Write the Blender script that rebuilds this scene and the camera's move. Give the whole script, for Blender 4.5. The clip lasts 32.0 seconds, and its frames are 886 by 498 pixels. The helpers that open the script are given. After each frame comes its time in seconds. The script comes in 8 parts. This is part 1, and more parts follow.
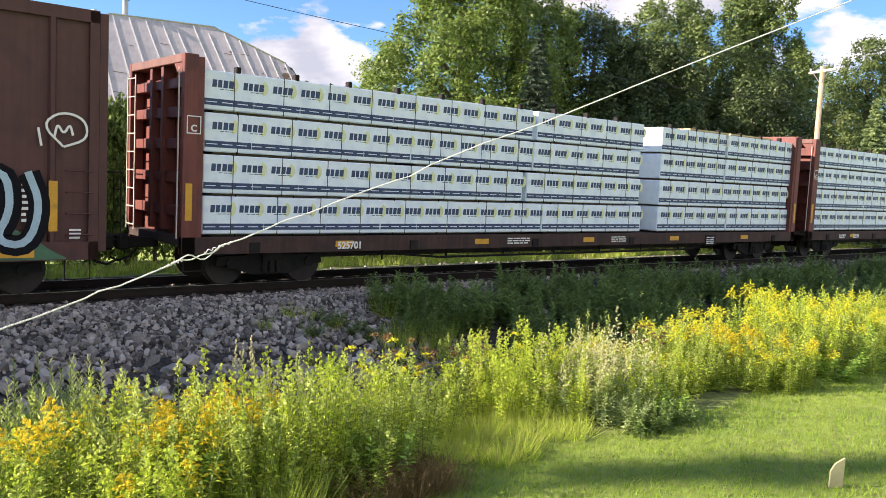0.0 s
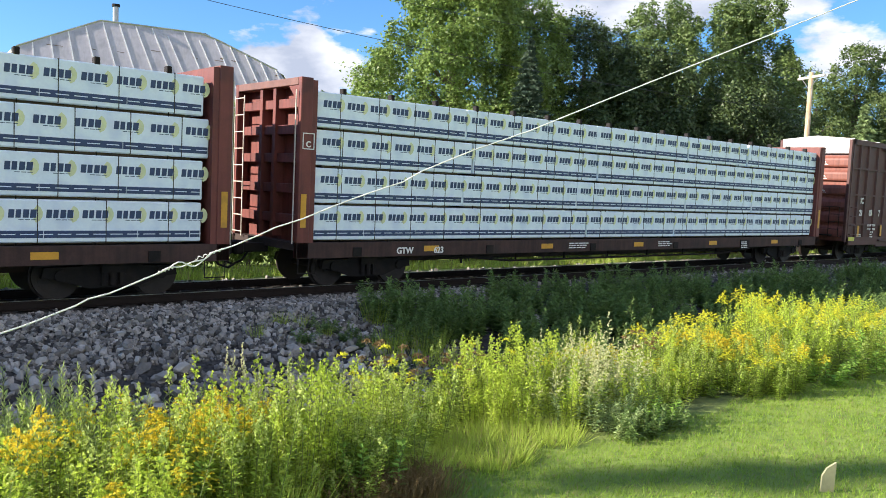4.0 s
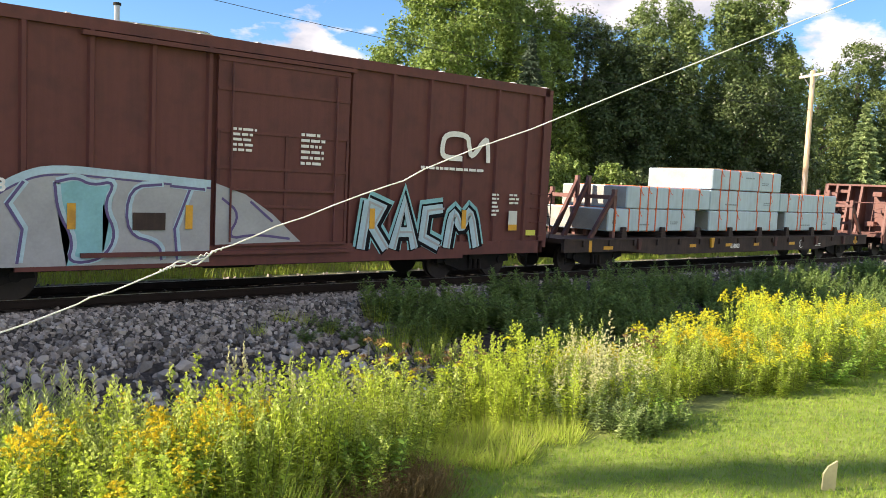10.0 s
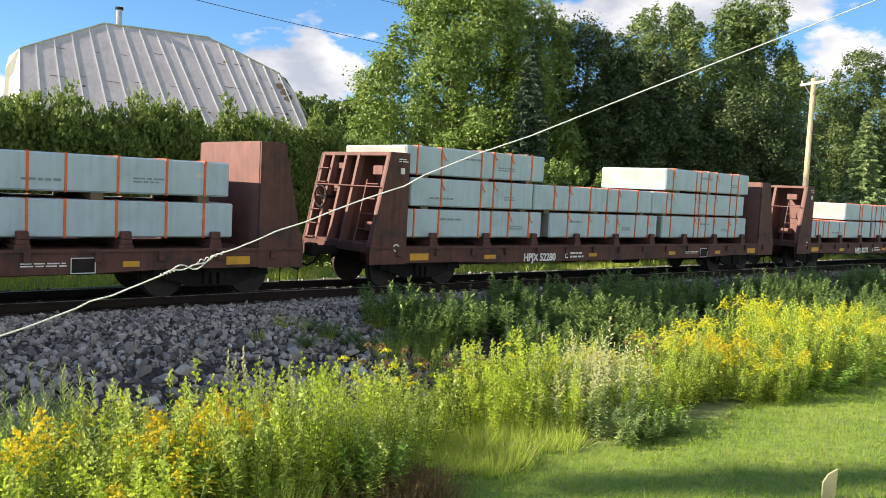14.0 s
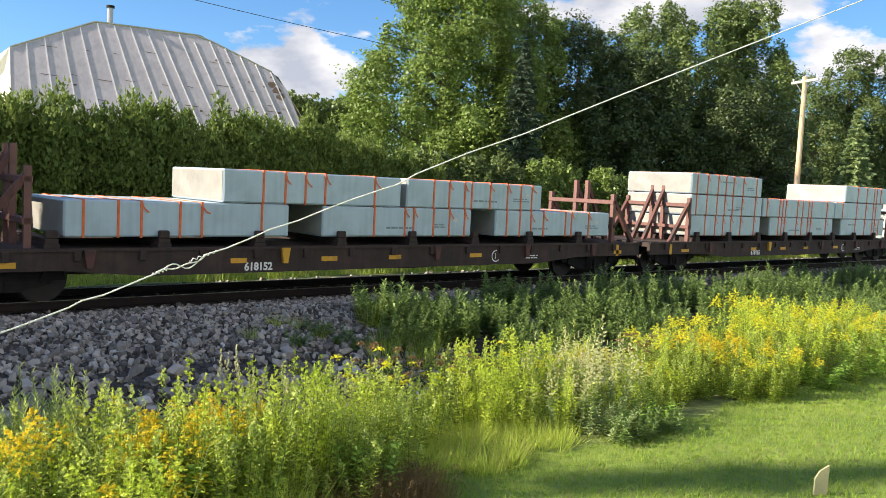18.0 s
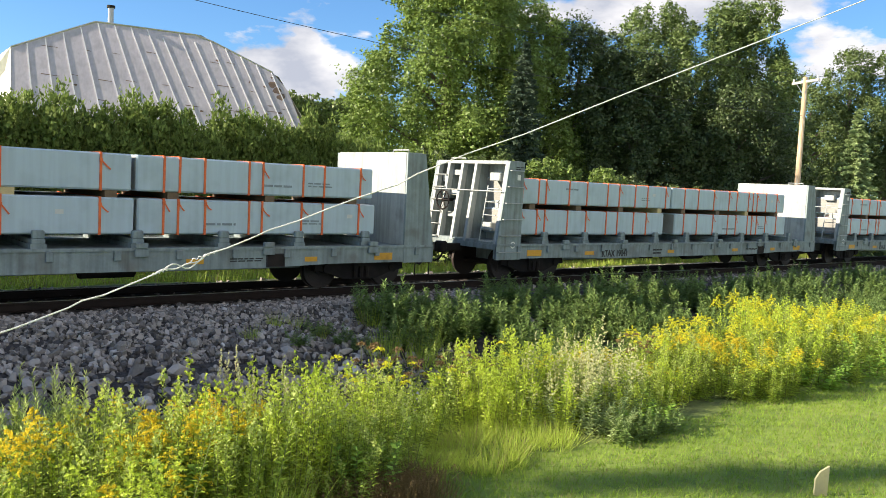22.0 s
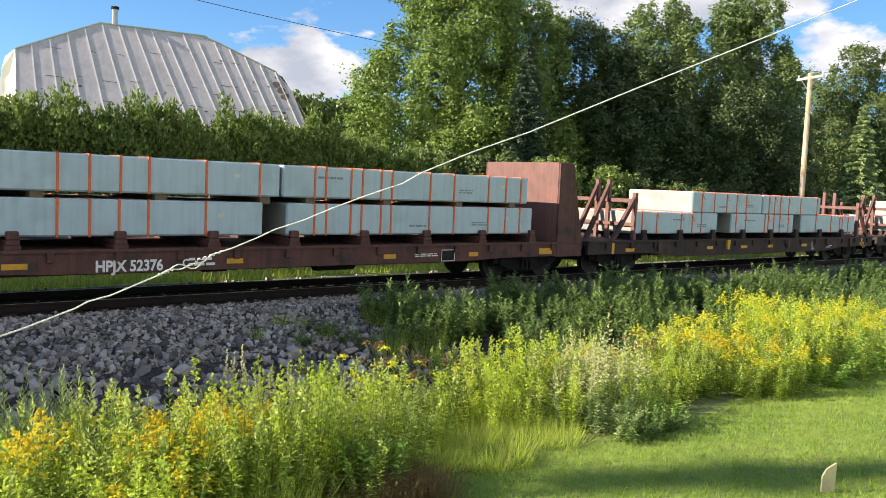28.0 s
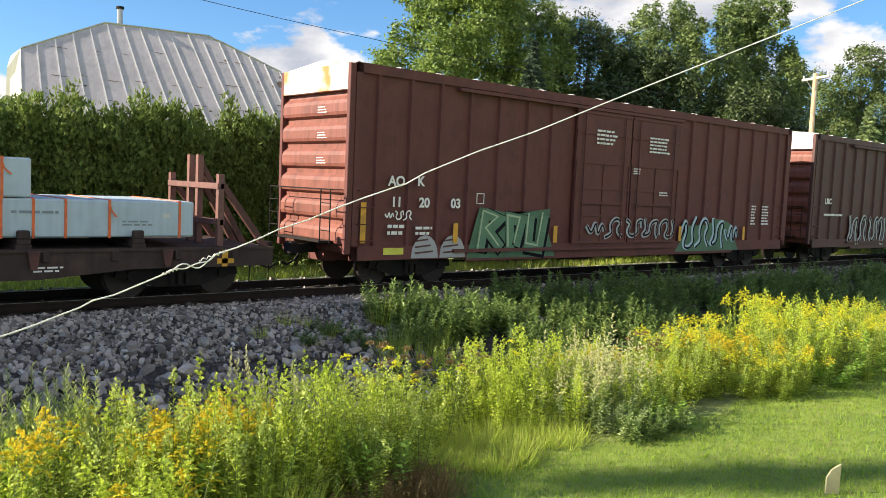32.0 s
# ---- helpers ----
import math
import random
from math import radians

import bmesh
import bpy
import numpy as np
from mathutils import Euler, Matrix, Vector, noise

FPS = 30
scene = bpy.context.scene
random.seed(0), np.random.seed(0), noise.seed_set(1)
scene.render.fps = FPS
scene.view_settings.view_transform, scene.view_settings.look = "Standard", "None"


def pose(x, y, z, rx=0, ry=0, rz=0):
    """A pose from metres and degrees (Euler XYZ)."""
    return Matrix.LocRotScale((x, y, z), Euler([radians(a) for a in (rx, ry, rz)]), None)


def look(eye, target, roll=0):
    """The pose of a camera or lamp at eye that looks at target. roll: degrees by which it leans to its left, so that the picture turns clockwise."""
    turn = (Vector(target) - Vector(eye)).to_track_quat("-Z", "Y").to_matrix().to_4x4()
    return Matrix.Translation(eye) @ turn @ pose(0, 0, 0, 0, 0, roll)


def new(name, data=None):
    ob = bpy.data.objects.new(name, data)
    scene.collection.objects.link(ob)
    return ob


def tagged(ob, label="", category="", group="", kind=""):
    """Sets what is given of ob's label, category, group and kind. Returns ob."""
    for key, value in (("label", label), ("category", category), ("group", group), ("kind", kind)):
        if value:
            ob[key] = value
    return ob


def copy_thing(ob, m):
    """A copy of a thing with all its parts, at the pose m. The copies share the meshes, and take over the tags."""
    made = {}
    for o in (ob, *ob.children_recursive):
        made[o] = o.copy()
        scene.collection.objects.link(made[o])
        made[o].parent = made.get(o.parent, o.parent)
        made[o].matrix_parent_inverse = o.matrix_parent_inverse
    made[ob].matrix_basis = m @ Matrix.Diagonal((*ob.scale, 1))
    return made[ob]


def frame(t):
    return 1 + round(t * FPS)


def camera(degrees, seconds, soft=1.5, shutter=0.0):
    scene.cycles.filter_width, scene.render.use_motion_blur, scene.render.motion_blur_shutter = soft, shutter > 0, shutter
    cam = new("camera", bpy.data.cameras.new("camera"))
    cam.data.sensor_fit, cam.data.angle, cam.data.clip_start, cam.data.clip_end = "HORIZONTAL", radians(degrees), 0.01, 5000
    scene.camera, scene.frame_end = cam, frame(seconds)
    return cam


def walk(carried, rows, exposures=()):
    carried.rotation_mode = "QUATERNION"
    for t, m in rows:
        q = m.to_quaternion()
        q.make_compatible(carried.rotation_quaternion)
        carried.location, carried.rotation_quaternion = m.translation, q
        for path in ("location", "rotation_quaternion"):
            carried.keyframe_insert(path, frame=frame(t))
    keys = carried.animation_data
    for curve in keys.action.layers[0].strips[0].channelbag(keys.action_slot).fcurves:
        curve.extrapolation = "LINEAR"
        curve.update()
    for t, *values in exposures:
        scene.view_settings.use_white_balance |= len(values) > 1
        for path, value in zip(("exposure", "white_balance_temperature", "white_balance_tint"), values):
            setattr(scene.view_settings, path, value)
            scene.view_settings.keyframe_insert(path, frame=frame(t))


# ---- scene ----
cam = camera(56.5, 32.0, soft=0.75)
EYE = (0.0, -16.53, 2.4)
# seconds and the camera's turn in degrees: it is held by someone who stands still
ROWS = [
    (0, 85.011, -2.757, -39.38), (0.5, 85.002, -2.679, -39.396), (1, 84.997, -2.483, -39.49), (1.5, 84.986, -2.34, -39.52), (2, 85.02, -2.266, -39.356),
    (2.5, 85.077, -2.276, -39.298), (3, 85.22, -2.228, -39.514), (3.5, 85.416, -2.404, -39.806), (5.5, 85.44, -2.971, -40.056), (6, 85.473, -2.749, -39.986),
    (6.5, 85.495, -2.708, -40.087), (7, 85.467, -2.76, -40.132), (7.5, 85.432, -2.712, -40.107), (8, 85.419, -2.647, -39.953), (8.5, 85.413, -2.631, -39.907),
    (9, 85.368, -2.618, -39.951), (9.5, 85.374, -2.602, -39.951), (10, 85.362, -2.608, -39.883), (10.5, 85.38, -2.497, -39.97), (11, 85.464, -2.207, -39.998),
    (11.5, 85.49, -1.868, -39.325), (12, 85.485, -2.04, -38.968), (12.5, 85.418, -2.279, -39.219), (13, 85.405, -2.399, -39.474), (13.5, 85.524, -2.645, -39.646),
    (14, 85.752, -2.898, -39.842), (14.5, 85.877, -2.914, -39.991), (16.5, 85.734, -2.742, -39.807), (17, 85.723, -2.733, -39.908), (17.5, 85.705, -2.765, -40.11),
    (18, 85.666, -2.803, -40.339), (18.5, 85.614, -2.813, -40.348), (19, 85.664, -2.863, -40.17), (19.5, 85.638, -2.818, -40.173), (20, 85.615, -2.798, -40.23),
    (20.5, 85.619, -2.811, -40.184), (21, 85.632, -2.805, -40.209), (21.5, 85.659, -2.833, -40.298), (22, 85.682, -2.846, -40.315), (22.5, 85.667, -2.927, -40.305),
    (23, 85.653, -2.984, -40.345), (23.5, 85.657, -2.974, -40.512), (24, 85.616, -2.974, -40.702), (24.5, 85.621, -3.064, -40.837), (25, 85.6, -3.14, -40.843),
    (25.5, 85.614, -3.158, -40.759), (27.5, 85.558, -2.711, -40.361), (28, 85.581, -2.476, -40.005), (28.5, 85.543, -2.403, -39.82), (29, 85.481, -2.753, -39.917),
    (29.5, 85.489, -2.98, -40.436), (30, 85.581, -2.671, -40.866), (30.5, 85.585, -2.697, -40.835), (31, 85.53, -2.738, -40.284), (31.5, 85.492, -2.708, -39.876),
    (32, 85.566, -2.569, -39.721),
]
EXPOSURES = [(0.0, 1.62, 6350, 20), (1.0, 1.50, 5850, 14), (3.0, 1.52, 5750, 13), (6.0, 1.45, 6250, 13), (7.0, 1.58, 6500, 15), (9.0, 1.70, 6600, 19), (11.0, 1.55, 6400, 16), (13.0, 1.46, 6250, 13), (18.0, 1.42, 6250, 13), (25.0, 1.42, 6250, 13), (30.0, 1.42, 6250, 13), (32.0, 1.42, 6350, 12)]
walk(cam, [(t, pose(*EYE, rx, ry, rz)) for t, rx, ry, rz in ROWS],
     exposures=EXPOSURES)

# ---- light: low evening sun from beyond the train, sky with cumulus ----
SUN_AZ, SUN_EL = radians(28), radians(28)
SUN_FROM = Vector((-math.cos(SUN_AZ) * math.cos(SUN_EL), math.sin(SUN_AZ) * math.cos(SUN_EL), math.sin(SUN_EL)))
sun = new("sun", bpy.data.lights.new("sun", "SUN"))
sun.data.energy, sun.data.angle, sun.data.color = 4.5, radians(0.55), (1.0, 0.87, 0.66)
sun.matrix_world = look((0, 0, 60), Vector((0, 0, 60)) - SUN_FROM)


# cumulus: direction to each one, and how far it spreads sideways and upwards (radians)
# last three: unseen clouds outside the view, added as white fill light
CLOUDS = [((0.487, 0.864, 0.126), 0.165, 0.052), ((0.560, 0.810, 0.173), 0.060, 0.024), ((0.787, 0.581, 0.214), 0.11, 0.044),
          ((0.862, 0.455, 0.215), 0.11, 0.040), ((0.895, 0.410, 0.172), 0.075, 0.058), ((0.922, 0.355, 0.150), 0.07, 0.035), ((0.19, 0.979, 0.073), 0.07, 0.05),
          ((0.705, 0.679, 0.207), 0.06, 0.025), ((0.10, -0.85, 0.50), 1.3, 0.75), ((-0.75, -0.55, 0.40), 0.7, 0.4), ((0.85, -0.45, 0.35), 0.7, 0.4)]


def make_world():
    w = bpy.data.worlds.new("sky")
    scene.world = w
    w.use_nodes = True
    nt = w.node_tree
    nt.nodes.clear()
    N, Lk = nt.nodes.new, nt.links.new
    sky = N("ShaderNodeTexSky")
    sky.sky_type, sky.sun_disc = "NISHITA", False
    sky.sun_elevation, sky.sun_rotation = SUN_EL, math.atan2(SUN_FROM.x, SUN_FROM.y)
    sky.air_density, sky.dust_density, sky.ozone_density = 1.0, 0.4, 3.0
    co = N("ShaderNodeTexCoord")

    def puffs(shift):
        """Billowing noise on the direction, flattened towards the horizon."""
        mp = N("ShaderNodeMapping")
        mp.inputs["Scale"].default_value = (1.0, 1.0, 2.2)
        mp.inputs["Location"].default_value = shift
        Lk(co.outputs["Generated"], mp.inputs["Vector"])
        n = N("ShaderNodeTexNoise")
        n.inputs["Scale"].default_value, n.inputs["Detail"].default_value, n.inputs["Roughness"].default_value = 9.0, 9.0, 0.55
        Lk(mp.outputs[0], n.inputs["Vector"])
        return n.outputs["Fac"]

    def op(kind, a, b):
        n = N("ShaderNodeMath")
        n.operation = kind
        for i, v in enumerate((a, b)):
            if isinstance(v, (int, float)):
                n.inputs[i].default_value = v
            else:
                Lk(v, n.inputs[i])
        return n.outputs[0]

    mask = None
    for c, wide, high in CLOUDS:
        d = N("ShaderNodeVectorMath")
        d.operation = "SUBTRACT"
        Lk(co.outputs["Generated"], d.inputs[0])
        d.inputs[1].default_value = c
        k = N("ShaderNodeVectorMath")
        k.operation = "MULTIPLY"
        Lk(d.outputs[0], k.inputs[0])
        k.inputs[1].default_value = (1 / wide, 1 / wide, 1 / high)
        ln = N("ShaderNodeVectorMath")
        ln.operation = "LENGTH"
        Lk(k.outputs[0], ln.inputs[0])
        v = op("MAXIMUM", op("SUBTRACT", 1.0, ln.outputs["Value"]), 0.0)
        mask = v if mask is None else op("MAXIMUM", mask, v)
    fac = op("ADD", op("SUBTRACT", puffs(CLOUD_SHIFT), 0.14), op("MULTIPLY", mask, 0.42))
    ramp = N("ShaderNodeValToRGB")
    ramp.color_ramp.elements[0].position, ramp.color_ramp.elements[1].position = 0.49, 0.57
    Lk(fac, ramp.inputs["Fac"])
    # sunlit tops and grey undersides
    r2 = N("ShaderNodeValToRGB")
    r2.color_ramp.elements[0].position, r2.color_ramp.elements[1].position = 0.42, 0.66
    r2.color_ramp.elements[0].color, r2.color_ramp.elements[1].color = (6.3, 6.15, 5.95, 1), (3.5, 3.7, 4.1, 1)
    Lk(puffs((CLOUD_SHIFT[0] + 0.02, CLOUD_SHIFT[1], CLOUD_SHIFT[2] + 0.06)), r2.inputs["Fac"])
    tint = N("ShaderNodeMixRGB")
    tint.blend_type = "MULTIPLY"
    tint.inputs[0].default_value = 1.0
    tint.inputs[2].default_value = (0.66, 0.92, 1.12, 1)
    Lk(sky.outputs[0], tint.inputs[1])
    mix = N("ShaderNodeMixRGB")
    Lk(ramp.outputs["Color"], mix.inputs[0])
    Lk(tint.outputs[0], mix.inputs[1])
    Lk(r2.outputs["Color"], mix.inputs[2])
    bg = N("ShaderNodeBackground")
    bg.inputs["Strength"].default_value = 0.062
    out = N("ShaderNodeOutputWorld")
    Lk(mix.outputs[0], bg.inputs["Color"])
    Lk(bg.outputs[0], out.inputs["Surface"])


CLOUD_SHIFT = (0.2, 0.45, 0.35)
make_world()


# ---- materials ----
def mat(name, color, rough=0.6, metal=0.0, vary=0.25, scale=3.0, bump=0.15, bump_scale=30.0, second=None, streak=0.0,
        translucent=0.0, island=0.0, obj_random=0.0, spec=0.5, second_at=(0.5, 0.7), stretch=(1, 1, 1), patch=2.0):
    """A surface: base colour varied at two scales, a second colour in patches (rust, dirt), relief."""
    m = bpy.data.materials.new(name)
    m.use_nodes = True
    nt = m.node_tree
    N, Lk = nt.nodes.new, nt.links.new
    bsdf = nt.nodes["Principled BSDF"]
    bsdf.inputs["Roughness"].default_value, bsdf.inputs["Metallic"].default_value = rough, metal
    bsdf.inputs["Specular IOR Level"].default_value = spec
    co = N("ShaderNodeTexCoord")
    mp = N("ShaderNodeMapping")
    mp.inputs["Scale"].default_value = stretch
    Lk(co.outputs["Object"], mp.inputs["Vector"])

    def noise_tex(sc, det=6.0):
        n = N("ShaderNodeTexNoise")
        n.inputs["Scale"].default_value, n.inputs["Detail"].default_value = sc, det
        Lk(mp.outputs[0], n.inputs["Vector"])
        return n.outputs["Fac"]

    def math_node(op, a, b):
        n = N("ShaderNodeMath")
        n.operation = op
        for i, v in enumerate((a, b)):
            if isinstance(v, (int, float)):
                n.inputs[i].default_value = v
            else:
                Lk(v, n.inputs[i])
        return n.outputs[0]

    v = math_node("ADD", math_node("MULTIPLY", noise_tex(scale), 0.65), math_node("MULTIPLY", noise_tex(scale * 9), 0.35))
    if island:
        g = N("ShaderNodeNewGeometry")
        v = math_node("ADD", math_node("MULTIPLY", v, 1 - island), math_node("MULTIPLY", g.outputs["Random Per Island"], island))
    if obj_random:
        o = N("ShaderNodeObjectInfo")
        v = math_node("ADD", math_node("MULTIPLY", v, 1 - obj_random), math_node("MULTIPLY", o.outputs["Random"], obj_random))
    ramp = N("ShaderNodeValToRGB")
    lo, hi = [max(0, c * (1 - vary)) for c in color], [min(1, c * (1 + vary)) for c in color]
    spread = 0.5 if (island or obj_random) else 0.22
    ramp.color_ramp.elements[0].position, ramp.color_ramp.elements[1].position = 0.5 - spread, 0.5 + spread
    ramp.color_ramp.elements[0].color, ramp.color_ramp.elements[1].color = (*lo, 1), (*hi, 1)
    Lk(v, ramp.inputs["Fac"])
    col = ramp.outputs["Color"]
    if second:
        r2 = N("ShaderNodeValToRGB")
        r2.color_ramp.elements[0].position, r2.color_ramp.elements[1].position = second_at
        if island or obj_random > 0.5:
            g2 = N("ShaderNodeNewGeometry" if island else "ShaderNodeObjectInfo")
            hsh = math_node("FRACT", math_node("MULTIPLY", g2.outputs["Random Per Island" if island else "Random"], 17.3), 0.0)
            Lk(hsh, r2.inputs["Fac"])
        else:
            Lk(noise_tex(patch, 8.0), r2.inputs["Fac"])
        mx = N("ShaderNodeMixRGB")
        Lk(r2.outputs["Color"], mx.inputs[0])
        Lk(col, mx.inputs[1])
        mx.inputs[2].default_value = (*second, 1)
        col = mx.outputs[0]
    if streak:
        mps = N("ShaderNodeMapping")
        mps.inputs["Scale"].default_value = (9.0, 9.0, 0.5)
        Lk(co.outputs["Object"], mps.inputs["Vector"])
        ns = N("ShaderNodeTexNoise")
        ns.inputs["Scale"].default_value, ns.inputs["Detail"].default_value = 1.2, 5.0
        Lk(mps.outputs[0], ns.inputs["Vector"])
        rs = N("ShaderNodeValToRGB")
        rs.color_ramp.elements[0].position, rs.color_ramp.elements[1].position = 0.42, 0.72
        rs.color_ramp.elements[0].color, rs.color_ramp.elements[1].color = (1, 1, 1, 1), (1 - streak, 1 - streak, 1 - streak, 1)
        Lk(ns.outputs["Fac"], rs.inputs["Fac"])
        mx = N("ShaderNodeMixRGB")
        mx.blend_type, mx.inputs[0].default_value = "MULTIPLY", 1.0
        Lk(col, mx.inputs[1])
        Lk(rs.outputs["Color"], mx.inputs[2])
        col = mx.outputs[0]
    Lk(col, bsdf.inputs["Base Color"])
    if bump:
        b = N("ShaderNodeBump")
        b.inputs["Strength"].default_value, b.inputs["Distance"].default_value = bump, 0.02
        Lk(noise_tex(bump_scale, 4.0), b.inputs["Height"])
        Lk(b.outputs[0], bsdf.inputs["Normal"])
    if translucent:
        tr = N("ShaderNodeBsdfTranslucent")
        Lk(col, tr.inputs["Color"])
        sh = N("ShaderNodeMixShader")
        sh.inputs[0].default_value = translucent
        Lk(bsdf.outputs[0], sh.inputs[1])
        Lk(tr.outputs[0], sh.inputs[2])
        Lk(sh.outputs[0], nt.nodes["Material Output"].inputs["Surface"])
    return m


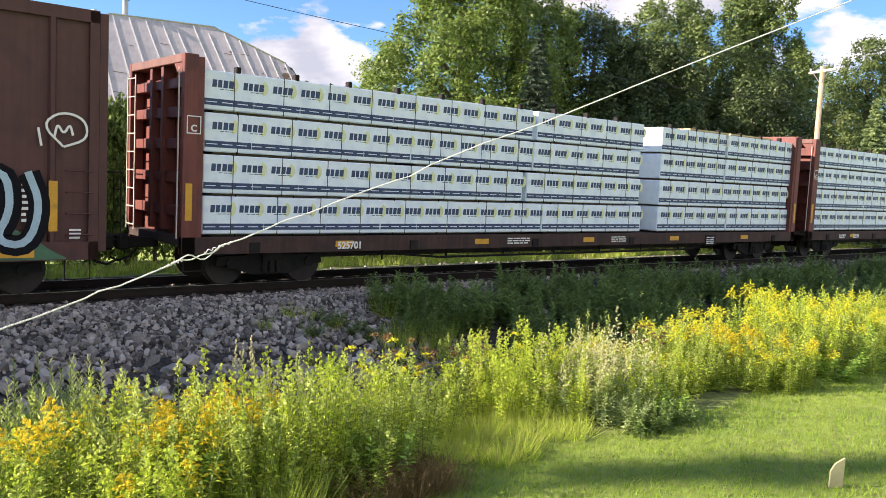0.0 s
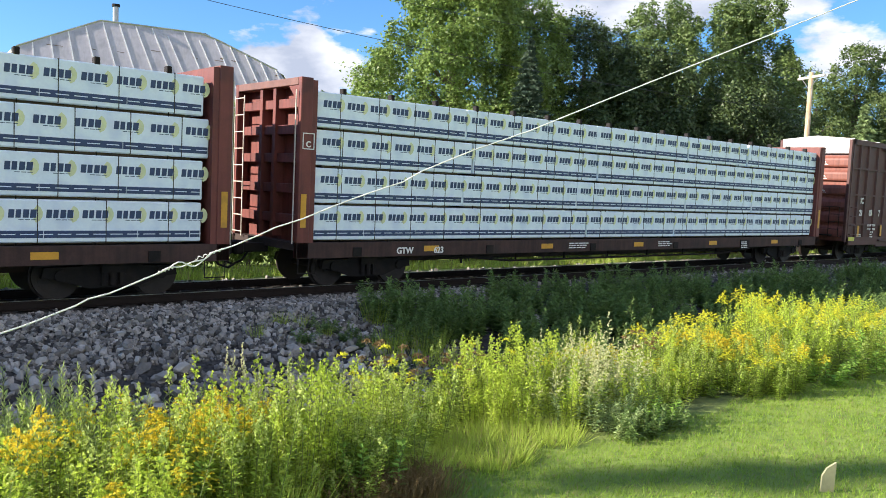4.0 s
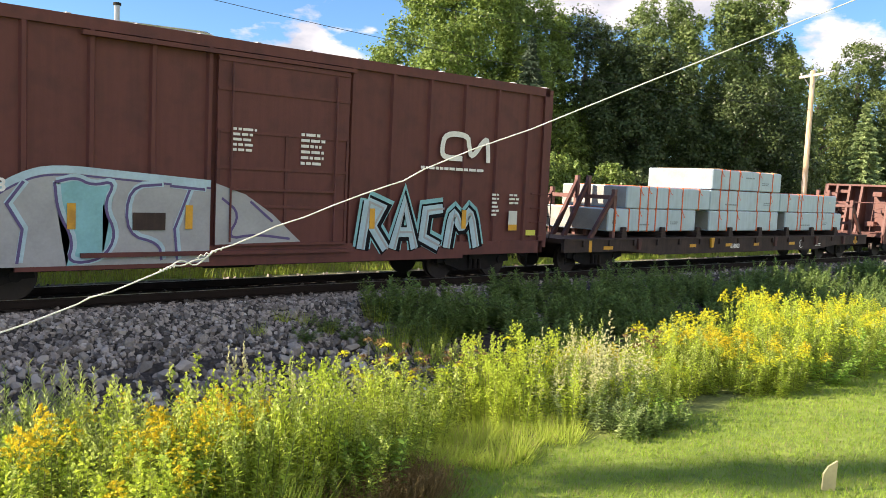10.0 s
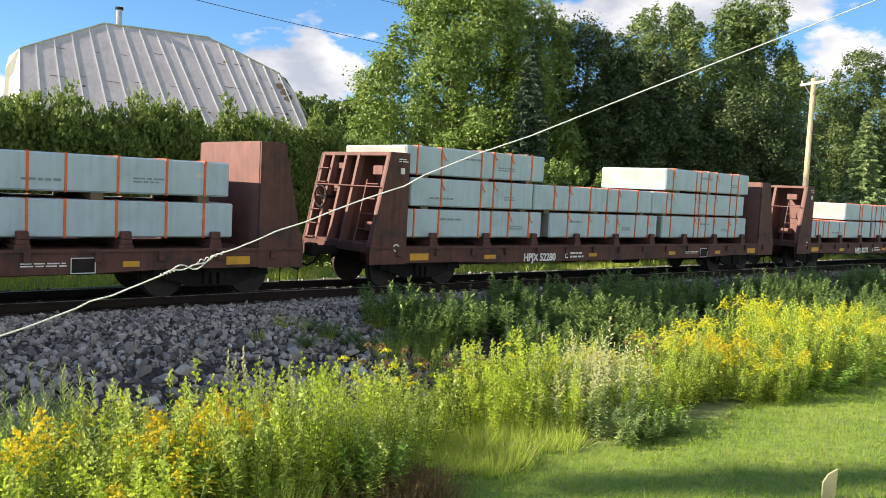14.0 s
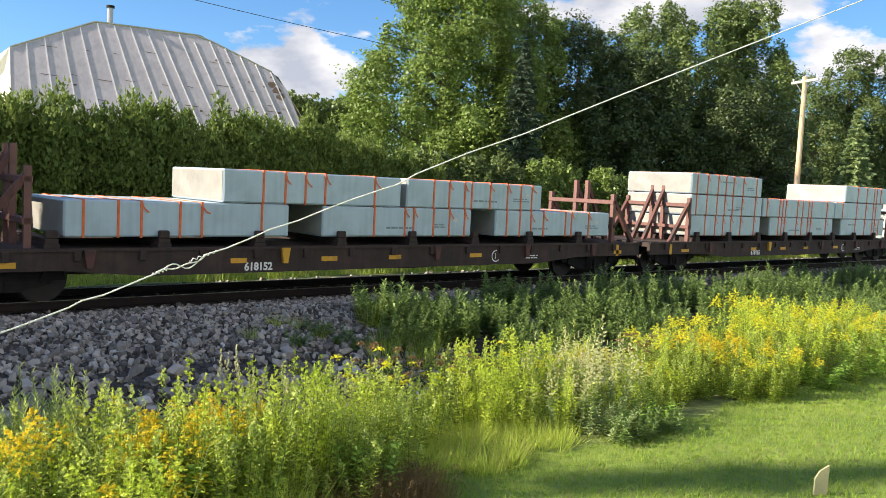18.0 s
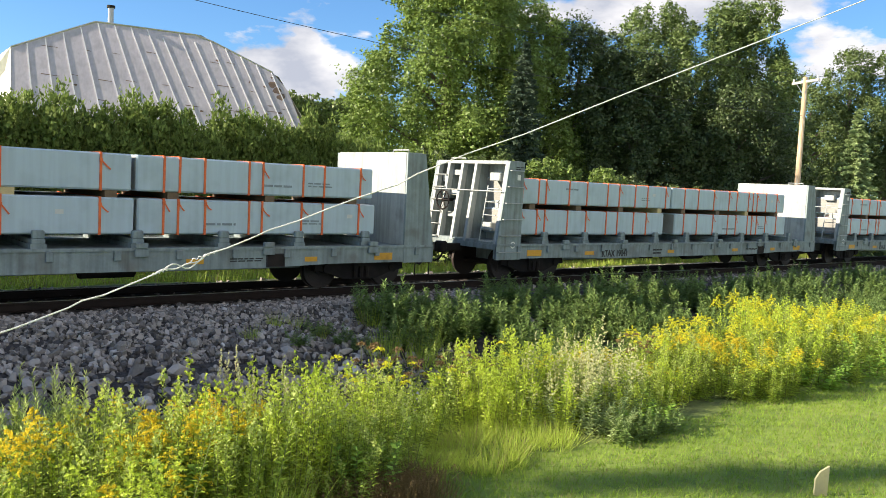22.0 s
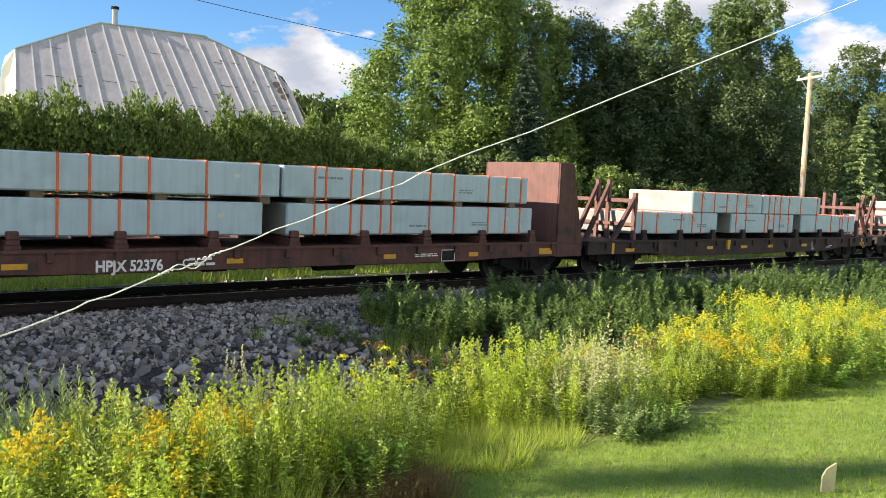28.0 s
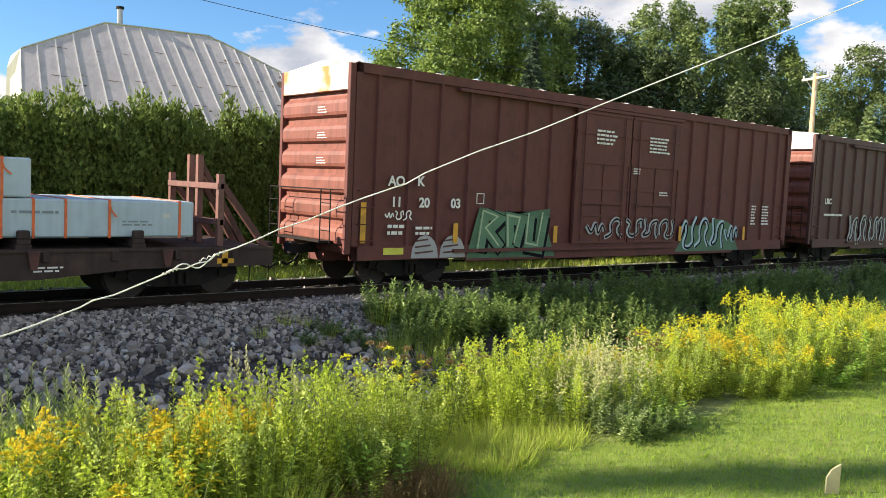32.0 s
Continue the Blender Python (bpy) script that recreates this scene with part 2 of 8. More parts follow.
M = {
    "brown": mat("brown_paint", (0.18, 0.055, 0.037), 0.62, vary=0.14, second=(0.125, 0.038, 0.027), streak=0.2, scale=0.7),
    "brown_dark": mat("dark_brown_paint", (0.090, 0.032, 0.027), 0.6, vary=0.16, second=(0.066, 0.025, 0.022), streak=0.2, scale=0.7),
    "brown_faded": mat("faded_brown_paint", (0.125, 0.036, 0.030), 0.7, vary=0.14, second=(0.09, 0.028, 0.024), streak=0.12, scale=0.7),
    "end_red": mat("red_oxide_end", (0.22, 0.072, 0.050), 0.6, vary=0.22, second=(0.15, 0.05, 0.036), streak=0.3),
    "bulk_red": mat("maroon_bulkhead_paint", (0.17, 0.042, 0.032), 0.6, vary=0.2, second=(0.11, 0.03, 0.025), streak=0.3),
    "flat_red": mat("red_bulkhead_paint", (0.165, 0.078, 0.064), 0.7, vary=0.22, second=(0.21, 0.09, 0.07), streak=0.2),
    "flat_brown": mat("rusty_brown_steel", (0.115, 0.046, 0.036), 0.75, vary=0.3, second=(0.045, 0.028, 0.024), streak=0.3, bump=0.25),
    "flat_black": mat("grimy_black_brown_steel", (0.045, 0.027, 0.022), 0.8, vary=0.35, second=(0.07, 0.04, 0.03), streak=0.3, bump=0.25),
    "sill": mat("grimy_maroon_sill", (0.062, 0.030, 0.024), 0.8, vary=0.35, second=(0.035, 0.022, 0.018), streak=0.35, bump=0.25),
    "grey_green": mat("grey_green_paint", (0.25, 0.30, 0.30), 0.6, vary=0.18, second=(0.18, 0.19, 0.18), streak=0.35),
    "grey_white": mat("white_grey_paint", (0.42, 0.44, 0.42), 0.55, vary=0.14, second=(0.30, 0.30, 0.275), streak=0.3, second_at=(0.55, 0.75)),
    "white": mat("white_paint", (0.62, 0.61, 0.58), 0.55, vary=0.1, second=(0.42, 0.39, 0.34), second_at=(0.6, 0.8)),
    "white_rust": mat("white_paint_rusting", (0.74, 0.71, 0.66), 0.6, vary=0.1, second=(0.46, 0.20, 0.05), second_at=(0.50, 0.62), patch=1.1),
    "mark": mat("white_lettering", (0.80, 0.78, 0.74), 0.7, vary=0.15, scale=12),
    "mark_dark": mat("black_lettering", (0.03, 0.03, 0.03), 0.7, vary=0.2, scale=12),
    "yellow": mat("yellow_reflector", (0.66, 0.33, 0.025), 0.5, vary=0.2, second=(0.34, 0.17, 0.03), second_at=(0.58, 0.75)),
    "yellow_green": mat("lime_yellow_panel", (0.62, 0.60, 0.08), 0.5, vary=0.15),
    "orange_sticker": mat("orange_reflector", (0.66, 0.30, 0.05), 0.5, vary=0.2, second=(0.35, 0.16, 0.05)),
    "roof": mat("galvanised_roof", (0.55, 0.54, 0.52), 0.4, metal=0.4, vary=0.2, second=(0.22, 0.12, 0.08)),
    "steel_dark": mat("dark_running_gear", (0.013, 0.010, 0.009), 0.8, vary=0.35, second=(0.03, 0.022, 0.017), bump=0.3, spec=0.3),
    "wheel": mat("wheel_steel", (0.04, 0.03, 0.025), 0.65, metal=0.3, vary=0.3),
    "wrap": mat("white_printed_wrap", (0.80, 0.87, 0.98), 0.38, vary=0.10, bump=0.9, bump_scale=3.2, scale=2.6, second=(0.68, 0.75, 0.88), second_at=(0.50, 0.72), patch=3.0),
    "navy": mat("navy_print", (0.035, 0.060, 0.135), 0.5, vary=0.25, scale=7.0),
    "navy_soft": mat("navy_band_print", (0.030, 0.052, 0.135), 0.45, vary=0.25, scale=5.0),
    "crescent": mat("yellow_print", (0.72, 0.74, 0.42), 0.5, vary=0.15),
    "grey_wrap": mat("pale_grey_green_wrap", (0.46, 0.555, 0.62), 0.40, vary=0.07, bump=0.25, bump_scale=4.0, scale=1.3, second=(0.40, 0.485, 0.535), streak=0.12, obj_random=0.25),
    "faint_print": mat("faint_grey_print", (0.22, 0.26, 0.29), 0.6, vary=0.25, scale=9.0),
    "grey_wrap_end": mat("white_end_wrap", (0.30, 0.295, 0.27), 0.35, vary=0.2, bump=0.5, bump_scale=5.0, second=(0.36, 0.355, 0.33), second_at=(0.52, 0.72)),
    "strap": mat("orange_strap", (0.74, 0.15, 0.04), 0.6, vary=0.25, scale=8.0),
    "wood": mat("dunnage_wood", (0.17, 0.115, 0.07), 0.85, vary=0.35, stretch=(1, 8, 8), bump=0.3),
    "wood_pale": mat("fresh_lumber", (0.58, 0.46, 0.24), 0.75, vary=0.2, stretch=(1, 8, 8)),
    "rail": mat("rail_steel_rust", (0.026, 0.018, 0.014), 0.8, vary=0.3, spec=0.2),
    "rail_top": mat("rail_head", (0.50, 0.48, 0.46), 0.28, metal=0.9, vary=0.1),
    "tie": mat("creosoted_tie", (0.055, 0.045, 0.038), 0.9, vary=0.4, bump=0.5, stretch=(8, 1, 8), obj_random=0.4),
    "stone": mat("blasted_grey_rock", (0.275, 0.25, 0.218), 0.55, vary=0.9, second=(0.66, 0.62, 0.56), second_at=(0.78, 0.97), bump=0.7, bump_scale=18.0, scale=5.0, obj_random=0.6),
    "ballast": mat("ballast_stone", (0.25, 0.226, 0.198), 0.7, vary=0.97, second=(0.48, 0.45, 0.41), second_at=(0.84, 0.97), bump=0.5, bump_scale=40.0, island=0.8),
    "barn_roof": mat("weathered_metal_roof", (0.49, 0.455, 0.50), 0.5, metal=0.0, vary=0.10, scale=0.6, second=(0.42, 0.39, 0.43), streak=0.12, bump=0.08),
    "barn_seam": mat("bright_roof_seam", (0.75, 0.74, 0.74), 0.45, metal=0.2, vary=0.1),
    "barn_rust": mat("rust_stain", (0.16, 0.11, 0.085), 0.8, vary=0.4, scale=4.0),
    "barn_wall": mat("cream_siding", (0.62, 0.60, 0.52), 0.7, vary=0.1),
    "zinc": mat("zinc_flue", (0.45, 0.45, 0.46), 0.35, metal=0.7, vary=0.1),
    "bark": mat("grey_bark", (0.13, 0.105, 0.085), 0.95, vary=0.35, bump=0.7, bump_scale=9.0, stretch=(4, 4, 1)),
    "pole": mat("pale_weathered_pole", (0.50, 0.36, 0.22), 0.85, vary=0.2, stretch=(6, 6, 0.6), second=(0.60, 0.55, 0.48), bump=0.3),
    "arm": mat("pale_crossarm", (0.58, 0.52, 0.44), 0.8, vary=0.2),
    "porcelain": mat("porcelain", (0.6, 0.62, 0.64), 0.25, vary=0.05),
    "wire": mat("black_line_wire", (0.03, 0.03, 0.032), 0.5, vary=0.1),
    "rope": mat("white_rope", (0.72, 0.71, 0.69), 0.8, vary=0.15, scale=30.0, bump=0.6, bump_scale=90.0),
    "board_grey": mat("weathered_grey_stake", (0.34, 0.32, 0.18), 0.8, vary=0.2),
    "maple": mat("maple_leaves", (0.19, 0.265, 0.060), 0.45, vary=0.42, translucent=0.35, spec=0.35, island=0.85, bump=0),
    # dark leaf green, lowered further to put shade of the lower crowns into it
    "maple_shaded": mat("dark_maple_leaves", (0.070, 0.102, 0.032), 0.45, vary=0.45, translucent=0.12, spec=0.35, island=0.85, bump=0),
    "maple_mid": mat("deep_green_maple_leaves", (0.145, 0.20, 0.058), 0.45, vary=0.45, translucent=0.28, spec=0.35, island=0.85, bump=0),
    "spruce": mat("spruce_needles", (0.075, 0.108, 0.068), 0.6, vary=0.4, translucent=0.10, spec=0.15, island=0.8, bump=0),
    # lighter needle colour stands in for sun on the spruce by the track
    "spruce_sunlit": mat("pale_spruce_needles", (0.24, 0.315, 0.13), 0.6, vary=0.35, translucent=0.2, spec=0.2, island=0.8, bump=0),
    "cedar": mat("cedar_sprays", (0.165, 0.225, 0.052), 0.6, vary=0.45, translucent=0.30, spec=0.2, island=0.85, bump=0),
    "far_wood": mat("far_foliage", (0.125, 0.17, 0.055), 0.6, vary=0.4, translucent=0.22, spec=0.2, island=0.85, bump=0),
    "weed": mat("weed_leaves", (0.36, 0.46, 0.065), 0.45, vary=0.5, translucent=0.50, spec=0.3, island=0.8, bump=0),
    "weed_pale": mat("pale_weed_leaves", (0.46, 0.55, 0.17), 0.5, vary=0.35, translucent=0.5, spec=0.3, island=0.8, bump=0),
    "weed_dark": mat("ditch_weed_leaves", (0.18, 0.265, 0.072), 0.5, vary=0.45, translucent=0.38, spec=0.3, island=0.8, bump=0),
    "grey_leaf": mat("mugwort_leaves", (0.36, 0.45, 0.18), 0.6, vary=0.35, translucent=0.35, spec=0.2, island=0.8, bump=0),
    "bloom": mat("goldenrod_bloom", (0.76, 0.62, 0.045), 0.7, vary=0.25, translucent=0.4, spec=0.2, island=0.8, bump=0),
    "lemon": mat("lemon_goldenrod_bloom", (0.70, 0.68, 0.05), 0.7, vary=0.25, translucent=0.4, spec=0.2, island=0.8, bump=0),
    "broad": mat("broad_weed_leaves", (0.28, 0.44, 0.07), 0.5, vary=0.4, translucent=0.45, spec=0.2, island=0.8, bump=0),
    "lime": mat("lime_weed_leaves", (0.52, 0.62, 0.08), 0.5, vary=0.3, translucent=0.52, spec=0.2, island=0.8, bump=0),
    # pale bud colour that also paints sunlight onto the weed tops
    "bud": mat("pale_green_buds", (0.52, 0.60, 0.17), 0.6, vary=0.3, translucent=0.5, spec=0.2, island=0.8, bump=0),
    "straw": mat("brown_dry_grass", (0.26, 0.18, 0.08), 0.8, vary=0.4, translucent=0.3, spec=0.2, island=0.8, bump=0),
    "cream": mat("dry_seed_plume", (0.66, 0.65, 0.36), 0.8, vary=0.3, translucent=0.45, spec=0.2, island=0.8, bump=0),
    "stem": mat("green_stem", (0.14, 0.17, 0.05), 0.7, vary=0.3, island=0.5, bump=0),
    "dry_stem": mat("dry_stalk", (0.27, 0.18, 0.09), 0.8, vary=0.35, island=0.5, bump=0),
    "purple": mat("purple_bloom", (0.38, 0.06, 0.22), 0.6, vary=0.3, island=0.5, bump=0),
    "umbel": mat("white_umbel", (0.62, 0.64, 0.58), 0.7, vary=0.1, bump=0),
    "blade": mat("lawn_blades", (0.25, 0.365, 0.045), 0.6, vary=0.35, translucent=0.45, spec=0.2, island=0.8, bump=0, second=(0.30, 0.27, 0.12), second_at=(0.86, 0.9)),
    "tall_grass": mat("tall_grass_blades", (0.44, 0.54, 0.09), 0.6, vary=0.35, translucent=0.5, spec=0.2, island=0.8, bump=0, second=(0.40, 0.36, 0.16), second_at=(0.80, 0.9)),
    "g_teal": mat("teal_spray_paint", (0.085, 0.36, 0.46), 0.45, vary=0.30, scale=1.2, second=(0.16, 0.46, 0.58), second_at=(0.5, 0.7)),
    "g_teal_pale": mat("pale_turquoise_spray_paint", (0.22, 0.47, 0.52), 0.5, vary=0.2, scale=2.0),
    "g_blue": mat("blue_spray_paint", (0.06, 0.20, 0.36), 0.5, vary=0.25, scale=2.0),
    "g_mint": mat("mint_spray_paint", (0.36, 0.46, 0.30), 0.6, vary=0.2, scale=1.5),
    "g_grey": mat("silver_spray_paint", (0.36, 0.36, 0.38), 0.45, vary=0.15, scale=2.0),
    "g_pale": mat("pale_blue_spray_paint", (0.40, 0.54, 0.62), 0.5, vary=0.2, scale=2.0),
    "g_black": mat("black_spray_paint", (0.012, 0.012, 0.015), 0.9, vary=0.2, spec=0.1),
    "g_green": mat("green_spray_paint", (0.06, 0.14, 0.075), 0.5, vary=0.35, scale=2.0),
    "g_green_pale": mat("leaf_green_spray_paint", (0.095, 0.20, 0.115), 0.55, vary=0.35, scale=2.0),
    "g_pink": mat("pink_spray_paint", (0.40, 0.12, 0.11), 0.6, vary=0.2),
    "g_violet": mat("violet_spray_paint", (0.10, 0.07, 0.20), 0.5, vary=0.2),
}


# ---- mesh helpers ----
def box(bm, x0, x1, y0, y1, z0, z1, bevel=0.0):
    vs = [bm.verts.new(p) for p in ((x0, y0, z0), (x1, y0, z0), (x1, y1, z0), (x0, y1, z0),
                                    (x0, y0, z1), (x1, y0, z1), (x1, y1, z1), (x0, y1, z1))]
    fs = [bm.faces.new([vs[i] for i in q]) for q in ((3, 2, 1, 0), (4, 5, 6, 7), (0, 1, 5, 4), (1, 2, 6, 5), (2, 3, 7, 6), (3, 0, 4, 7))]
    if bevel:
        bmesh.ops.bevel(bm, geom=list({e for f in fs for e in f.edges}), offset=bevel, segments=1, affect="EDGES", profile=0.5)


def prism(bm, outline, axis, a, b):
    """A prism over a 2D outline; axis is the one along which it is drawn out from a to b."""
    def at(p, v):
        return {"x": (v, p[0], p[1]), "y": (p[0], v, p[1]), "z": (p[0], p[1], v)}[axis]
    r0, r1 = [bm.verts.new(at(p, a)) for p in outline], [bm.verts.new(at(p, b)) for p in outline]
    n = len(outline)
    fs = [bm.faces.new(r0), bm.faces.new(r1[::-1])]
    for i in range(n):
        fs.append(bm.faces.new([r0[i], r1[i], r1[(i + 1) % n], r0[(i + 1) % n]]))
    bmesh.ops.recalc_face_normals(bm, faces=fs)


def tube(bm, pts, r, sides=6, r_end=None):
    """A round bar along points, tapered to r_end."""
    rings = []
    pts = [Vector(p) for p in pts]
    for i, p in enumerate(pts):
        d = (pts[min(i + 1, len(pts) - 1)] - pts[max(i - 1, 0)]).normalized()
        u = d.cross(Vector((0, 0, 1)) if abs(d.z) < 0.9 else Vector((1, 0, 0))).normalized()
        w = d.cross(u)
        rr = r if r_end is None else r + (r_end - r) * i / (len(pts) - 1)
        rings.append([bm.verts.new(p + u * rr * math.cos(2 * math.pi * k / sides) + w * rr * math.sin(2 * math.pi * k / sides)) for k in range(sides)])
    for a, b in zip(rings, rings[1:]):
        for k in range(sides):
            bm.faces.new([a[k], b[k], b[(k + 1) % sides], a[(k + 1) % sides]])
    bm.faces.new(rings[0])
    bm.faces.new(rings[-1][::-1])


def disc(bm, cx, cz, r, y0, y1, sides=20):
    prism(bm, [(cx + r * math.cos(2 * math.pi * k / sides), cz + r * math.sin(2 * math.pi * k / sides)) for k in range(sides)], "y", y0, y1)


def mesh_of(name, bm, material, smooth=False):
    me = bpy.data.meshes.new(name)
    bm.to_mesh(me)
    bm.free()
    for mm in (material if isinstance(material, (list, tuple)) else [material]):
        me.materials.append(mm)
    if smooth:
        me.shade_smooth()
    return me


def part(name, bm, material, parent, label=""):
    ob = new(name, bm if isinstance(bm, bpy.types.Mesh) else mesh_of(name, bm, material))
    ob.parent = parent
    if label:
        ob["label"] = label
    return ob


def thing(name, label, category, group="", kind=""):
    return tagged(new(name), label, category, group, kind)


def boxpart(name, parent, material, *b, bevel=0.0, label=""):
    bm = bmesh.new()
    box(bm, *b, bevel=bevel)
    return part(name, bm, material, parent, label)


TEXTS = {}


def text_mesh(body, size, material, squeeze=1.0):
    """Lettering as a thin mesh that stands in the x-z plane, its left foot at the origin, facing -y."""
    key = (body, size, material.name, squeeze)
    if key not in TEXTS:
        cu = bpy.data.curves.new("lettering", "FONT")
        cu.body, cu.size, cu.extrude, cu.offset = body, size, 0.003, size * 0.032
        ob = bpy.data.objects.new("lettering", cu)
        scene.collection.objects.link(ob)
        me = bpy.data.meshes.new_from_object(ob.evaluated_get(bpy.context.evaluated_depsgraph_get()))
        bpy.data.objects.remove(ob)
        me.transform(Matrix.Rotation(radians(90), 4, "X") @ Matrix.Diagonal((squeeze, 1, 1, 1)))
        me.materials.clear()
        me.materials.append(material)
        TEXTS[key] = me
    return TEXTS[key]


def lettering(parent, body, x, y, z, size, material, squeeze=1.0, label=""):
    ob = new("lettering", text_mesh(body, size, material, squeeze))
    ob.parent, ob.location = parent, (x, y, z)
    if label:
        ob["label"] = label
    return ob


def bars(parent, x, y, z, w, h, rows, material, seed=0):
    """Lines of writing too small to read, as plain bars."""
    rnd = random.Random(seed)
    bm = bmesh.new()
    p = h / rows
    for r in range(rows):
        a = x
        end = x + w * rnd.uniform(0.8, 1.0)
        while a < end - 0.04:
            b = min(end, a + rnd.uniform(0.06, 0.22))
            box(bm, a, b, y - 0.006, y, z + r * p + p * 0.22, z + r * p + p * 0.22 + min(p * 0.5, 0.085))
            a = b + 0.035
    return tagged(part("stencil", bm, material, parent), kind="stuff")


# ---- ground, ballast and track ----
def smooth_step(a, b, v):
    u = min(1.0, max(0.0, (v - a) / (b - a)))
    return u * u * (3 - 2 * u)


def ground_z(x, y):
    """Height of the land: track bed at -0.2, a ditch in front of it, the lawn beyond, a flat field behind."""
    if y > 2.2:
        z = -0.2 - 0.25 * smooth_step(2.2, 4.5, y) + 0.1 * smooth_step(6, 30, y)
    elif y > -2.3:
        z = -0.2
    elif y > -5.6:
        z = -0.2 - 1.0 * (-2.3 - y) / 3.3
    elif y > -6.6:
        z = -1.2
    else:
        z = -1.2 + 0.3 * smooth_step(6.6, 9.6, -y)
    if -2.3 < y < 2.3:
        return z
    w = 0.05 if -9.8 < y else 0.025
    return z + w * noise.noise((x * 0.6, y * 0.6, 0.3)) + 0.02 * noise.noise((x * 2.1, y * 2.1, 4.0))


def ground_sheet(name, xs, ys, material, label, drop=0.0):
    vs = [(x, y, ground_z(x, y) - drop) for y in ys for x in xs]
    n = len(xs)
    fs = [(j * n + i, j * n + i + 1, (j + 1) * n + i + 1, (j + 1) * n + i) for j in range(len(ys) - 1) for i in range(n - 1)]
    me = bpy.data.meshes.new(name)
    me.from_pydata(vs, [], fs)
    me.materials.append(material)
    me.shade_smooth()
    return tagged(new(name, me), label, name, kind="structure")


def ground_material():
    """Mown lawn in front, gravel darkened like the shade between stones round the track, rough grass behind, by the
    distance from the track.
    """
    m = bpy.data.materials.new("ground")
    m.use_nodes = True
    nt = m.node_tree
    N, Lk = nt.nodes.new, nt.links.new
    bsdf = nt.nodes["Principled BSDF"]
    bsdf.inputs["Roughness"].default_value = 0.95
    co = N("ShaderNodeTexCoord")
    sep = N("ShaderNodeSeparateXYZ")
    Lk(co.outputs["Object"], sep.inputs[0])

    def nz(sc, det=6):
        n = N("ShaderNodeTexNoise")
        n.inputs["Scale"].default_value, n.inputs["Detail"].default_value = sc, det
        Lk(co.outputs["Object"], n.inputs["Vector"])
        return n.outputs["Fac"]

    def ramp(fac, a, b, pa=0.3, pb=0.7):
        r = N("ShaderNodeValToRGB")
        r.color_ramp.elements[0].position, r.color_ramp.elements[1].position = pa, pb
        r.color_ramp.elements[0].color, r.color_ramp.elements[1].color = (*a, 1), (*b, 1)
        Lk(fac, r.inputs["Fac"])
        return r.outputs["Color"]

    def mix(f, a, b):
        n = N("ShaderNodeMixRGB")
        Lk(f, n.inputs[0])
        Lk(a, n.inputs[1])
        Lk(b, n.inputs[2])
        return n.outputs[0]

    def between(lo, hi):
        r = N("ShaderNodeMapRange")
        r.inputs["From Min"].default_value, r.inputs["From Max"].default_value = lo, hi
        ad = N("ShaderNodeMath")
        ad.operation = "MULTIPLY_ADD"
        Lk(nz(1.3), ad.inputs[0])
        ad.inputs[1].default_value = 0.9
        sb = N("ShaderNodeMath")
        sb.operation = "SUBTRACT"
        Lk(sep.outputs["Y"], sb.inputs[0])
        sb.inputs[1].default_value = 0.45
        Lk(sb.outputs[0], ad.inputs[2])
        Lk(ad.outputs[0], r.inputs["Value"])
        return r.outputs[0]

    lawn = ramp(nz(0.9), (0.15, 0.23, 0.03), (0.25, 0.315, 0.055))
    lawn = mix(ramp(nz(5.0, 8), (0, 0, 0), (0.75, 0.75, 0.75), 0.48, 0.66), lawn, ramp(nz(30), (0.075, 0.135, 0.02), (0.14, 0.20, 0.035)))
    lawn = mix(ramp(nz(45.0), (0, 0, 0), (1, 1, 1), 0.62, 0.72), lawn, ramp(nz(3), (0.20, 0.18, 0.08), (0.26, 0.22, 0.11)))
    litter = ramp(nz(6.0), (0.09, 0.11, 0.03), (0.19, 0.22, 0.06))
    # near-black gravel: the shade in the gaps between stones is put into the colour
    gravel = ramp(nz(14.0), (0.028, 0.025, 0.022), (0.075, 0.069, 0.064), 0.35, 0.65)
    field = ramp(nz(2.0), (0.20, 0.28, 0.05), (0.30, 0.36, 0.09))
    c = mix(between(-9.9, -9.4), lawn, litter)
    c = mix(between(-6.6, -5.6), c, gravel)
    c = mix(between(2.3, 3.0), c, field)
    Lk(c, bsdf.inputs["Base Color"])
    b = N("ShaderNodeBump")
    b.inputs["Strength"].default_value, b.inputs["Distance"].default_value = 0.6, 0.03
    Lk(nz(22.0), b.inputs["Height"])
    Lk(b.outputs[0], bsdf.inputs["Normal"])
    return m


def spaced(stops):
    """Grid lines: (from, to, step) in turn."""
    out = []
    for a, b, st in stops:
        n = max(1, round((b - a) / st))
        out += [a + (b - a) * i / n for i in range(n)]
    return out + [stops[-1][1]]


ground_sheet("ground", spaced([(-1800, -300, 300), (-300, -20, 20), (-20, 45, 0.5), (45, 300, 20), (300, 1800, 300)]),
             spaced([(-1800, -300, 300), (-300, -40, 26), (-40, -16, 2), (-16, -2.3, 0.35), (-2.3, 2.2, 1.5), (2.2, 8, 0.6), (8, 60, 8), (60, 300, 40), (300, 1800, 300)]),
             ground_material(), "mown green lawn, gravel track bed and rough grass")


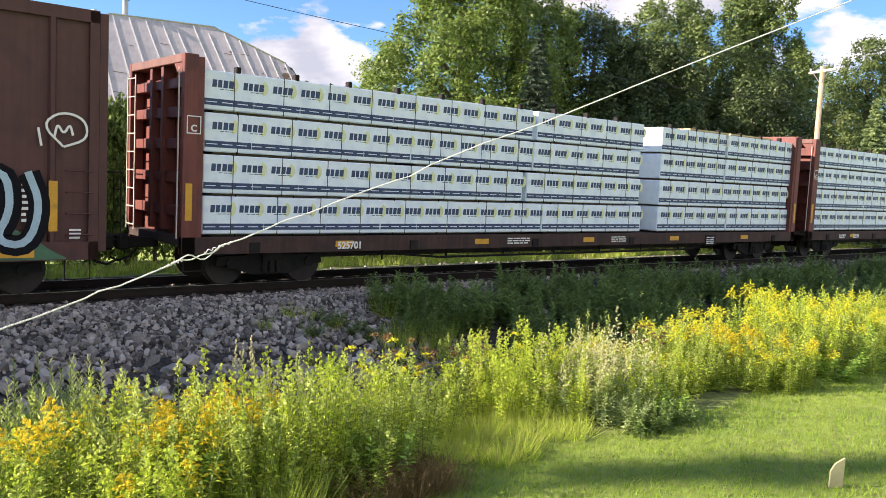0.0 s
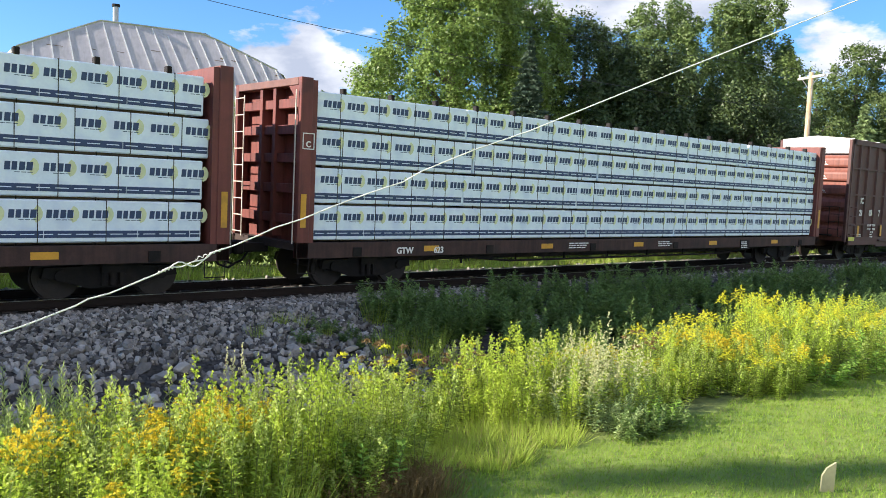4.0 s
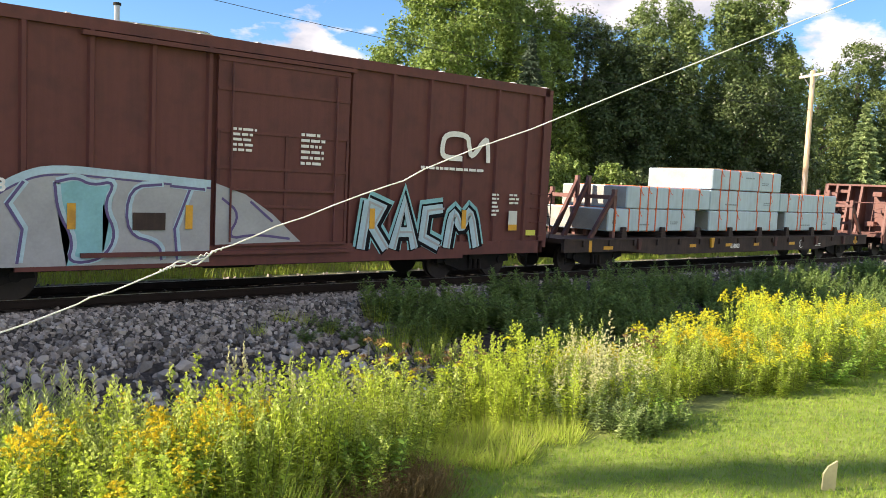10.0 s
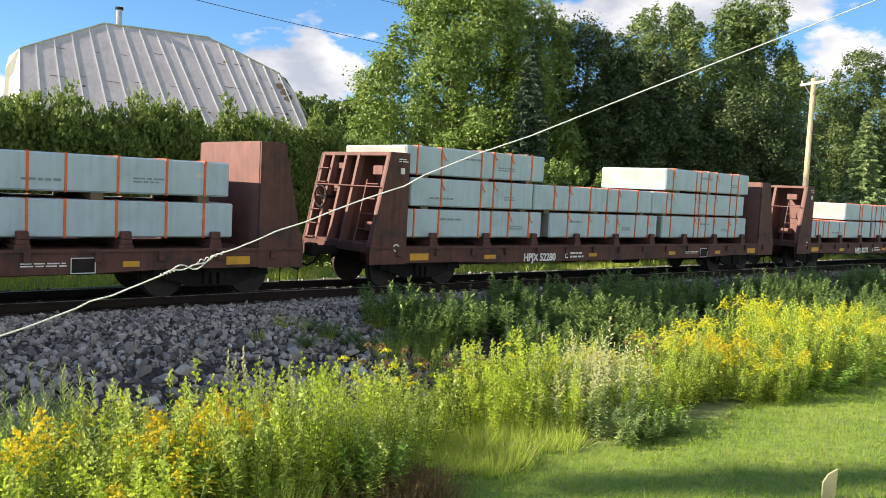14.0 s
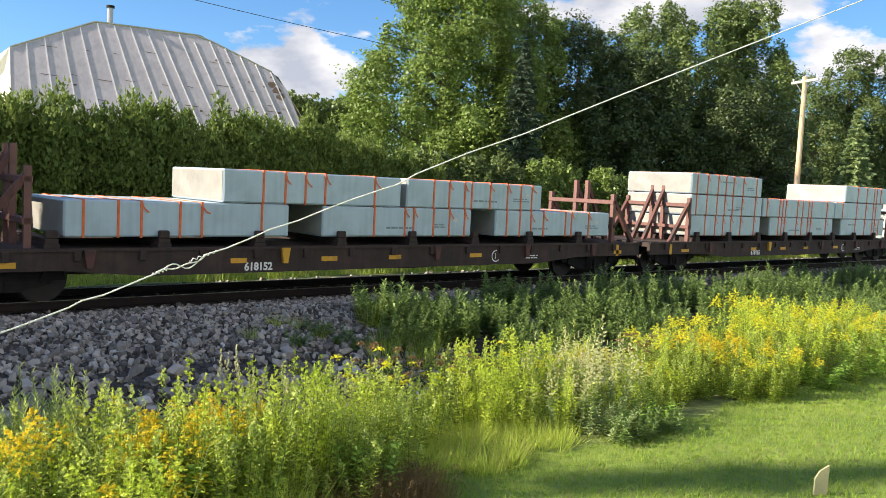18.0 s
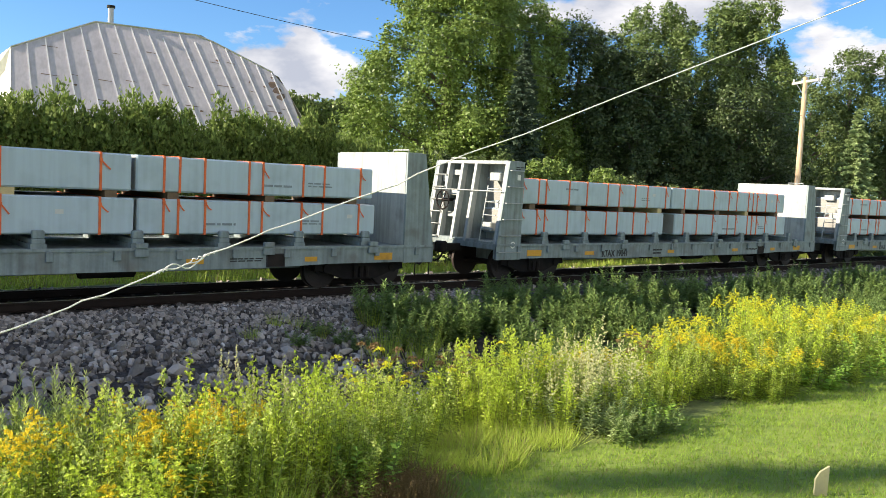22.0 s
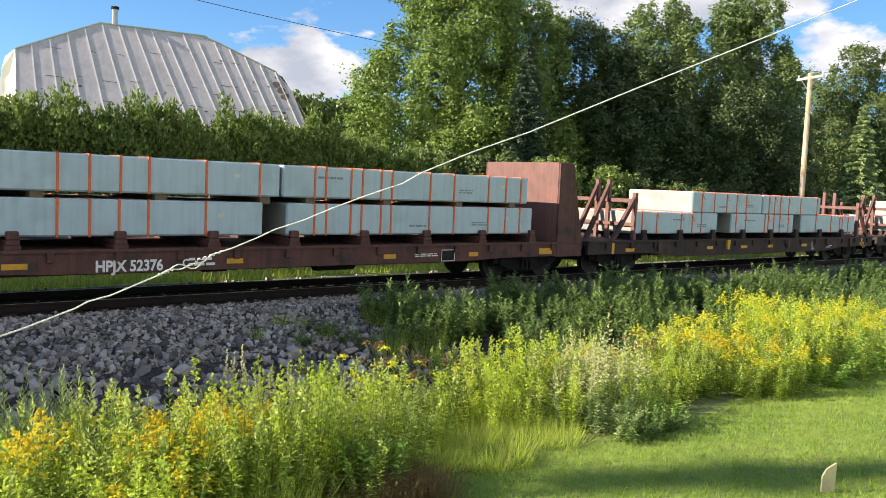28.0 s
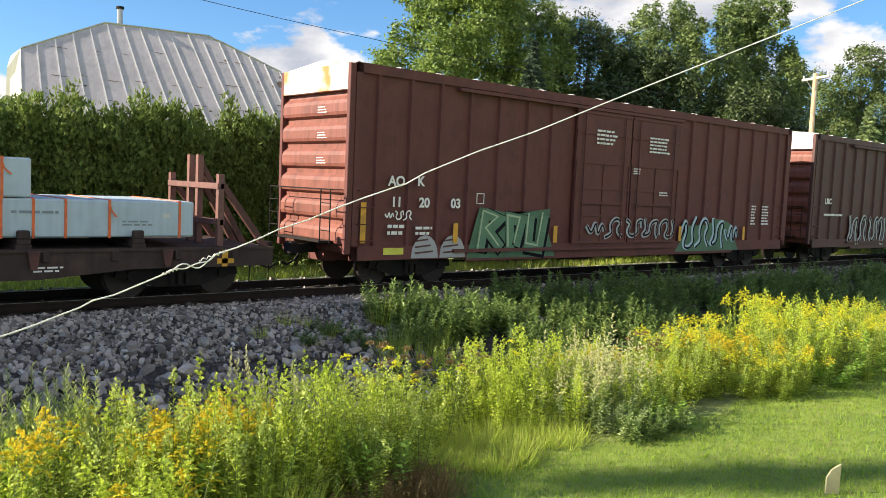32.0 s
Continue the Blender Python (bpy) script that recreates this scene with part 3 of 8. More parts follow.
def rail_line():
    """Two running rails with foot, web and polished head, on timber ties with steel plates."""
    x0, x1 = -420.0, 460.0
    prof = [(-0.065, -0.17), (0.065, -0.17), (0.065, -0.158), (0.012, -0.145), (0.010, -0.045), (0.034, -0.038), (0.034, -0.006),
            (-0.034, -0.006), (-0.034, -0.038), (-0.010, -0.045), (-0.012, -0.145), (-0.065, -0.158)]
    for y in (-0.7525, 0.7525):
        rail = thing("rail", "rusty steel running rail with a polished head", "rail", "rails of the track", "structure")
        bm = bmesh.new()
        prism(bm, [(y + a, b) for a, b in prof], "x", x0, x1)
        part("web", bm, M["rail"], rail)
        boxpart("head", rail, M["rail_top"], x0, x1, y - 0.033, y + 0.033, -0.006, 0.0, label="polished steel rail head")
    bm = bmesh.new()
    box(bm, -0.115, 0.115, -1.3, 1.3, -0.19, -0.172, bevel=0.01)
    near = mesh_of("tie", bm, M["tie"])
    bed = thing("track_ties", "dark creosoted timber ties in grey ballast", "railway ties", kind="structure")
    rnd = random.Random(5)
    for i in range(130):
        t = new("tie", near)
        t.parent = bed
        t.matrix_basis = pose(-8 + i * 0.52 + rnd.uniform(-0.03, 0.03), rnd.uniform(-0.06, 0.06), rnd.uniform(-0.004, 0.006), rz=rnd.uniform(-1, 1))
    bm = bmesh.new()
    for a in (-1, 1):
        x = -8.5 if a < 0 else 60.0
        for _ in range(680):
            box(bm, x - 0.115, x + 0.115, -1.3, 1.3, -0.19, -0.172)
            x += a * 0.52
            if not x0 < x < x1:
                break
    tagged(part("far_ties", bm, M["tie"], bed), kind="stuff")


rail_line()


def pebbles(name, label, n, place, sizes, material, seed):
    """Loose angular stones as one heap: each a dented eight-cornered lump."""
    rnd = random.Random(seed)
    vs, fs = [], []
    for _ in range(n):
        x, y, z = place(rnd)
        s = rnd.uniform(*sizes) * (1 if rnd.random() < 0.85 else 1.5)
        q = Euler((rnd.uniform(0, 6.3), rnd.uniform(0, 6.3), rnd.uniform(0, 6.3))).to_matrix()
        k = len(vs)
        for c in ((-1, -1, -1), (1, -1, -1), (1, 1, -1), (-1, 1, -1), (-1, -1, 1), (1, -1, 1), (1, 1, 1), (-1, 1, 1)):
            p = q @ Vector([c[i] * s * rnd.uniform(0.28, 0.6) * (1, 0.85, 0.6)[i] for i in range(3)])
            vs.append((x + p.x, y + p.y, z + p.z))
        fs += [tuple(k + i for i in f) for f in ((3, 2, 1, 0), (4, 5, 6, 7), (0, 1, 5, 4), (1, 2, 6, 5), (2, 3, 7, 6), (3, 0, 4, 7))]
    me = bpy.data.meshes.new(name)
    me.from_pydata(vs, [], fs)
    me.materials.append(material)
    return tagged(new(name, me), label, "ballast", kind="stuff")


def shoulder(rnd):
    x = rnd.uniform(-6, 40) if rnd.random() < 0.35 else rnd.uniform(-2, 14)
    y = -1.25 - 2.6 * rnd.random() ** 1.3
    return x, y, (ground_z(x, y) if y < -2.3 else -0.2) + rnd.uniform(-0.02, 0.03)


def crib(rnd):
    x, y = rnd.uniform(-6, 45), rnd.uniform(-1.5, 2.4)
    return x, y, -0.205 + rnd.uniform(-0.015, 0.015)


pebbles("ballast_shoulder", "small grey crushed ballast stones beside the track", 15500, shoulder, (0.04, 0.10), M["ballast"], 11)
pebbles("ballast_bed", "dark crushed ballast between the ties", 3600, crib, (0.05, 0.09), M["ballast"], 12)


def slope_fill(rnd):
    x, y = rnd.uniform(-1.5, 11.0), rnd.uniform(-6.6, -3.0)
    return x, y, ground_z(x, y) + rnd.uniform(-0.06, 0.03)


def rock_mesh(seed):
    rnd = random.Random(seed)
    bm = bmesh.new()
    for _ in range(20):
        p = Vector((rnd.gauss(0, 1), rnd.gauss(0, 1), rnd.gauss(0, 1))).normalized() * rnd.uniform(0.44, 0.54)
        bm.verts.new((p.x, p.y * 0.8, p.z * 0.8))
    hull = bmesh.ops.convex_hull(bm, input=bm.verts[:])
    bmesh.ops.delete(bm, geom=[v for v in hull["geom_interior"] if isinstance(v, bmesh.types.BMVert)], context="VERTS")
    return mesh_of("rock", bm, M["stone"])


def rubble():
    """Smaller broken stone that fills the slope between the rocks, one heap of angular lumps."""
    rnd = random.Random(13)
    kinds = []
    for i in range(24):
        me = rock_mesh(100 + i)
        kinds.append(([v.co.copy() for v in me.vertices], [tuple(p.vertices) for p in me.polygons]))
        bpy.data.meshes.remove(me)
    vs, fs = [], []
    for n in range(4400):
        x, y, z = slope_fill(rnd)
        s = rnd.uniform(0.07, 0.12) if rnd.random() < 0.5 else rnd.uniform(0.12, 0.23)
        q = Euler((rnd.uniform(0, 6.3), rnd.uniform(0, 6.3), rnd.uniform(0, 6.3))).to_matrix() @ Matrix.Diagonal((s, s * 0.85, s * 0.7))
        k = len(vs)
        co, faces = kinds[n % 24]
        vs += [tuple(q @ c + Vector((x, y, z + s * 0.12))) for c in co]
        fs += [tuple(k + j for j in f) for f in faces]
    me = bpy.data.meshes.new("rubble_fill")
    me.from_pydata(vs, [], fs)
    me.materials.append(M["ballast"])
    tagged(new("rubble_fill", me), "broken grey stone between the larger rocks", "ballast", kind="stuff")


rubble()


def rocks():
    """Blasted rocks tipped on the slope: the largest singly, each resting on the land."""
    rnd = random.Random(21)
    shapes = [rock_mesh(i) for i in range(14)]
    done = []
    def put(x, y, s, flat, i):
        o = new("rock", shapes[i % 14])
        tagged(o, "angular grey blasted rock lying on the ballast slope", "rock", "rocks on the slope")
        o.matrix_basis = pose(x, y, ground_z(x, y) + s * flat * 0.30, rnd.uniform(-40, 40), rnd.uniform(-40, 40), rnd.uniform(0, 360)) @ Matrix.Diagonal((s, s * rnd.uniform(0.6, 0.9), s * flat, 1))
    i = 0
    for _ in range(6000):
        x, y = rnd.uniform(-1.5, 10.4), rnd.uniform(-6.5, -3.15)
        edge = 10.2 - 0.55 * (-3.1 - y)
        if x > edge or (x > 8.6 and rnd.random() < 0.5):
            continue
        s = rnd.choice((0.15, 0.18, 0.21, 0.25, 0.29, 0.36)) * (0.85 + 0.3 * smooth_step(-3.2, -5.0, y))
        if any((x - a) ** 2 + (y - b) ** 2 < (0.37 * (s + c)) ** 2 for a, b, c in done):
            continue
        done.append((x, y, s))
        put(x, y, s, rnd.uniform(0.5, 0.8), i)
        i += 1
        if i >= 290:
            break


rocks()


# ---- the train: how far it has gone at each time, in metres ----
GONE = [(0.0, 0.0), (3.0, 34.28), (6.0, 69.16), (9.0, 103.531), (12.0, 138.098), (15.0, 173.082), (18.0, 208.52), (21.0, 244.298),
        (24.0, 280.545), (27.0, 316.816), (30.0, 352.775), (32.0, 376.81)]
ON_TRAIN = []          # (thing, where it stands on the train at the start)


def on_train(ob, x, y=0.0, z=0.0, rz=0):
    ob.matrix_basis = pose(x, y, z, 0, 0, rz)
    ON_TRAIN.append((ob, x, y, z, rz))
    return ob


SHARED = {}


def shared(key, make, material):
    if key not in SHARED:
        bm = bmesh.new()
        make(bm)
        SHARED[key] = mesh_of(key.split(":")[0], bm, material)
    return SHARED[key]


def child(name, me, parent, x=0, y=0, z=0, rz=0, label=""):
    o = new(name, me)
    o.parent = parent
    o.matrix_basis = pose(x, y, z, 0, 0, rz)
    if label:
        o["label"] = label
    return o


def truck(car, x):
    """A two-axle bogie: cast side frames with springs, bolster, four wheels."""
    frame_outline = [(-1.22, 0.42), (-1.18, 0.60), (-0.55, 0.62), (-0.38, 0.74), (0.38, 0.74), (0.55, 0.62), (1.18, 0.60), (1.22, 0.42),
                     (0.95, 0.40), (0.45, 0.22), (-0.45, 0.22), (-0.95, 0.40)]

    def frames(bm):
        for y in (-1.08, 0.96):
            prism(bm, frame_outline, "y", y, y + 0.12)
            for s in (-0.9, 0.9):
                disc(bm, s, 0.46, 0.11, y - 0.04, y, 10)
        box(bm, -0.22, 0.22, -1.15, 1.15, 0.50, 0.80)
        for y in (-1.1, 1.1):
            for s in (-0.16, 0.0, 0.16):
                tube(bm, [(s, y, 0.26), (s, y, 0.5)], 0.06, 8)
        for s in (-0.9, 0.9):
            tube(bm, [(s, -0.95, 0.42), (s, 0.95, 0.42)], 0.075, 8)
    t = child("truck", shared("truck", frames, M["steel_dark"]), car, x)

    def wheel(bm):
        disc(bm, 0, 0, 0.42, -0.05, 0.05, 24)
        disc(bm, 0, 0, 0.455, 0.05, 0.075, 24)
        disc(bm, 0, 0, 0.14, -0.08, -0.05, 12)
        prism(bm, [(0.33 * math.cos(a * math.pi / 10), 0.33 * math.sin(a * math.pi / 10)) for a in range(20)], "y", -0.056, -0.05)
    me = shared("wheel", wheel, M["wheel"])
    for s in (-0.9, 0.9):
        child("wheel", me, t, s, -0.755, 0.42)
        child("wheel", me, t, s, 0.755, 0.42, 180)
    return t


def coupler(car, x, way):
    """Drawbar, knuckle and hanging air hose at a car's end."""
    def make(bm):
        box(bm, -0.1, 0.55, -0.09, 0.09, 0.72, 0.92, bevel=0.02)
        box(bm, 0.5, 0.72, -0.16, 0.16, 0.68, 0.98, bevel=0.04)
        tube(bm, [(0.1, -0.4, 0.75), (0.3, -0.38, 0.5), (0.55, -0.3, 0.42), (0.75, -0.2, 0.5)], 0.025, 6)
    child("coupler", shared("coupler", make, M["steel_dark"]), car, x, 0, 0, 0 if way > 0 else 180)


def ladder(car, x, y, z0, z1, material, rungs, face="y"):
    """Grab irons one over another, as a car has them at its corners."""
    bm = bmesh.new()
    for i in range(rungs):
        z = z0 + (z1 - z0) * i / (rungs - 1)
        if face == "y":
            tube(bm, [(x, y, z), (x, y - 0.06, z), (x + 0.42, y - 0.06, z), (x + 0.42, y, z)], 0.012, 5)
        else:
            tube(bm, [(x, y, z), (x - 0.06, y, z), (x - 0.06, y + 0.42, z), (x, y + 0.42, z)], 0.012, 5)
    return part("ladder", bm, material, car)


def step(car, x, y, z, material):
    bm = bmesh.new()
    tube(bm, [(x, y, z), (x, y, z - 0.34), (x + 0.42, y, z - 0.34), (x + 0.42, y, z)], 0.015, 5)
    return part("stirrup_step", bm, material, car)


def ribbon(bm, pts, w, y):
    """A flat painted stroke of width w along points in the x-z plane, square ended, mitred."""
    pts = [Vector((a, 0, b)) for a, b in pts]
    L, R = [], []
    for i, p in enumerate(pts):
        d0 = (p - pts[i - 1]).normalized() if i else None
        d1 = (pts[i + 1] - p).normalized() if i + 1 < len(pts) else None
        d = ((d0 or d1) + (d1 or d0))
        d = d.normalized() if d.length > 0.05 else (d1 or d0)
        n = Vector((-d.z, 0, d.x))
        sc = 1.0 / max(0.55, abs(n.dot(Vector((-(d1 or d0).z, 0, (d1 or d0).x)))))
        L.append(bm.verts.new((p + n * w / 2 * sc) + Vector((0, y, 0))))
        R.append(bm.verts.new((p - n * w / 2 * sc) + Vector((0, y, 0))))
    for i in range(len(pts) - 1):
        bm.faces.new([L[i], R[i], R[i + 1], L[i + 1]])
    bmesh.ops.recalc_face_normals(bm, faces=bm.faces[-(len(pts) - 1):] if len(pts) > 1 else [])


def rounded(pts):
    """Corners cut off a line of points, its ends kept."""
    out = [pts[0]]
    for (a, b), (c, d) in zip(pts, pts[1:]):
        out += [(a * 0.75 + c * 0.25, b * 0.75 + d * 0.25), (a * 0.25 + c * 0.75, b * 0.25 + d * 0.75)]
    return out + [pts[-1]]


def painted(name, car, y, strokes, layers, label=""):
    """Spray paint on a side: the same strokes laid over one another, (material, width, dx, dz) a layer."""
    top = None
    for k, (m, w, dx, dz) in enumerate(layers):
        bm = bmesh.new()
        for j, st in enumerate(strokes):
            if len(st) > 4:
                st = rounded(rounded(st))
            ribbon(bm, [(a + dx, b + dz) for a, b in st], w, y - 0.003 * k - 0.0003 * (j % 7))
        o = part(name if top is None else "paint_layer", bm, m, car if top is None else top, label if top is None else "")
        o["kind"] = "stuff"
        top = top or o


def blob(name, car, y, x0, x1, z0, z1, material, seed, ragged=0.12, label=""):
    """A cloud of spray paint with a wavy upper edge and a straight foot."""
    bm = bmesh.new()
    n = 26
    up, lo = [], []
    for i in range(n + 1):
        u = i / n
        x = x0 + (x1 - x0) * u
        k = min(1.0, 6 * u, 6 * (1 - u))
        z = z0 + (z1 - z0) * (k * (0.80 + 0.2 * noise.noise((x * 1.3, seed, 0.5))) + ragged * noise.noise((x * 4.0, seed, 2.0)) * k)
        up.append(bm.verts.new((x, y, max(z, z0 + 0.03))))
        lo.append(bm.verts.new((x, y, z0)))
    for i in range(n):
        bm.faces.new([lo[i], lo[i + 1], up[i + 1], up[i]])
    return part(name, bm, material, car, label)


# letter-like strokes in a unit square, for paint work that has no readable word
GLYPHS = (
    ((0.0, 0.35), (0.22, 0.95), (0.42, 0.55), (0.18, 0.12), (0.55, 0.0), (0.95, 0.22), (0.72, 0.62), (1.0, 1.0)),
    ((0.05, 0.9), (0.35, 0.7), (0.15, 0.35), (0.45, 0.05), (0.85, 0.3), (0.62, 0.72), (0.95, 0.95), (1.0, 0.5)),
    ((0.0, 0.05), (0.4, 0.25), (0.2, 0.65), (0.5, 1.0), (0.85, 0.72), (0.6, 0.4), (0.95, 0.08)),
    ((0.1, 0.15), (0.0, 0.7), (0.4, 0.95), (0.55, 0.45), (0.35, 0.08), (0.8, 0.0), (0.92, 0.5), (0.7, 0.9)),
    ((0.0, 0.6), (0.3, 0.2), (0.45, 0.85), (0.65, 0.1), (0.8, 0.75), (1.0, 0.35)),
    ((0.08, 0.98), (0.28, 0.45), (0.0, 0.1), (0.5, 0.2), (0.45, 0.75), (0.9, 0.9), (0.78, 0.4), (1.0, 0.0)),
)


def glyphs(x, z, w, h, order, lean=0.1):
    n = len(order)
    out = []
    for i, g in enumerate(order):
        gx = x + w * i / n
        out.append([(gx + (a * 0.95 + lean * b) * w / n, z + b * h) for a, b in GLYPHS[g]])
    return out


def boxcar(x0, length, paint, door, ribs, label, end_top, rails=(), doors=1, step_paint=None):
    """A steel boxcar: ribbed sides, corrugated ends with a white top, plug door on rails, shallow roof."""
    car = thing("boxcar", label, "boxcar", "cars of the train")
    bm = bmesh.new()
    box(bm, 0.0, length, -1.46, 1.46, 0.80, 4.86)
    box(bm, 0.05, length - 0.05, -0.35, 0.35, 0.55, 0.80)
    part("body", bm, paint, car)
    # side sills and eave rails on both sides
    for s, nm in ((-1, "near"), (1, "far")):
        a, b = sorted((s * 1.46, s * 1.535))
        bm = bmesh.new()
        box(bm, 0, length, a, b, 0.66, 0.98)
        box(bm, length * 0.18, length * 0.82, a, b, 0.58, 0.66)
        part("side_sill", bm, paint, car)
        boxpart("eave_rail", car, paint, 0, length, a, b, 4.74, 4.95)
    # roof: shallow gable with cross seams, galvanised
    bm = bmesh.new()
    prism(bm, [(-1.53, 4.93), (0, 5.06), (1.53, 4.93), (1.46, 4.84), (-1.46, 4.84)], "x", 0, length)
    part("roof", bm, M["roof"], car, "galvanised roof with cross seams")
    bm = bmesh.new()
    n = round(length / 1.15)
    for i in range(n + 1):
        x = 0.03 + (length - 0.13) * i / n
        prism(bm, [(-1.5, 4.94), (0, 5.07), (1.5, 4.94), (1.5, 4.975), (0, 5.105), (-1.5, 4.975)], "x", x, x + 0.07)
    part("roof_seams", bm, M["roof"], car)
    # ribs
    rib = shared("rib:" + paint.name, lambda b: prism(b, [(-0.07, -1.46), (-0.035, -1.53), (0.035, -1.53), (0.07, -1.46)], "z", 0.98, 4.74), paint)
    for x in ribs:
        if not door[0] - 0.05 < x < door[1] + 0.05:
            child("rib", rib, car, x)
            child("rib", rib, car, length - x, rz=180)
    corner = shared("corner_post:" + paint.name, lambda b: box(b, 0, 0.16, -1.535, -1.44, 0.66, 4.94), paint)
    for x in (0.0, length - 0.16):
        child("corner_post", corner, car, x)
        child("corner_post", corner, car, x + 0.16, rz=180)
    for z in rails:
        bm = bmesh.new()
        box(bm, 0.16, door[0] - 0.05, -1.52, -1.46, z - 0.035, z + 0.035)
        box(bm, door[1] + 0.05, length - 0.16, -1.52, -1.46, z - 0.035, z + 0.035)
        part("side_rail", bm, paint, car)
    # door leaves with their own stiffeners, rails above and below, lock bars
    for s in (-1, 1):
        w = (door[1] - door[0]) / doors
        for k in range(doors):
            a = door[0] + w * k + 0.03
            b = door[0] + w * (k + 1) - 0.03
            y = (s * 1.50, s * 1.575)
            bm = bmesh.new()
            box(bm, a, b, min(y), max(y), 0.98, 4.62)
            leaf = part("door", bm, paint, car)
            y = sorted((s * 1.575, s * 1.60))
            bar = shared("cross_bar:%s:%.2f:%d" % (paint.name, b - a, s), lambda q: box(q, 0, b - a, y[0], y[1], -0.03, 0.03), paint)
            for z in (1.0, 1.75, 2.5, 3.2, 4.0, 4.55):
                child("stiffener", bar, leaf, a, 0, z)
            up = shared("upright_bar:%s:%d" % (paint.name, s), lambda q: box(q, 0, 0.06, y[0], y[1], -0.34, 0.34), paint)
            for x in (a, (a + b) / 2 - 0.03, b - 0.06):
                for z in (1.375, 2.125, 2.86):
                    child("stiffener", up, leaf, x, 0, z)
            if s < 0:
                bm = bmesh.new()
                for x in (a + 0.28, b - 0.34):
                    tube(bm, [(x, -1.63, 1.05), (x, -1.63, 4.5)], 0.02, 6)
                box(bm, a + 0.3, b - 0.3, -1.64, -1.60, 2.06, 2.11)
                part("lock_bar", bm, paint, leaf)
        y = sorted((s * 1.5, s * 1.62))
        for z in (0.80, 4.63):
            boxpart("door_rail", car, paint, max(0.2, 2 * door[0] - door[1] + 0.6), door[1] + 0.1, y[0], y[1], z, z + 0.08)
    # ends
    for e, rz in ((0.0, 0), (length, 180)):
        def ribs_end(b):
            line = [(0.0, 0.82)]
            for i in range(6):
                z = 0.96 + i * 0.565
                line += [(-0.02, z), (-0.12, z + 0.05), (-0.14, z + 0.12), (-0.14, z + 0.30), (-0.11, z + 0.38), (-0.02, z + 0.47)]
            prism(b, line + [(0.0, 4.36)], "y", -1.40, 1.40)
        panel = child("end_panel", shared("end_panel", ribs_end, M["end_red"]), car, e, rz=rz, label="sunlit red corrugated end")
        for y_ in (-1.52, 1.40):
            child("end_post", shared("end_post:" + paint.name, lambda b: box(b, -0.15, 0.0, 0.0, 0.12, 0.80, 4.92, bevel=0.01), paint), panel, 0, y_)
        child("top_band", shared("top_band:" + end_top.name, lambda b: box(b, -0.145, 0.0, -1.40, 1.40, 4.37, 4.92), end_top), panel, label="white painted top of the end")
        bm = bmesh.new()
        box(bm, -0.45, -0.08, -1.0, 1.0, 1.02, 1.06)
        tube(bm, [(-0.45, -1.35, 2.2), (-0.45, 1.35, 2.2)], 0.015, 5)
        for y in (-1.35, -0.95, 0.95, 1.35):
            tube(bm, [(-0.08, y, 2.2), (-0.45, y, 2.2), (-0.45, y, 1.0), (-0.08, y, 1.0)], 0.015, 5)
        for z in (1.3, 1.6, 1.9):
            tube(bm, [(-0.45, 0.95, z), (-0.45, 1.35, z)], 0.012, 5)
            tube(bm, [(-0.45, -1.35, z), (-0.45, -0.95, z)], 0.012, 5)
        part("crossover_platform", bm, M["steel_dark"], panel)
        bm = bmesh.new()
        for z in (3.785, 3.22, 2.655):
            for k in range(3):
                box(bm, -0.146, -0.14, -0.6 + 0.05 * k, -0.2, z + 0.11 + k * 0.06, z + 0.128 + k * 0.06)
        part("stencil_block", bm, M["mark"], panel)["kind"] = "stuff"
    for x in (2.0, length - 2.0):
        truck(car, x)
    coupler(car, 0.0, -1)
    coupler(car, length, 1)
    for x in (0.12, length - 0.54):
        step(car, x, -1.5, 0.66, M["steel_dark"])
        ladder(car, x, -1.535, 1.1, 2.2, paint, 4)
    # air tank and brake gear under the floor
    bm = bmesh.new()
    tube(bm, [(length * 0.42, -0.6, 0.62), (length * 0.42 + 1.1, -0.6, 0.62)], 0.2, 10)
    tube(bm, [(3.2, -1.2, 0.55), (length - 3.2, -1.2, 0.55)], 0.02, 5)
    part("brake_gear", bm, M["steel_dark"], car)
    on_train(car, x0)
    return car


def stripe(car, x, z0, z1, y=-1.537, w=0.14, m=None, name="reflector"):
    return boxpart(name, car, m or M["yellow"], x, x + w, y - 0.006, y, z0, z1)


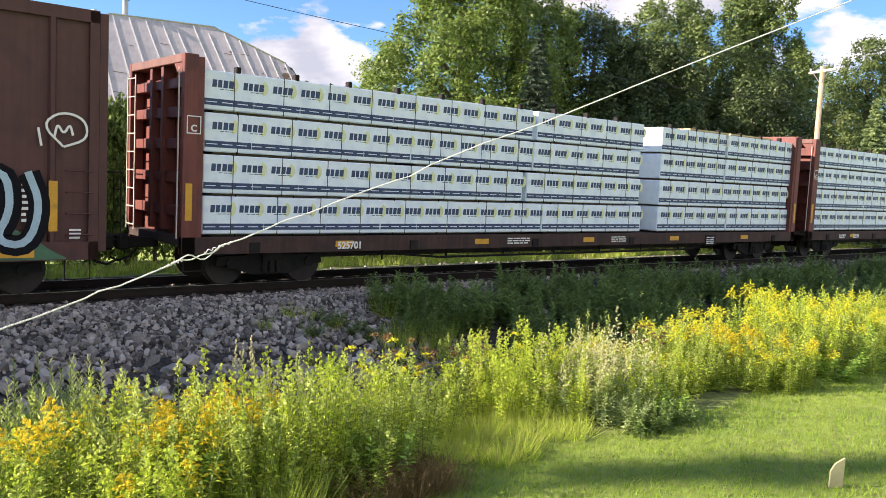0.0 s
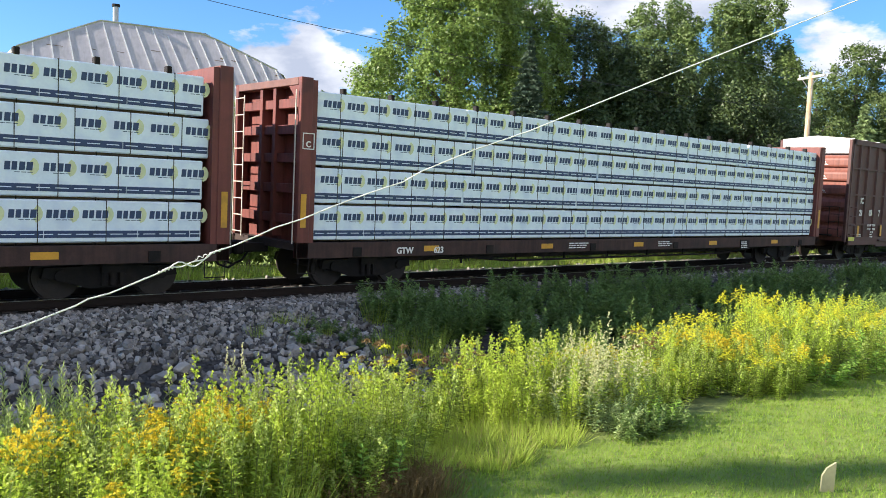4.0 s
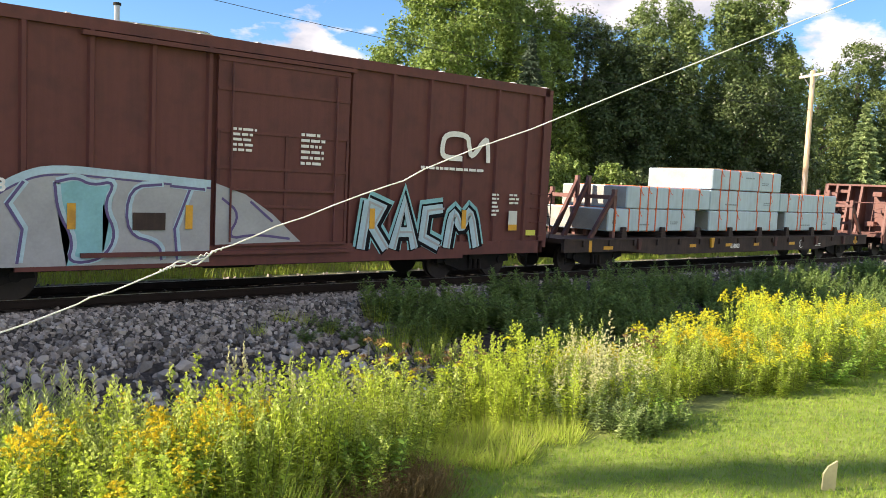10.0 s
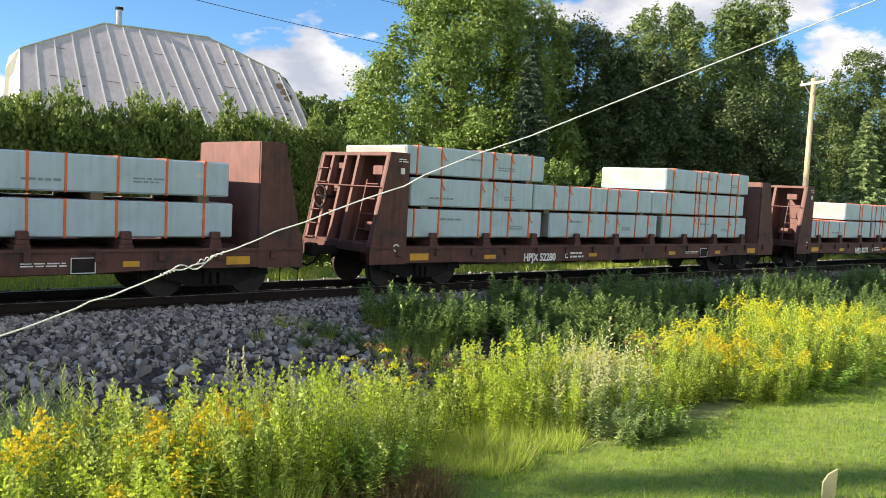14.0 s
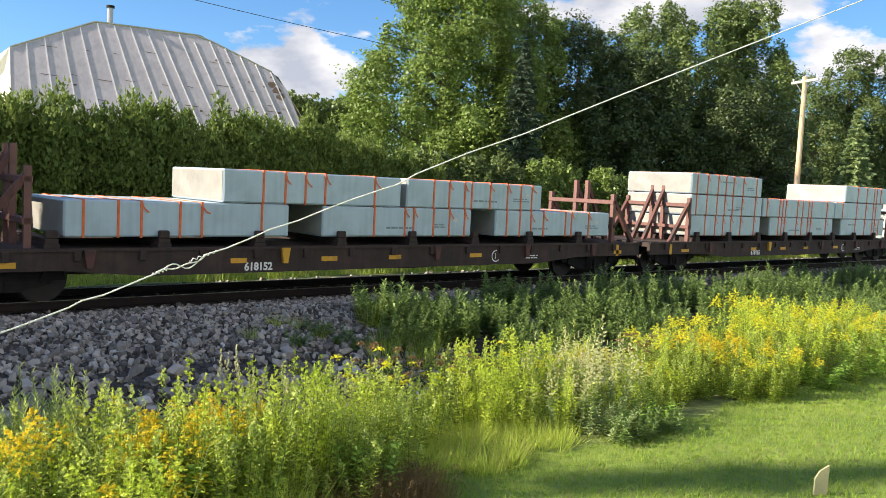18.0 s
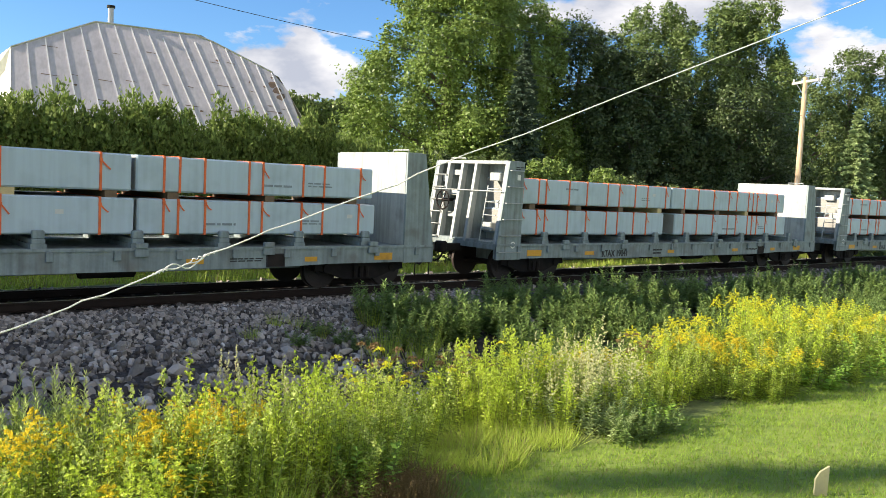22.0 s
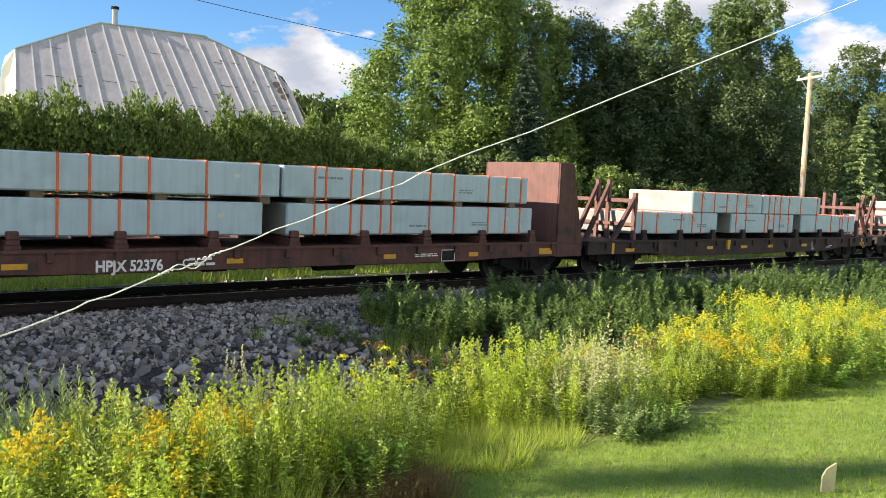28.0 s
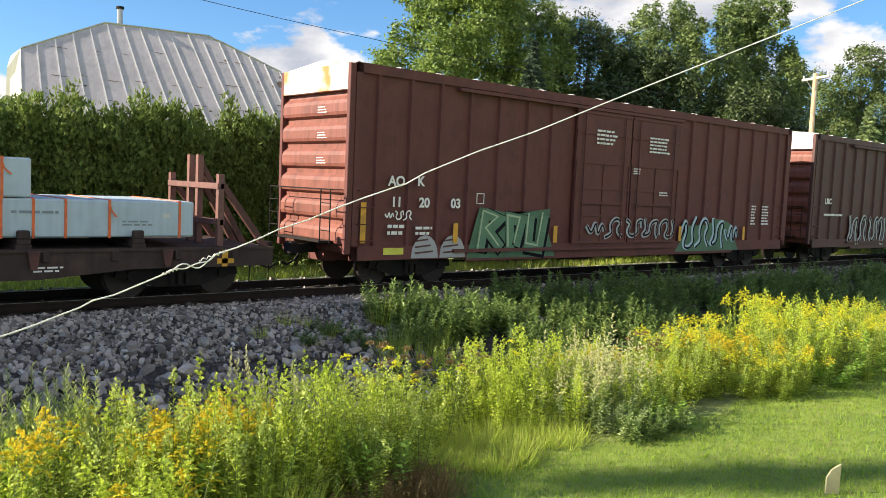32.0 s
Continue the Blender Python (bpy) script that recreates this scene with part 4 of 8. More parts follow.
def lumber_bundle(w):
    """A bundle of boards in white printed wrapping: length w, seen from its long side."""
    b = thing("lumber_bundle", "white wrapped lumber bundle with a navy band, stacked on the car", "lumber bundle", "lumber bundles on the train")
    bm = bmesh.new()
    box(bm, 0.012, w - 0.012, -0.62, 0.62, 0.04, 0.785, bevel=0.022)
    wrapm = part("wrapping", bm, M["wrap"], b)
    boxpart("runner", b, M["wood"], 0.3, w - 0.3, -0.42, 0.42, 0.0, 0.05)
    bm = bmesh.new()
    rnd = random.Random(round(w * 100))
    n = max(3, round(w / 0.615))
    for i in range(n):
        x = (i + 0.28) * w / n
        for k in range(4):                       # trade mark: four plain slanted blocks
            x0, x1 = x + k * 0.113, x + k * 0.113 + (0.100, 0.092, 0.102, 0.108)[k]
            prism(bm, [(x0, 0.470), (x1 - 0.012, 0.470), (x1, 0.612), (x0 + 0.012, 0.612)], "y", -0.625, -0.62)
        for k in range(3):
            box(bm, x + 0.16 + k * 0.10, x + 0.24 + k * 0.10, -0.624, -0.62, 0.432, 0.444)
    part("print", bm, M["navy"], wrapm, "navy printed trade mark")["kind"] = "stuff"
    bm = bmesh.new()
    for i in range(n):
        x = (i + 0.28) * w / n + 0.46
        pts = [(x - 0.08 + 0.12 * math.cos(a), 0.54 + 0.12 * math.sin(a)) for a in (-1.3, -0.8, -0.3, 0.2, 0.7, 1.2)]
        ribbon(bm, pts, 0.085, -0.622)
    part("crescent", bm, M["crescent"], wrapm, "yellow printed crescents")["kind"] = "stuff"
    bm = bmesh.new()
    x = 0.03
    while x < w - 0.2:
        x1 = min(w - 0.03, x + rnd.uniform(0.9, 1.6))
        box(bm, x, x1 - 0.012, -0.626, -0.62, 0.125, 0.25)
        x = x1
    band = part("band", bm, M["navy_soft"], wrapm, "navy band along the foot")
    bm = bmesh.new()
    for i in range(2 * n):
        x = (i + 0.2) * w / (2 * n)
        box(bm, x, x + 0.22, -0.629, -0.626, 0.180, 0.195)
    part("band_print", bm, M["wrap"], band)["kind"] = "stuff"
    strap = shared("lumber_strap", lambda q: box(q, 0, 0.014, -0.627, 0.627, 0.04, 0.792), M["mark_dark"])
    for u in ((0.14, 0.38, 0.62, 0.86) if w > 3 else (0.28, 0.72)):
        child("strap", strap, b, w * u)
    return b


def centerbeam(x0, marks, seed, gap=None, dunnage=False, plate="bulk_red"):
    """A centre-beam flat car with end bulkheads, full of wrapped lumber in four layers on both sides."""
    L = 23.0
    car = thing("centerbeam_car", "brown centre-beam flat car loaded with wrapped lumber", "flat car", "cars of the train")
    bm = bmesh.new()
    box(bm, 0.0, L, -1.40, 1.40, 0.86, 1.02)
    box(bm, 3.2, L - 3.2, -0.3, 0.3, 0.45, 0.86)
    part("deck", bm, M["flat_black"], car)
    for s in (-1, 1):
        y = sorted((s * 1.40, s * 1.50))
        boxpart("side_sill", car, M["sill"], 0, L, y[0], y[1], 0.70, 1.03)
    bm = bmesh.new()
    box(bm, 0.4, L - 0.4, -0.09, 0.09, 4.15, 4.30)
    for i in range(12):
        x = 0.5 + i * (L - 1.0) / 11
        box(bm, x - 0.07, x + 0.07, -0.08, 0.08, 1.02, 4.15)
    part("centre_beam", bm, M["flat_brown"], car)
    for e, rz in ((0.0, 0), (L, 180)):
        o = child("bulkhead", shared("bulkhead:" + plate, lambda b: box(b, 0.28, 0.40, -1.48, 1.48, 1.02, 4.42), M[plate]), car, e, rz=rz, label="maroon braced end bulkhead")
        post = shared("bulk_post:" + plate, lambda b: box(b, 0.0, 0.28, 0, 0.14, 0.70, 4.46, bevel=0.012), M[plate])
        rail = shared("bulk_rail:" + plate, lambda b: box(b, 0.10, 0.28, -1.36, 1.36, -0.10, 0.10, bevel=0.01), M[plate])
        mid = shared("bulk_mid:" + plate, lambda b: box(b, 0.04, 0.28, 0, 0.12, 1.1, 4.30), M[plate])
        gusset = shared("bulk_gusset:" + plate, lambda b: prism(b, [(0.0, 0.0), (0.42, 0.0), (0.0, -0.42)], "x", 0.02, 0.06), M[plate])
        for y in (-1.50, 1.36):
            child("corner_post", post, o, 0, y)
        for z in (1.5, 2.15, 2.8, 3.4, 3.95):
            child("cross_rail", rail, o, 0, 0, z)
        for y in (-0.35, 0.25):
            child("post", mid, o, 0, y)
        child("gusset", gusset, o, 0, -1.36, 4.30)
        # sunlight on the top beam is painted as a lighter, pinkish red
        child("top_beam", shared("bulk_top:" + plate, lambda b: box(b, 0.0, 0.28, -1.36, 1.36, 4.30, 4.46, bevel=0.012), M["flat_red"]), o, label="sun-bleached top beam")
        bm = bmesh.new()
        for q in ((0.06, 0.34, 3.30, 3.32), (0.06, 0.34, 2.98, 3.0), (0.06, 0.08, 3.0, 3.30), (0.32, 0.34, 3.0, 3.30)):
            box(bm, q[0], q[1], -1.506, -1.50, q[2], q[3])
        if rz == 0:
            part("stencil_frame", bm, M["mark"], o)
            lettering(o, "C", 0.14, -1.504, 3.03, 0.17, M["mark"])
        bm = bmesh.new()
        tube(bm, [(-0.05, -1.38, 1.0), (-0.05, -1.38, 4.2)], 0.015, 5)
        for i in range(9):
            z = 1.1 + i * 0.38
            tube(bm, [(-0.05, 0.95, z), (-0.05, 1.40, z)], 0.014, 5)
        tube(bm, [(-0.05, 0.95, 1.0), (-0.05, 0.95, 4.2)], 0.015, 5)
        tube(bm, [(-0.05, 1.40, 1.0), (-0.05, 1.40, 4.2)], 0.015, 5)
        part("ladder", bm, M["arm"], o, "pale steel end ladder")
    for x in (0.06, L - 0.2):
        stripe(car, x, 1.35, 2.05, y=-1.502, w=0.13)
    for i in range(11):
        x = 1.4 + i * 2.0
        if i % 2 == 1:
            boxpart("reflector", car, M["yellow"], x, x + 0.45, -1.506, -1.50, 0.80, 0.93)
        else:
            boxpart("tie_pocket", car, M["steel_dark"], x, x + 0.22, -1.53, -1.50, 0.72, 0.92)
    bars(car, 8.5, -1.502, 0.78, 0.9, 0.18, 3, M["mark"], seed)
    bars(car, 12.6, -1.502, 0.78, 0.7, 0.18, 3, M["mark"], seed + 1)
    bm = bmesh.new()
    box(bm, 17.3, 17.85, -1.53, -1.50, 0.62, 0.95)
    placard = part("placard_board", bm, M["steel_dark"], car)
    bars(placard, 17.33, -1.531, 0.66, 0.48, 0.25, 4, M["mark"], seed)
    for text, x, size in marks:
        lettering(car, text, x, -1.505, 0.76, size, M["mark"])
    # truss rods under the side, and tie-down winches along the top of the load
    bm = bmesh.new()
    tube(bm, [(3.6, -1.25, 0.72), (6.5, -1.25, 0.48), (16.5, -1.25, 0.48), (19.4, -1.25, 0.72)], 0.03, 6)
    for i in range(8):
        x = 4.8 + i * 1.9
        tube(bm, [(x, -1.25, 0.46), (x, -1.25, 0.7)], 0.025, 5)
    part("truss_rod", bm, M["steel_dark"], car)
    def hook(b):
        box(b, -0.05, 0.05, -1.37, -1.22, 4.20, 4.34, bevel=0.015)
        box(b, -0.008, 0.008, -1.362, -1.352, 1.02, 4.20)
    me = shared("tie_down", hook, M["steel_dark"])
    for i in range(17):
        x = 1.15 + i * 1.29
        if not (gap and gap[0] - 0.2 < x < gap[1] + 0.2):
            child("tie_down", me, car, x, 0.02)
    for x in (2.1, L - 2.1):
        truck(car, x)
    coupler(car, 0.0, -1)
    coupler(car, L, 1)
    step(car, 0.05, -1.48, 0.72, M["steel_dark"])
    step(car, L - 0.5, -1.48, 0.72, M["steel_dark"])
    on_train(car, x0)
    # the load
    spans = [(0.42, L - 0.42)] if not gap else [(0.42, gap[0]), (gap[1], L - 0.42)]
    rnd = random.Random(seed)
    for tier in range(4):
        for a, b in spans:
            n = max(1, round((b - a) / 4.4))
            cuts = [a] + [a + (b - a) * i / n + rnd.uniform(-0.5, 0.5) for i in range(1, n)] + [b]
            for p, q in zip(cuts, cuts[1:]):
                w = round((q - p) * 4) / 4 - 0.01
                for s in (-1, 1):
                    if w not in BUNDLES:
                        BUNDLES[w] = lumber_bundle(w)
                        o = BUNDLES[w]
                    else:
                        o = copy_thing(BUNDLES[w], Matrix())
                    on_train(o, x0 + p + (w if s > 0 else 0) + rnd.uniform(0, 0.04), s * 0.73 + rnd.uniform(-0.012, 0.012), 1.035 + tier * 0.8, 180 if s > 0 else 0)
    if dunnage:
        for a, b in ((16.3, 18.5), (18.6, 21.2)):
            d = thing("loose_boards", "pale fresh boards lying on top of the wrapped lumber", "boards")
            bm = bmesh.new()
            for k in range(4):
                box(bm, 0.02 * k, b - a - 0.03 * k, -0.6 + k * 0.3, -0.34 + k * 0.3, 0.0, 0.05)
            part("board", bm, M["wood_pale"], d)
            on_train(d, x0 + a, -0.73, 4.23)
    return car


BUNDLES = {}


def grey_bundle(w, xs, seed, tails=True):
    """A long bundle in pale grey-green wrapping held by orange straps with loose tails."""
    b = thing("wrapped_bundle", "long pale grey wrapped bundle held by orange straps", "wrapped bundle", "wrapped bundles on the flat cars")
    rnd = random.Random(seed)
    bm = bmesh.new()
    box(bm, 0.0, w, -1.28, 1.28, 0.0, 0.67, bevel=0.03)
    part("wrapping", bm, M["grey_wrap"], b)
    bm = bmesh.new()
    box(bm, -0.008, 0.0, -1.24, 1.24, 0.04, 0.63, bevel=0.003)
    part("end_sheet", bm, M["grey_wrap_end"], b, "crumpled whitish end wrapping")
    for x in xs:
        bm = bmesh.new()
        box(bm, x, x + 0.042, -1.295, 1.295, -0.01, 0.682)
        st = part("strap", bm, M["strap"], b)
        if tails and rnd.random() < 0.62:
            bm = bmesh.new()
            z = rnd.uniform(0.50, 0.60)
            r = rnd.uniform(0.10, 0.16)
            ribbon(bm, [(x + 0.03, z), (x + 0.03 + r * 0.5, z - 0.08), (x + 0.03 + r, z - 0.11 - rnd.uniform(0, 0.06))], 0.028, -1.305)
            box(bm, x - 0.006, x + 0.048, -1.31, -1.29, z - 0.02, z + 0.04)
            part("strap_tail", bm, M["strap"], st)
    if rnd.random() < 0.6:
        boxpart("tag", b, M["white"], w * 0.86, w * 0.86 + 0.14, -1.286, -1.28, 0.36, 0.44)
    if rnd.random() < 0.7:
        bars(b, w * rnd.uniform(0.1, 0.5), -1.282, rnd.choice((0.16, 0.40)), rnd.uniform(0.6, 0.9), 0.09, 1, M["faint_print"], seed)
        bars(b, w * rnd.uniform(0.6, 0.8), -1.282, 0.20, rnd.uniform(0.4, 0.7), 0.12, 2, M["faint_print"], seed + 1)
    return b


def load(x0, z_list, seed, tails=True):
    """Bundles on a flat car, rows of (from, to, foot); the straps go round all the tiers, so they stand in line."""
    rnd = random.Random(seed)
    lo, hi = min(q[0] for q in z_list), max(q[1] for q in z_list)
    lines, x = [], lo + 0.3
    while x < hi:
        lines.append(x)
        x += rnd.choice((0.24, 0.42, 0.5, 0.62, 0.75, 0.9, 1.3)) * (1.25 if min(q[1] - q[0] for q in z_list) > 5 else 1.0)
    for i, (a, b, z) in enumerate(z_list):
        xs = [q - a + rnd.uniform(-0.015, 0.015) for q in lines if a + 0.22 < q < b - 0.25]
        o = grey_bundle(b - a, xs, seed * 31 + i, tails)
        on_train(o, a, rnd.uniform(-0.015, 0.015), z)
        if z > 1.3:
            # wooden spacers under an upper bundle
            for k in range(max(2, round((b - a) / 1.7))):
                d = thing("wood_spacer", "short wooden spacer block between stacked bundles", "wood block", "spacers between bundles")
                bm = bmesh.new()
                box(bm, 0, 0.22, -1.24, 1.24, 0, max(0.03, z - SPACE[0]), bevel=0.005)
                part("block", bm, M["wood_pale"] if rnd.random() < 0.12 else M["wood"], d)
                on_train(d, a + 0.5 + k * (b - a - 1.0) / max(1, round((b - a) / 1.7) - 1) + rnd.uniform(-0.15, 0.15), 0, SPACE[0] if z < 2.2 else SPACE[1])


SPACE = [1.86, 2.56]


def flat_deck(car, L, paint, risers, yellow, sill=0.50, pads=True):
    """Flat car underframe: deck, fish-belly side sills with stake pockets, bunk risers."""
    bm = bmesh.new()
    box(bm, 0, L, -1.36, 1.36, 0.86, 0.99)
    box(bm, 1.0, L - 1.0, -0.35, 0.35, 0.42, 0.86)
    part("deck", bm, paint, car)
    for s in (-1, 1):
        bm = bmesh.new()
        y = sorted((s * 1.36, s * 1.46))
        prism(bm, [(0, 0.62), (0, 1.0), (L, 1.0), (L, 0.62), (L - 2.8, 0.62), (L - 4.4, sill - 0.06), (4.4, sill - 0.06), (2.8, 0.62)], "y", y[0], y[1])
        box(bm, 0, L, s * 1.46 - 0.03, s * 1.46 + 0.03, 0.95, 1.005)
        part("side_sill", bm, paint, car)
    pocket = shared("stake_pocket:" + paint.name, lambda b: box(b, -0.06, 0.06, -1.52, -1.46, 0.78, 0.96, bevel=0.01), paint)
    for i in range(int(L / 1.15)):
        child("stake_pocket", pocket, car, 0.8 + i * 1.15)
    def riser(b):
        box(b, -0.13, 0.13, -1.40, 1.40, 0.99, 1.08)
        box(b, -0.11, 0.11, -1.40, 1.40, 1.08, 1.17, bevel=0.01)
        for y in (-1.40, 1.29):
            box(b, -0.10, 0.10, y, y + 0.11, 1.17, 1.32, bevel=0.02)
    me = shared("bunk:" + paint.name, riser, paint)
    for x in risers:
        child("bunk", me, car, x)
    for x, w in yellow:
        boxpart("reflector", car, M["yellow"], x, x + w, -1.468, -1.46, 0.68, 0.68 + (0.16 if w > 0.45 else 0.10))
    for x in (1.8, L - 1.8):
        truck(car, x)
    coupler(car, 0.0, -1)
    coupler(car, L, 1)
    bm = bmesh.new()
    tube(bm, [(L * 0.55, -0.7, 0.55), (L * 0.55 + 1.0, -0.7, 0.55)], 0.18, 10)
    tube(bm, [(L * 0.40, -0.9, 0.60), (L * 0.40 + 0.5, -0.9, 0.60)], 0.14, 10)
    part("brake_gear", bm, M["steel_dark"], car)
    step(car, 0.1, -1.44, 0.64, M["steel_dark"])
    step(car, L - 0.5, -1.44, 0.64, M["steel_dark"])


def bulkhead_flat(x0, L, paint, inner, marks, dark_marks, label, seed, ladder_side=False):
    """A flat car with tall braced bulkheads at both ends."""
    car = thing("bulkhead_flat_car", label, "flat car", "cars of the train")
    flat_deck(car, L, paint, [1.9 + i * (L - 3.8) / 8 for i in range(9)], [(1.15, 0.55), (3.5, 0.4), (7.5, 0.35), (11.3, 0.35), (13.9, 0.3), (L - 1.7, 0.5)], sill=0.63)
    inn, tip = (0.87, 0.34) if ladder_side else (1.02, 0.48)     # inner face, and how far the outer edge leans in at the top
    for e, rz in ((0.0, 0), (L, 180)):
        b_ = child("bulkhead", shared("flat_bulkhead:" + paint.name, lambda q: box(q, 0.04, inn - 0.04, -1.38, 1.38, 0.90, 1.06, bevel=0.01), paint), car, e, rz=rz, label="braced steel end bulkhead")
        side = shared("side_plate:" + paint.name, lambda q: prism(q, [(0.0, 0.60), (0.0, 0.95), (tip, 3.14), (inn, 3.14), (inn, 0.60)], "y", 0.0, 0.06), paint)
        post = shared("post:" + paint.name, lambda q: prism(q, [(0.02, 1.0), (tip, 3.12), (tip + 0.16, 3.12), (0.20, 1.0)], "y", 0.0, 0.10), inner)
        web = shared("web:" + paint.name, lambda q: prism(q, [(0.14, 1.0), (tip + 0.10, 3.08), (inn - 0.06, 3.08), (inn - 0.06, 1.0)], "y", 0.03, 0.06), paint)
        for y in (-1.47, 1.41):
            child("side_plate", side, b_, 0, y)
        for y in (-1.41, -0.24, 0.30, 0.86, 1.31):
            child("post", post, b_, 0, y)
            if abs(y) < 1.3:
                child("web", web, b_, 0, y)
        for z in (1.6, 2.2, 2.75):
            cross = shared("cross_rail:%s:%.2f" % (paint.name, z), lambda q: box(q, tip * (z - 0.9) / 2.2 + 0.16, inn - 0.05, 0.36, 0.86, z, z + 0.14), inner)
            child("cross_rail", cross, b_)
        child("top_beam", shared("top_beam:" + paint.name, lambda q: box(q, tip, inn, -1.40, 1.40, 3.06, 3.15, bevel=0.01), inner), b_)
        child("bulkhead_plate", shared("bulkhead_plate:" + inner.name, lambda q: box(q, inn - 0.05, inn + 0.01, -1.41, 1.41, 1.0, 3.13), inner), b_)
        # ladder beside the near post, and a rail across
        bm = bmesh.new()
        def out(z):
            return tip * (z - 0.95) / 2.19 - 0.05
        for i in range(6):
            z = 1.05 + i * 0.34
            tube(bm, [(out(z) + 0.08, 0.92, z), (out(z), 0.92, z), (out(z), 1.40, z), (out(z) + 0.08, 1.40, z)], 0.014, 5)
            if z < 2.5:
                tube(bm, [(out(z), -1.30, z), (out(z), -0.85, z)], 0.014, 5)
        tube(bm, [(out(1.05), -0.85, 1.05), (out(2.5), -0.85, 2.5)], 0.018, 5)
        tube(bm, [(out(2.35), -1.40, 2.35), (out(2.35), 1.40, 2.35)], 0.016, 5)
        part("ladder", bm, inner, b_)
        # winch boxes and hand brake behind the posts
        wb = shared("winch_box:" + inner.name, lambda q: box(q, inn - 0.42, inn - 0.06, 0, 0.40, 0, 0.22, bevel=0.02), inner)
        for y, z in ((-1.0, 2.62), (-1.25, 1.9), (-0.75, 1.3), (0.92, 2.55), (0.42, 1.85)):
            child("winch_box", wb, b_, 0, y, z)
        if rz == 0:
            bm = bmesh.new()
            n = 16
            ring = [(0.10, 0.85 + 0.26 * math.cos(2 * math.pi * k / n), 2.05 + 0.26 * math.sin(2 * math.pi * k / n)) for k in range(n + 1)]
            tube(bm, ring, 0.022, 6)
            for k in range(3):
                a = math.pi * k / 3
                tube(bm, [(0.11, 0.85 - 0.26 * math.cos(a), 2.05 - 0.26 * math.sin(a)), (0.11, 0.85 + 0.26 * math.cos(a), 2.05 + 0.26 * math.sin(a))], 0.016, 5)
            tube(bm, [(0.10, 0.85, 2.05), (0.5, 0.85, 2.05)], 0.04, 8)
            part("brake_wheel", bm, M["steel_dark"], b_, "spoked hand-brake wheel")
        mid = (tip + inn) / 2 + 0.08
        boxpart("label_plate", b_, M["mark"], mid - 0.06, mid + 0.05, -1.476, -1.47, 2.66, 2.80)
        bars(b_, mid - 0.12, -1.47, 2.92, 0.26, 0.10, 2, M["mark_dark"] if dark_marks else M["mark"], seed)
        bm = bmesh.new()
        ribbon(bm, [(mid - 0.1 + 0.075 * math.cos(k * math.pi / 8), 0.98 + 0.075 * math.sin(k * math.pi / 8)) for k in range(17)], 0.03, -1.474)
        part("round_mark", bm, M["mark"], b_)
        if ladder_side:
            for i in range(6):
                z = 0.8 + i * 0.42
                bm = bmesh.new()
                x_ = max(0.04, tip * (z - 0.95) / 2.19 + 0.04)
                tube(bm, [(x_, -1.47, z), (x_, -1.54, z), (inn - 0.06, -1.54, z), (inn - 0.06, -1.47, z)], 0.013, 5)
                part("grab_iron", bm, inner, b_)
            bm = bmesh.new()
            tube(bm, [(inn - 0.3, 0.5, 3.14), (inn - 0.3, 0.5, 3.22), (inn - 0.3, 1.1, 3.22), (inn - 0.3, 1.1, 3.14)], 0.015, 5)
            part("grab_iron", bm, inner, b_)
    for text, x, size, z in marks:
        lettering(car, text, x, -1.465, z, size, M["mark_dark"] if dark_marks else M["mark"], 0.88)
    mm = M["mark_dark"] if dark_marks else M["mark"]
    bars(car, 6.72, -1.463, 0.64, 0.55, 0.20, 2, mm, seed)
    bars(car, 12.2, -1.463, 0.70, 0.8, 0.09, 2, mm, seed + 3)
    bm = bmesh.new()
    box(bm, 13.0, 13.42, -1.475, -1.46, 0.58, 0.86)
    pl = part("placard_board", bm, M["steel_dark"], car)
    bm = bmesh.new()
    for q in ((13.0, 13.42, 0.845, 0.86), (13.0, 13.42, 0.58, 0.595), (13.0, 13.015, 0.595, 0.845), (13.405, 13.42, 0.595, 0.845)):
        box(bm, q[0], q[1], -1.479, -1.475, q[2], q[3])
    part("placard_rim", bm, mm, pl)
    if ladder_side:
        for i in range(6):
            x = 2.5 + i * 2.6
            bm = bmesh.new()
            box(bm, x, x + 0.26, -1.53, -1.46, 0.84, 0.98, bevel=0.01)
            box(bm, x + 0.02, x + 0.24, -1.54, -1.44, 1.0, 1.10, bevel=0.01)
            part("winch", bm, paint, car)
    on_train(car, x0)
    return car


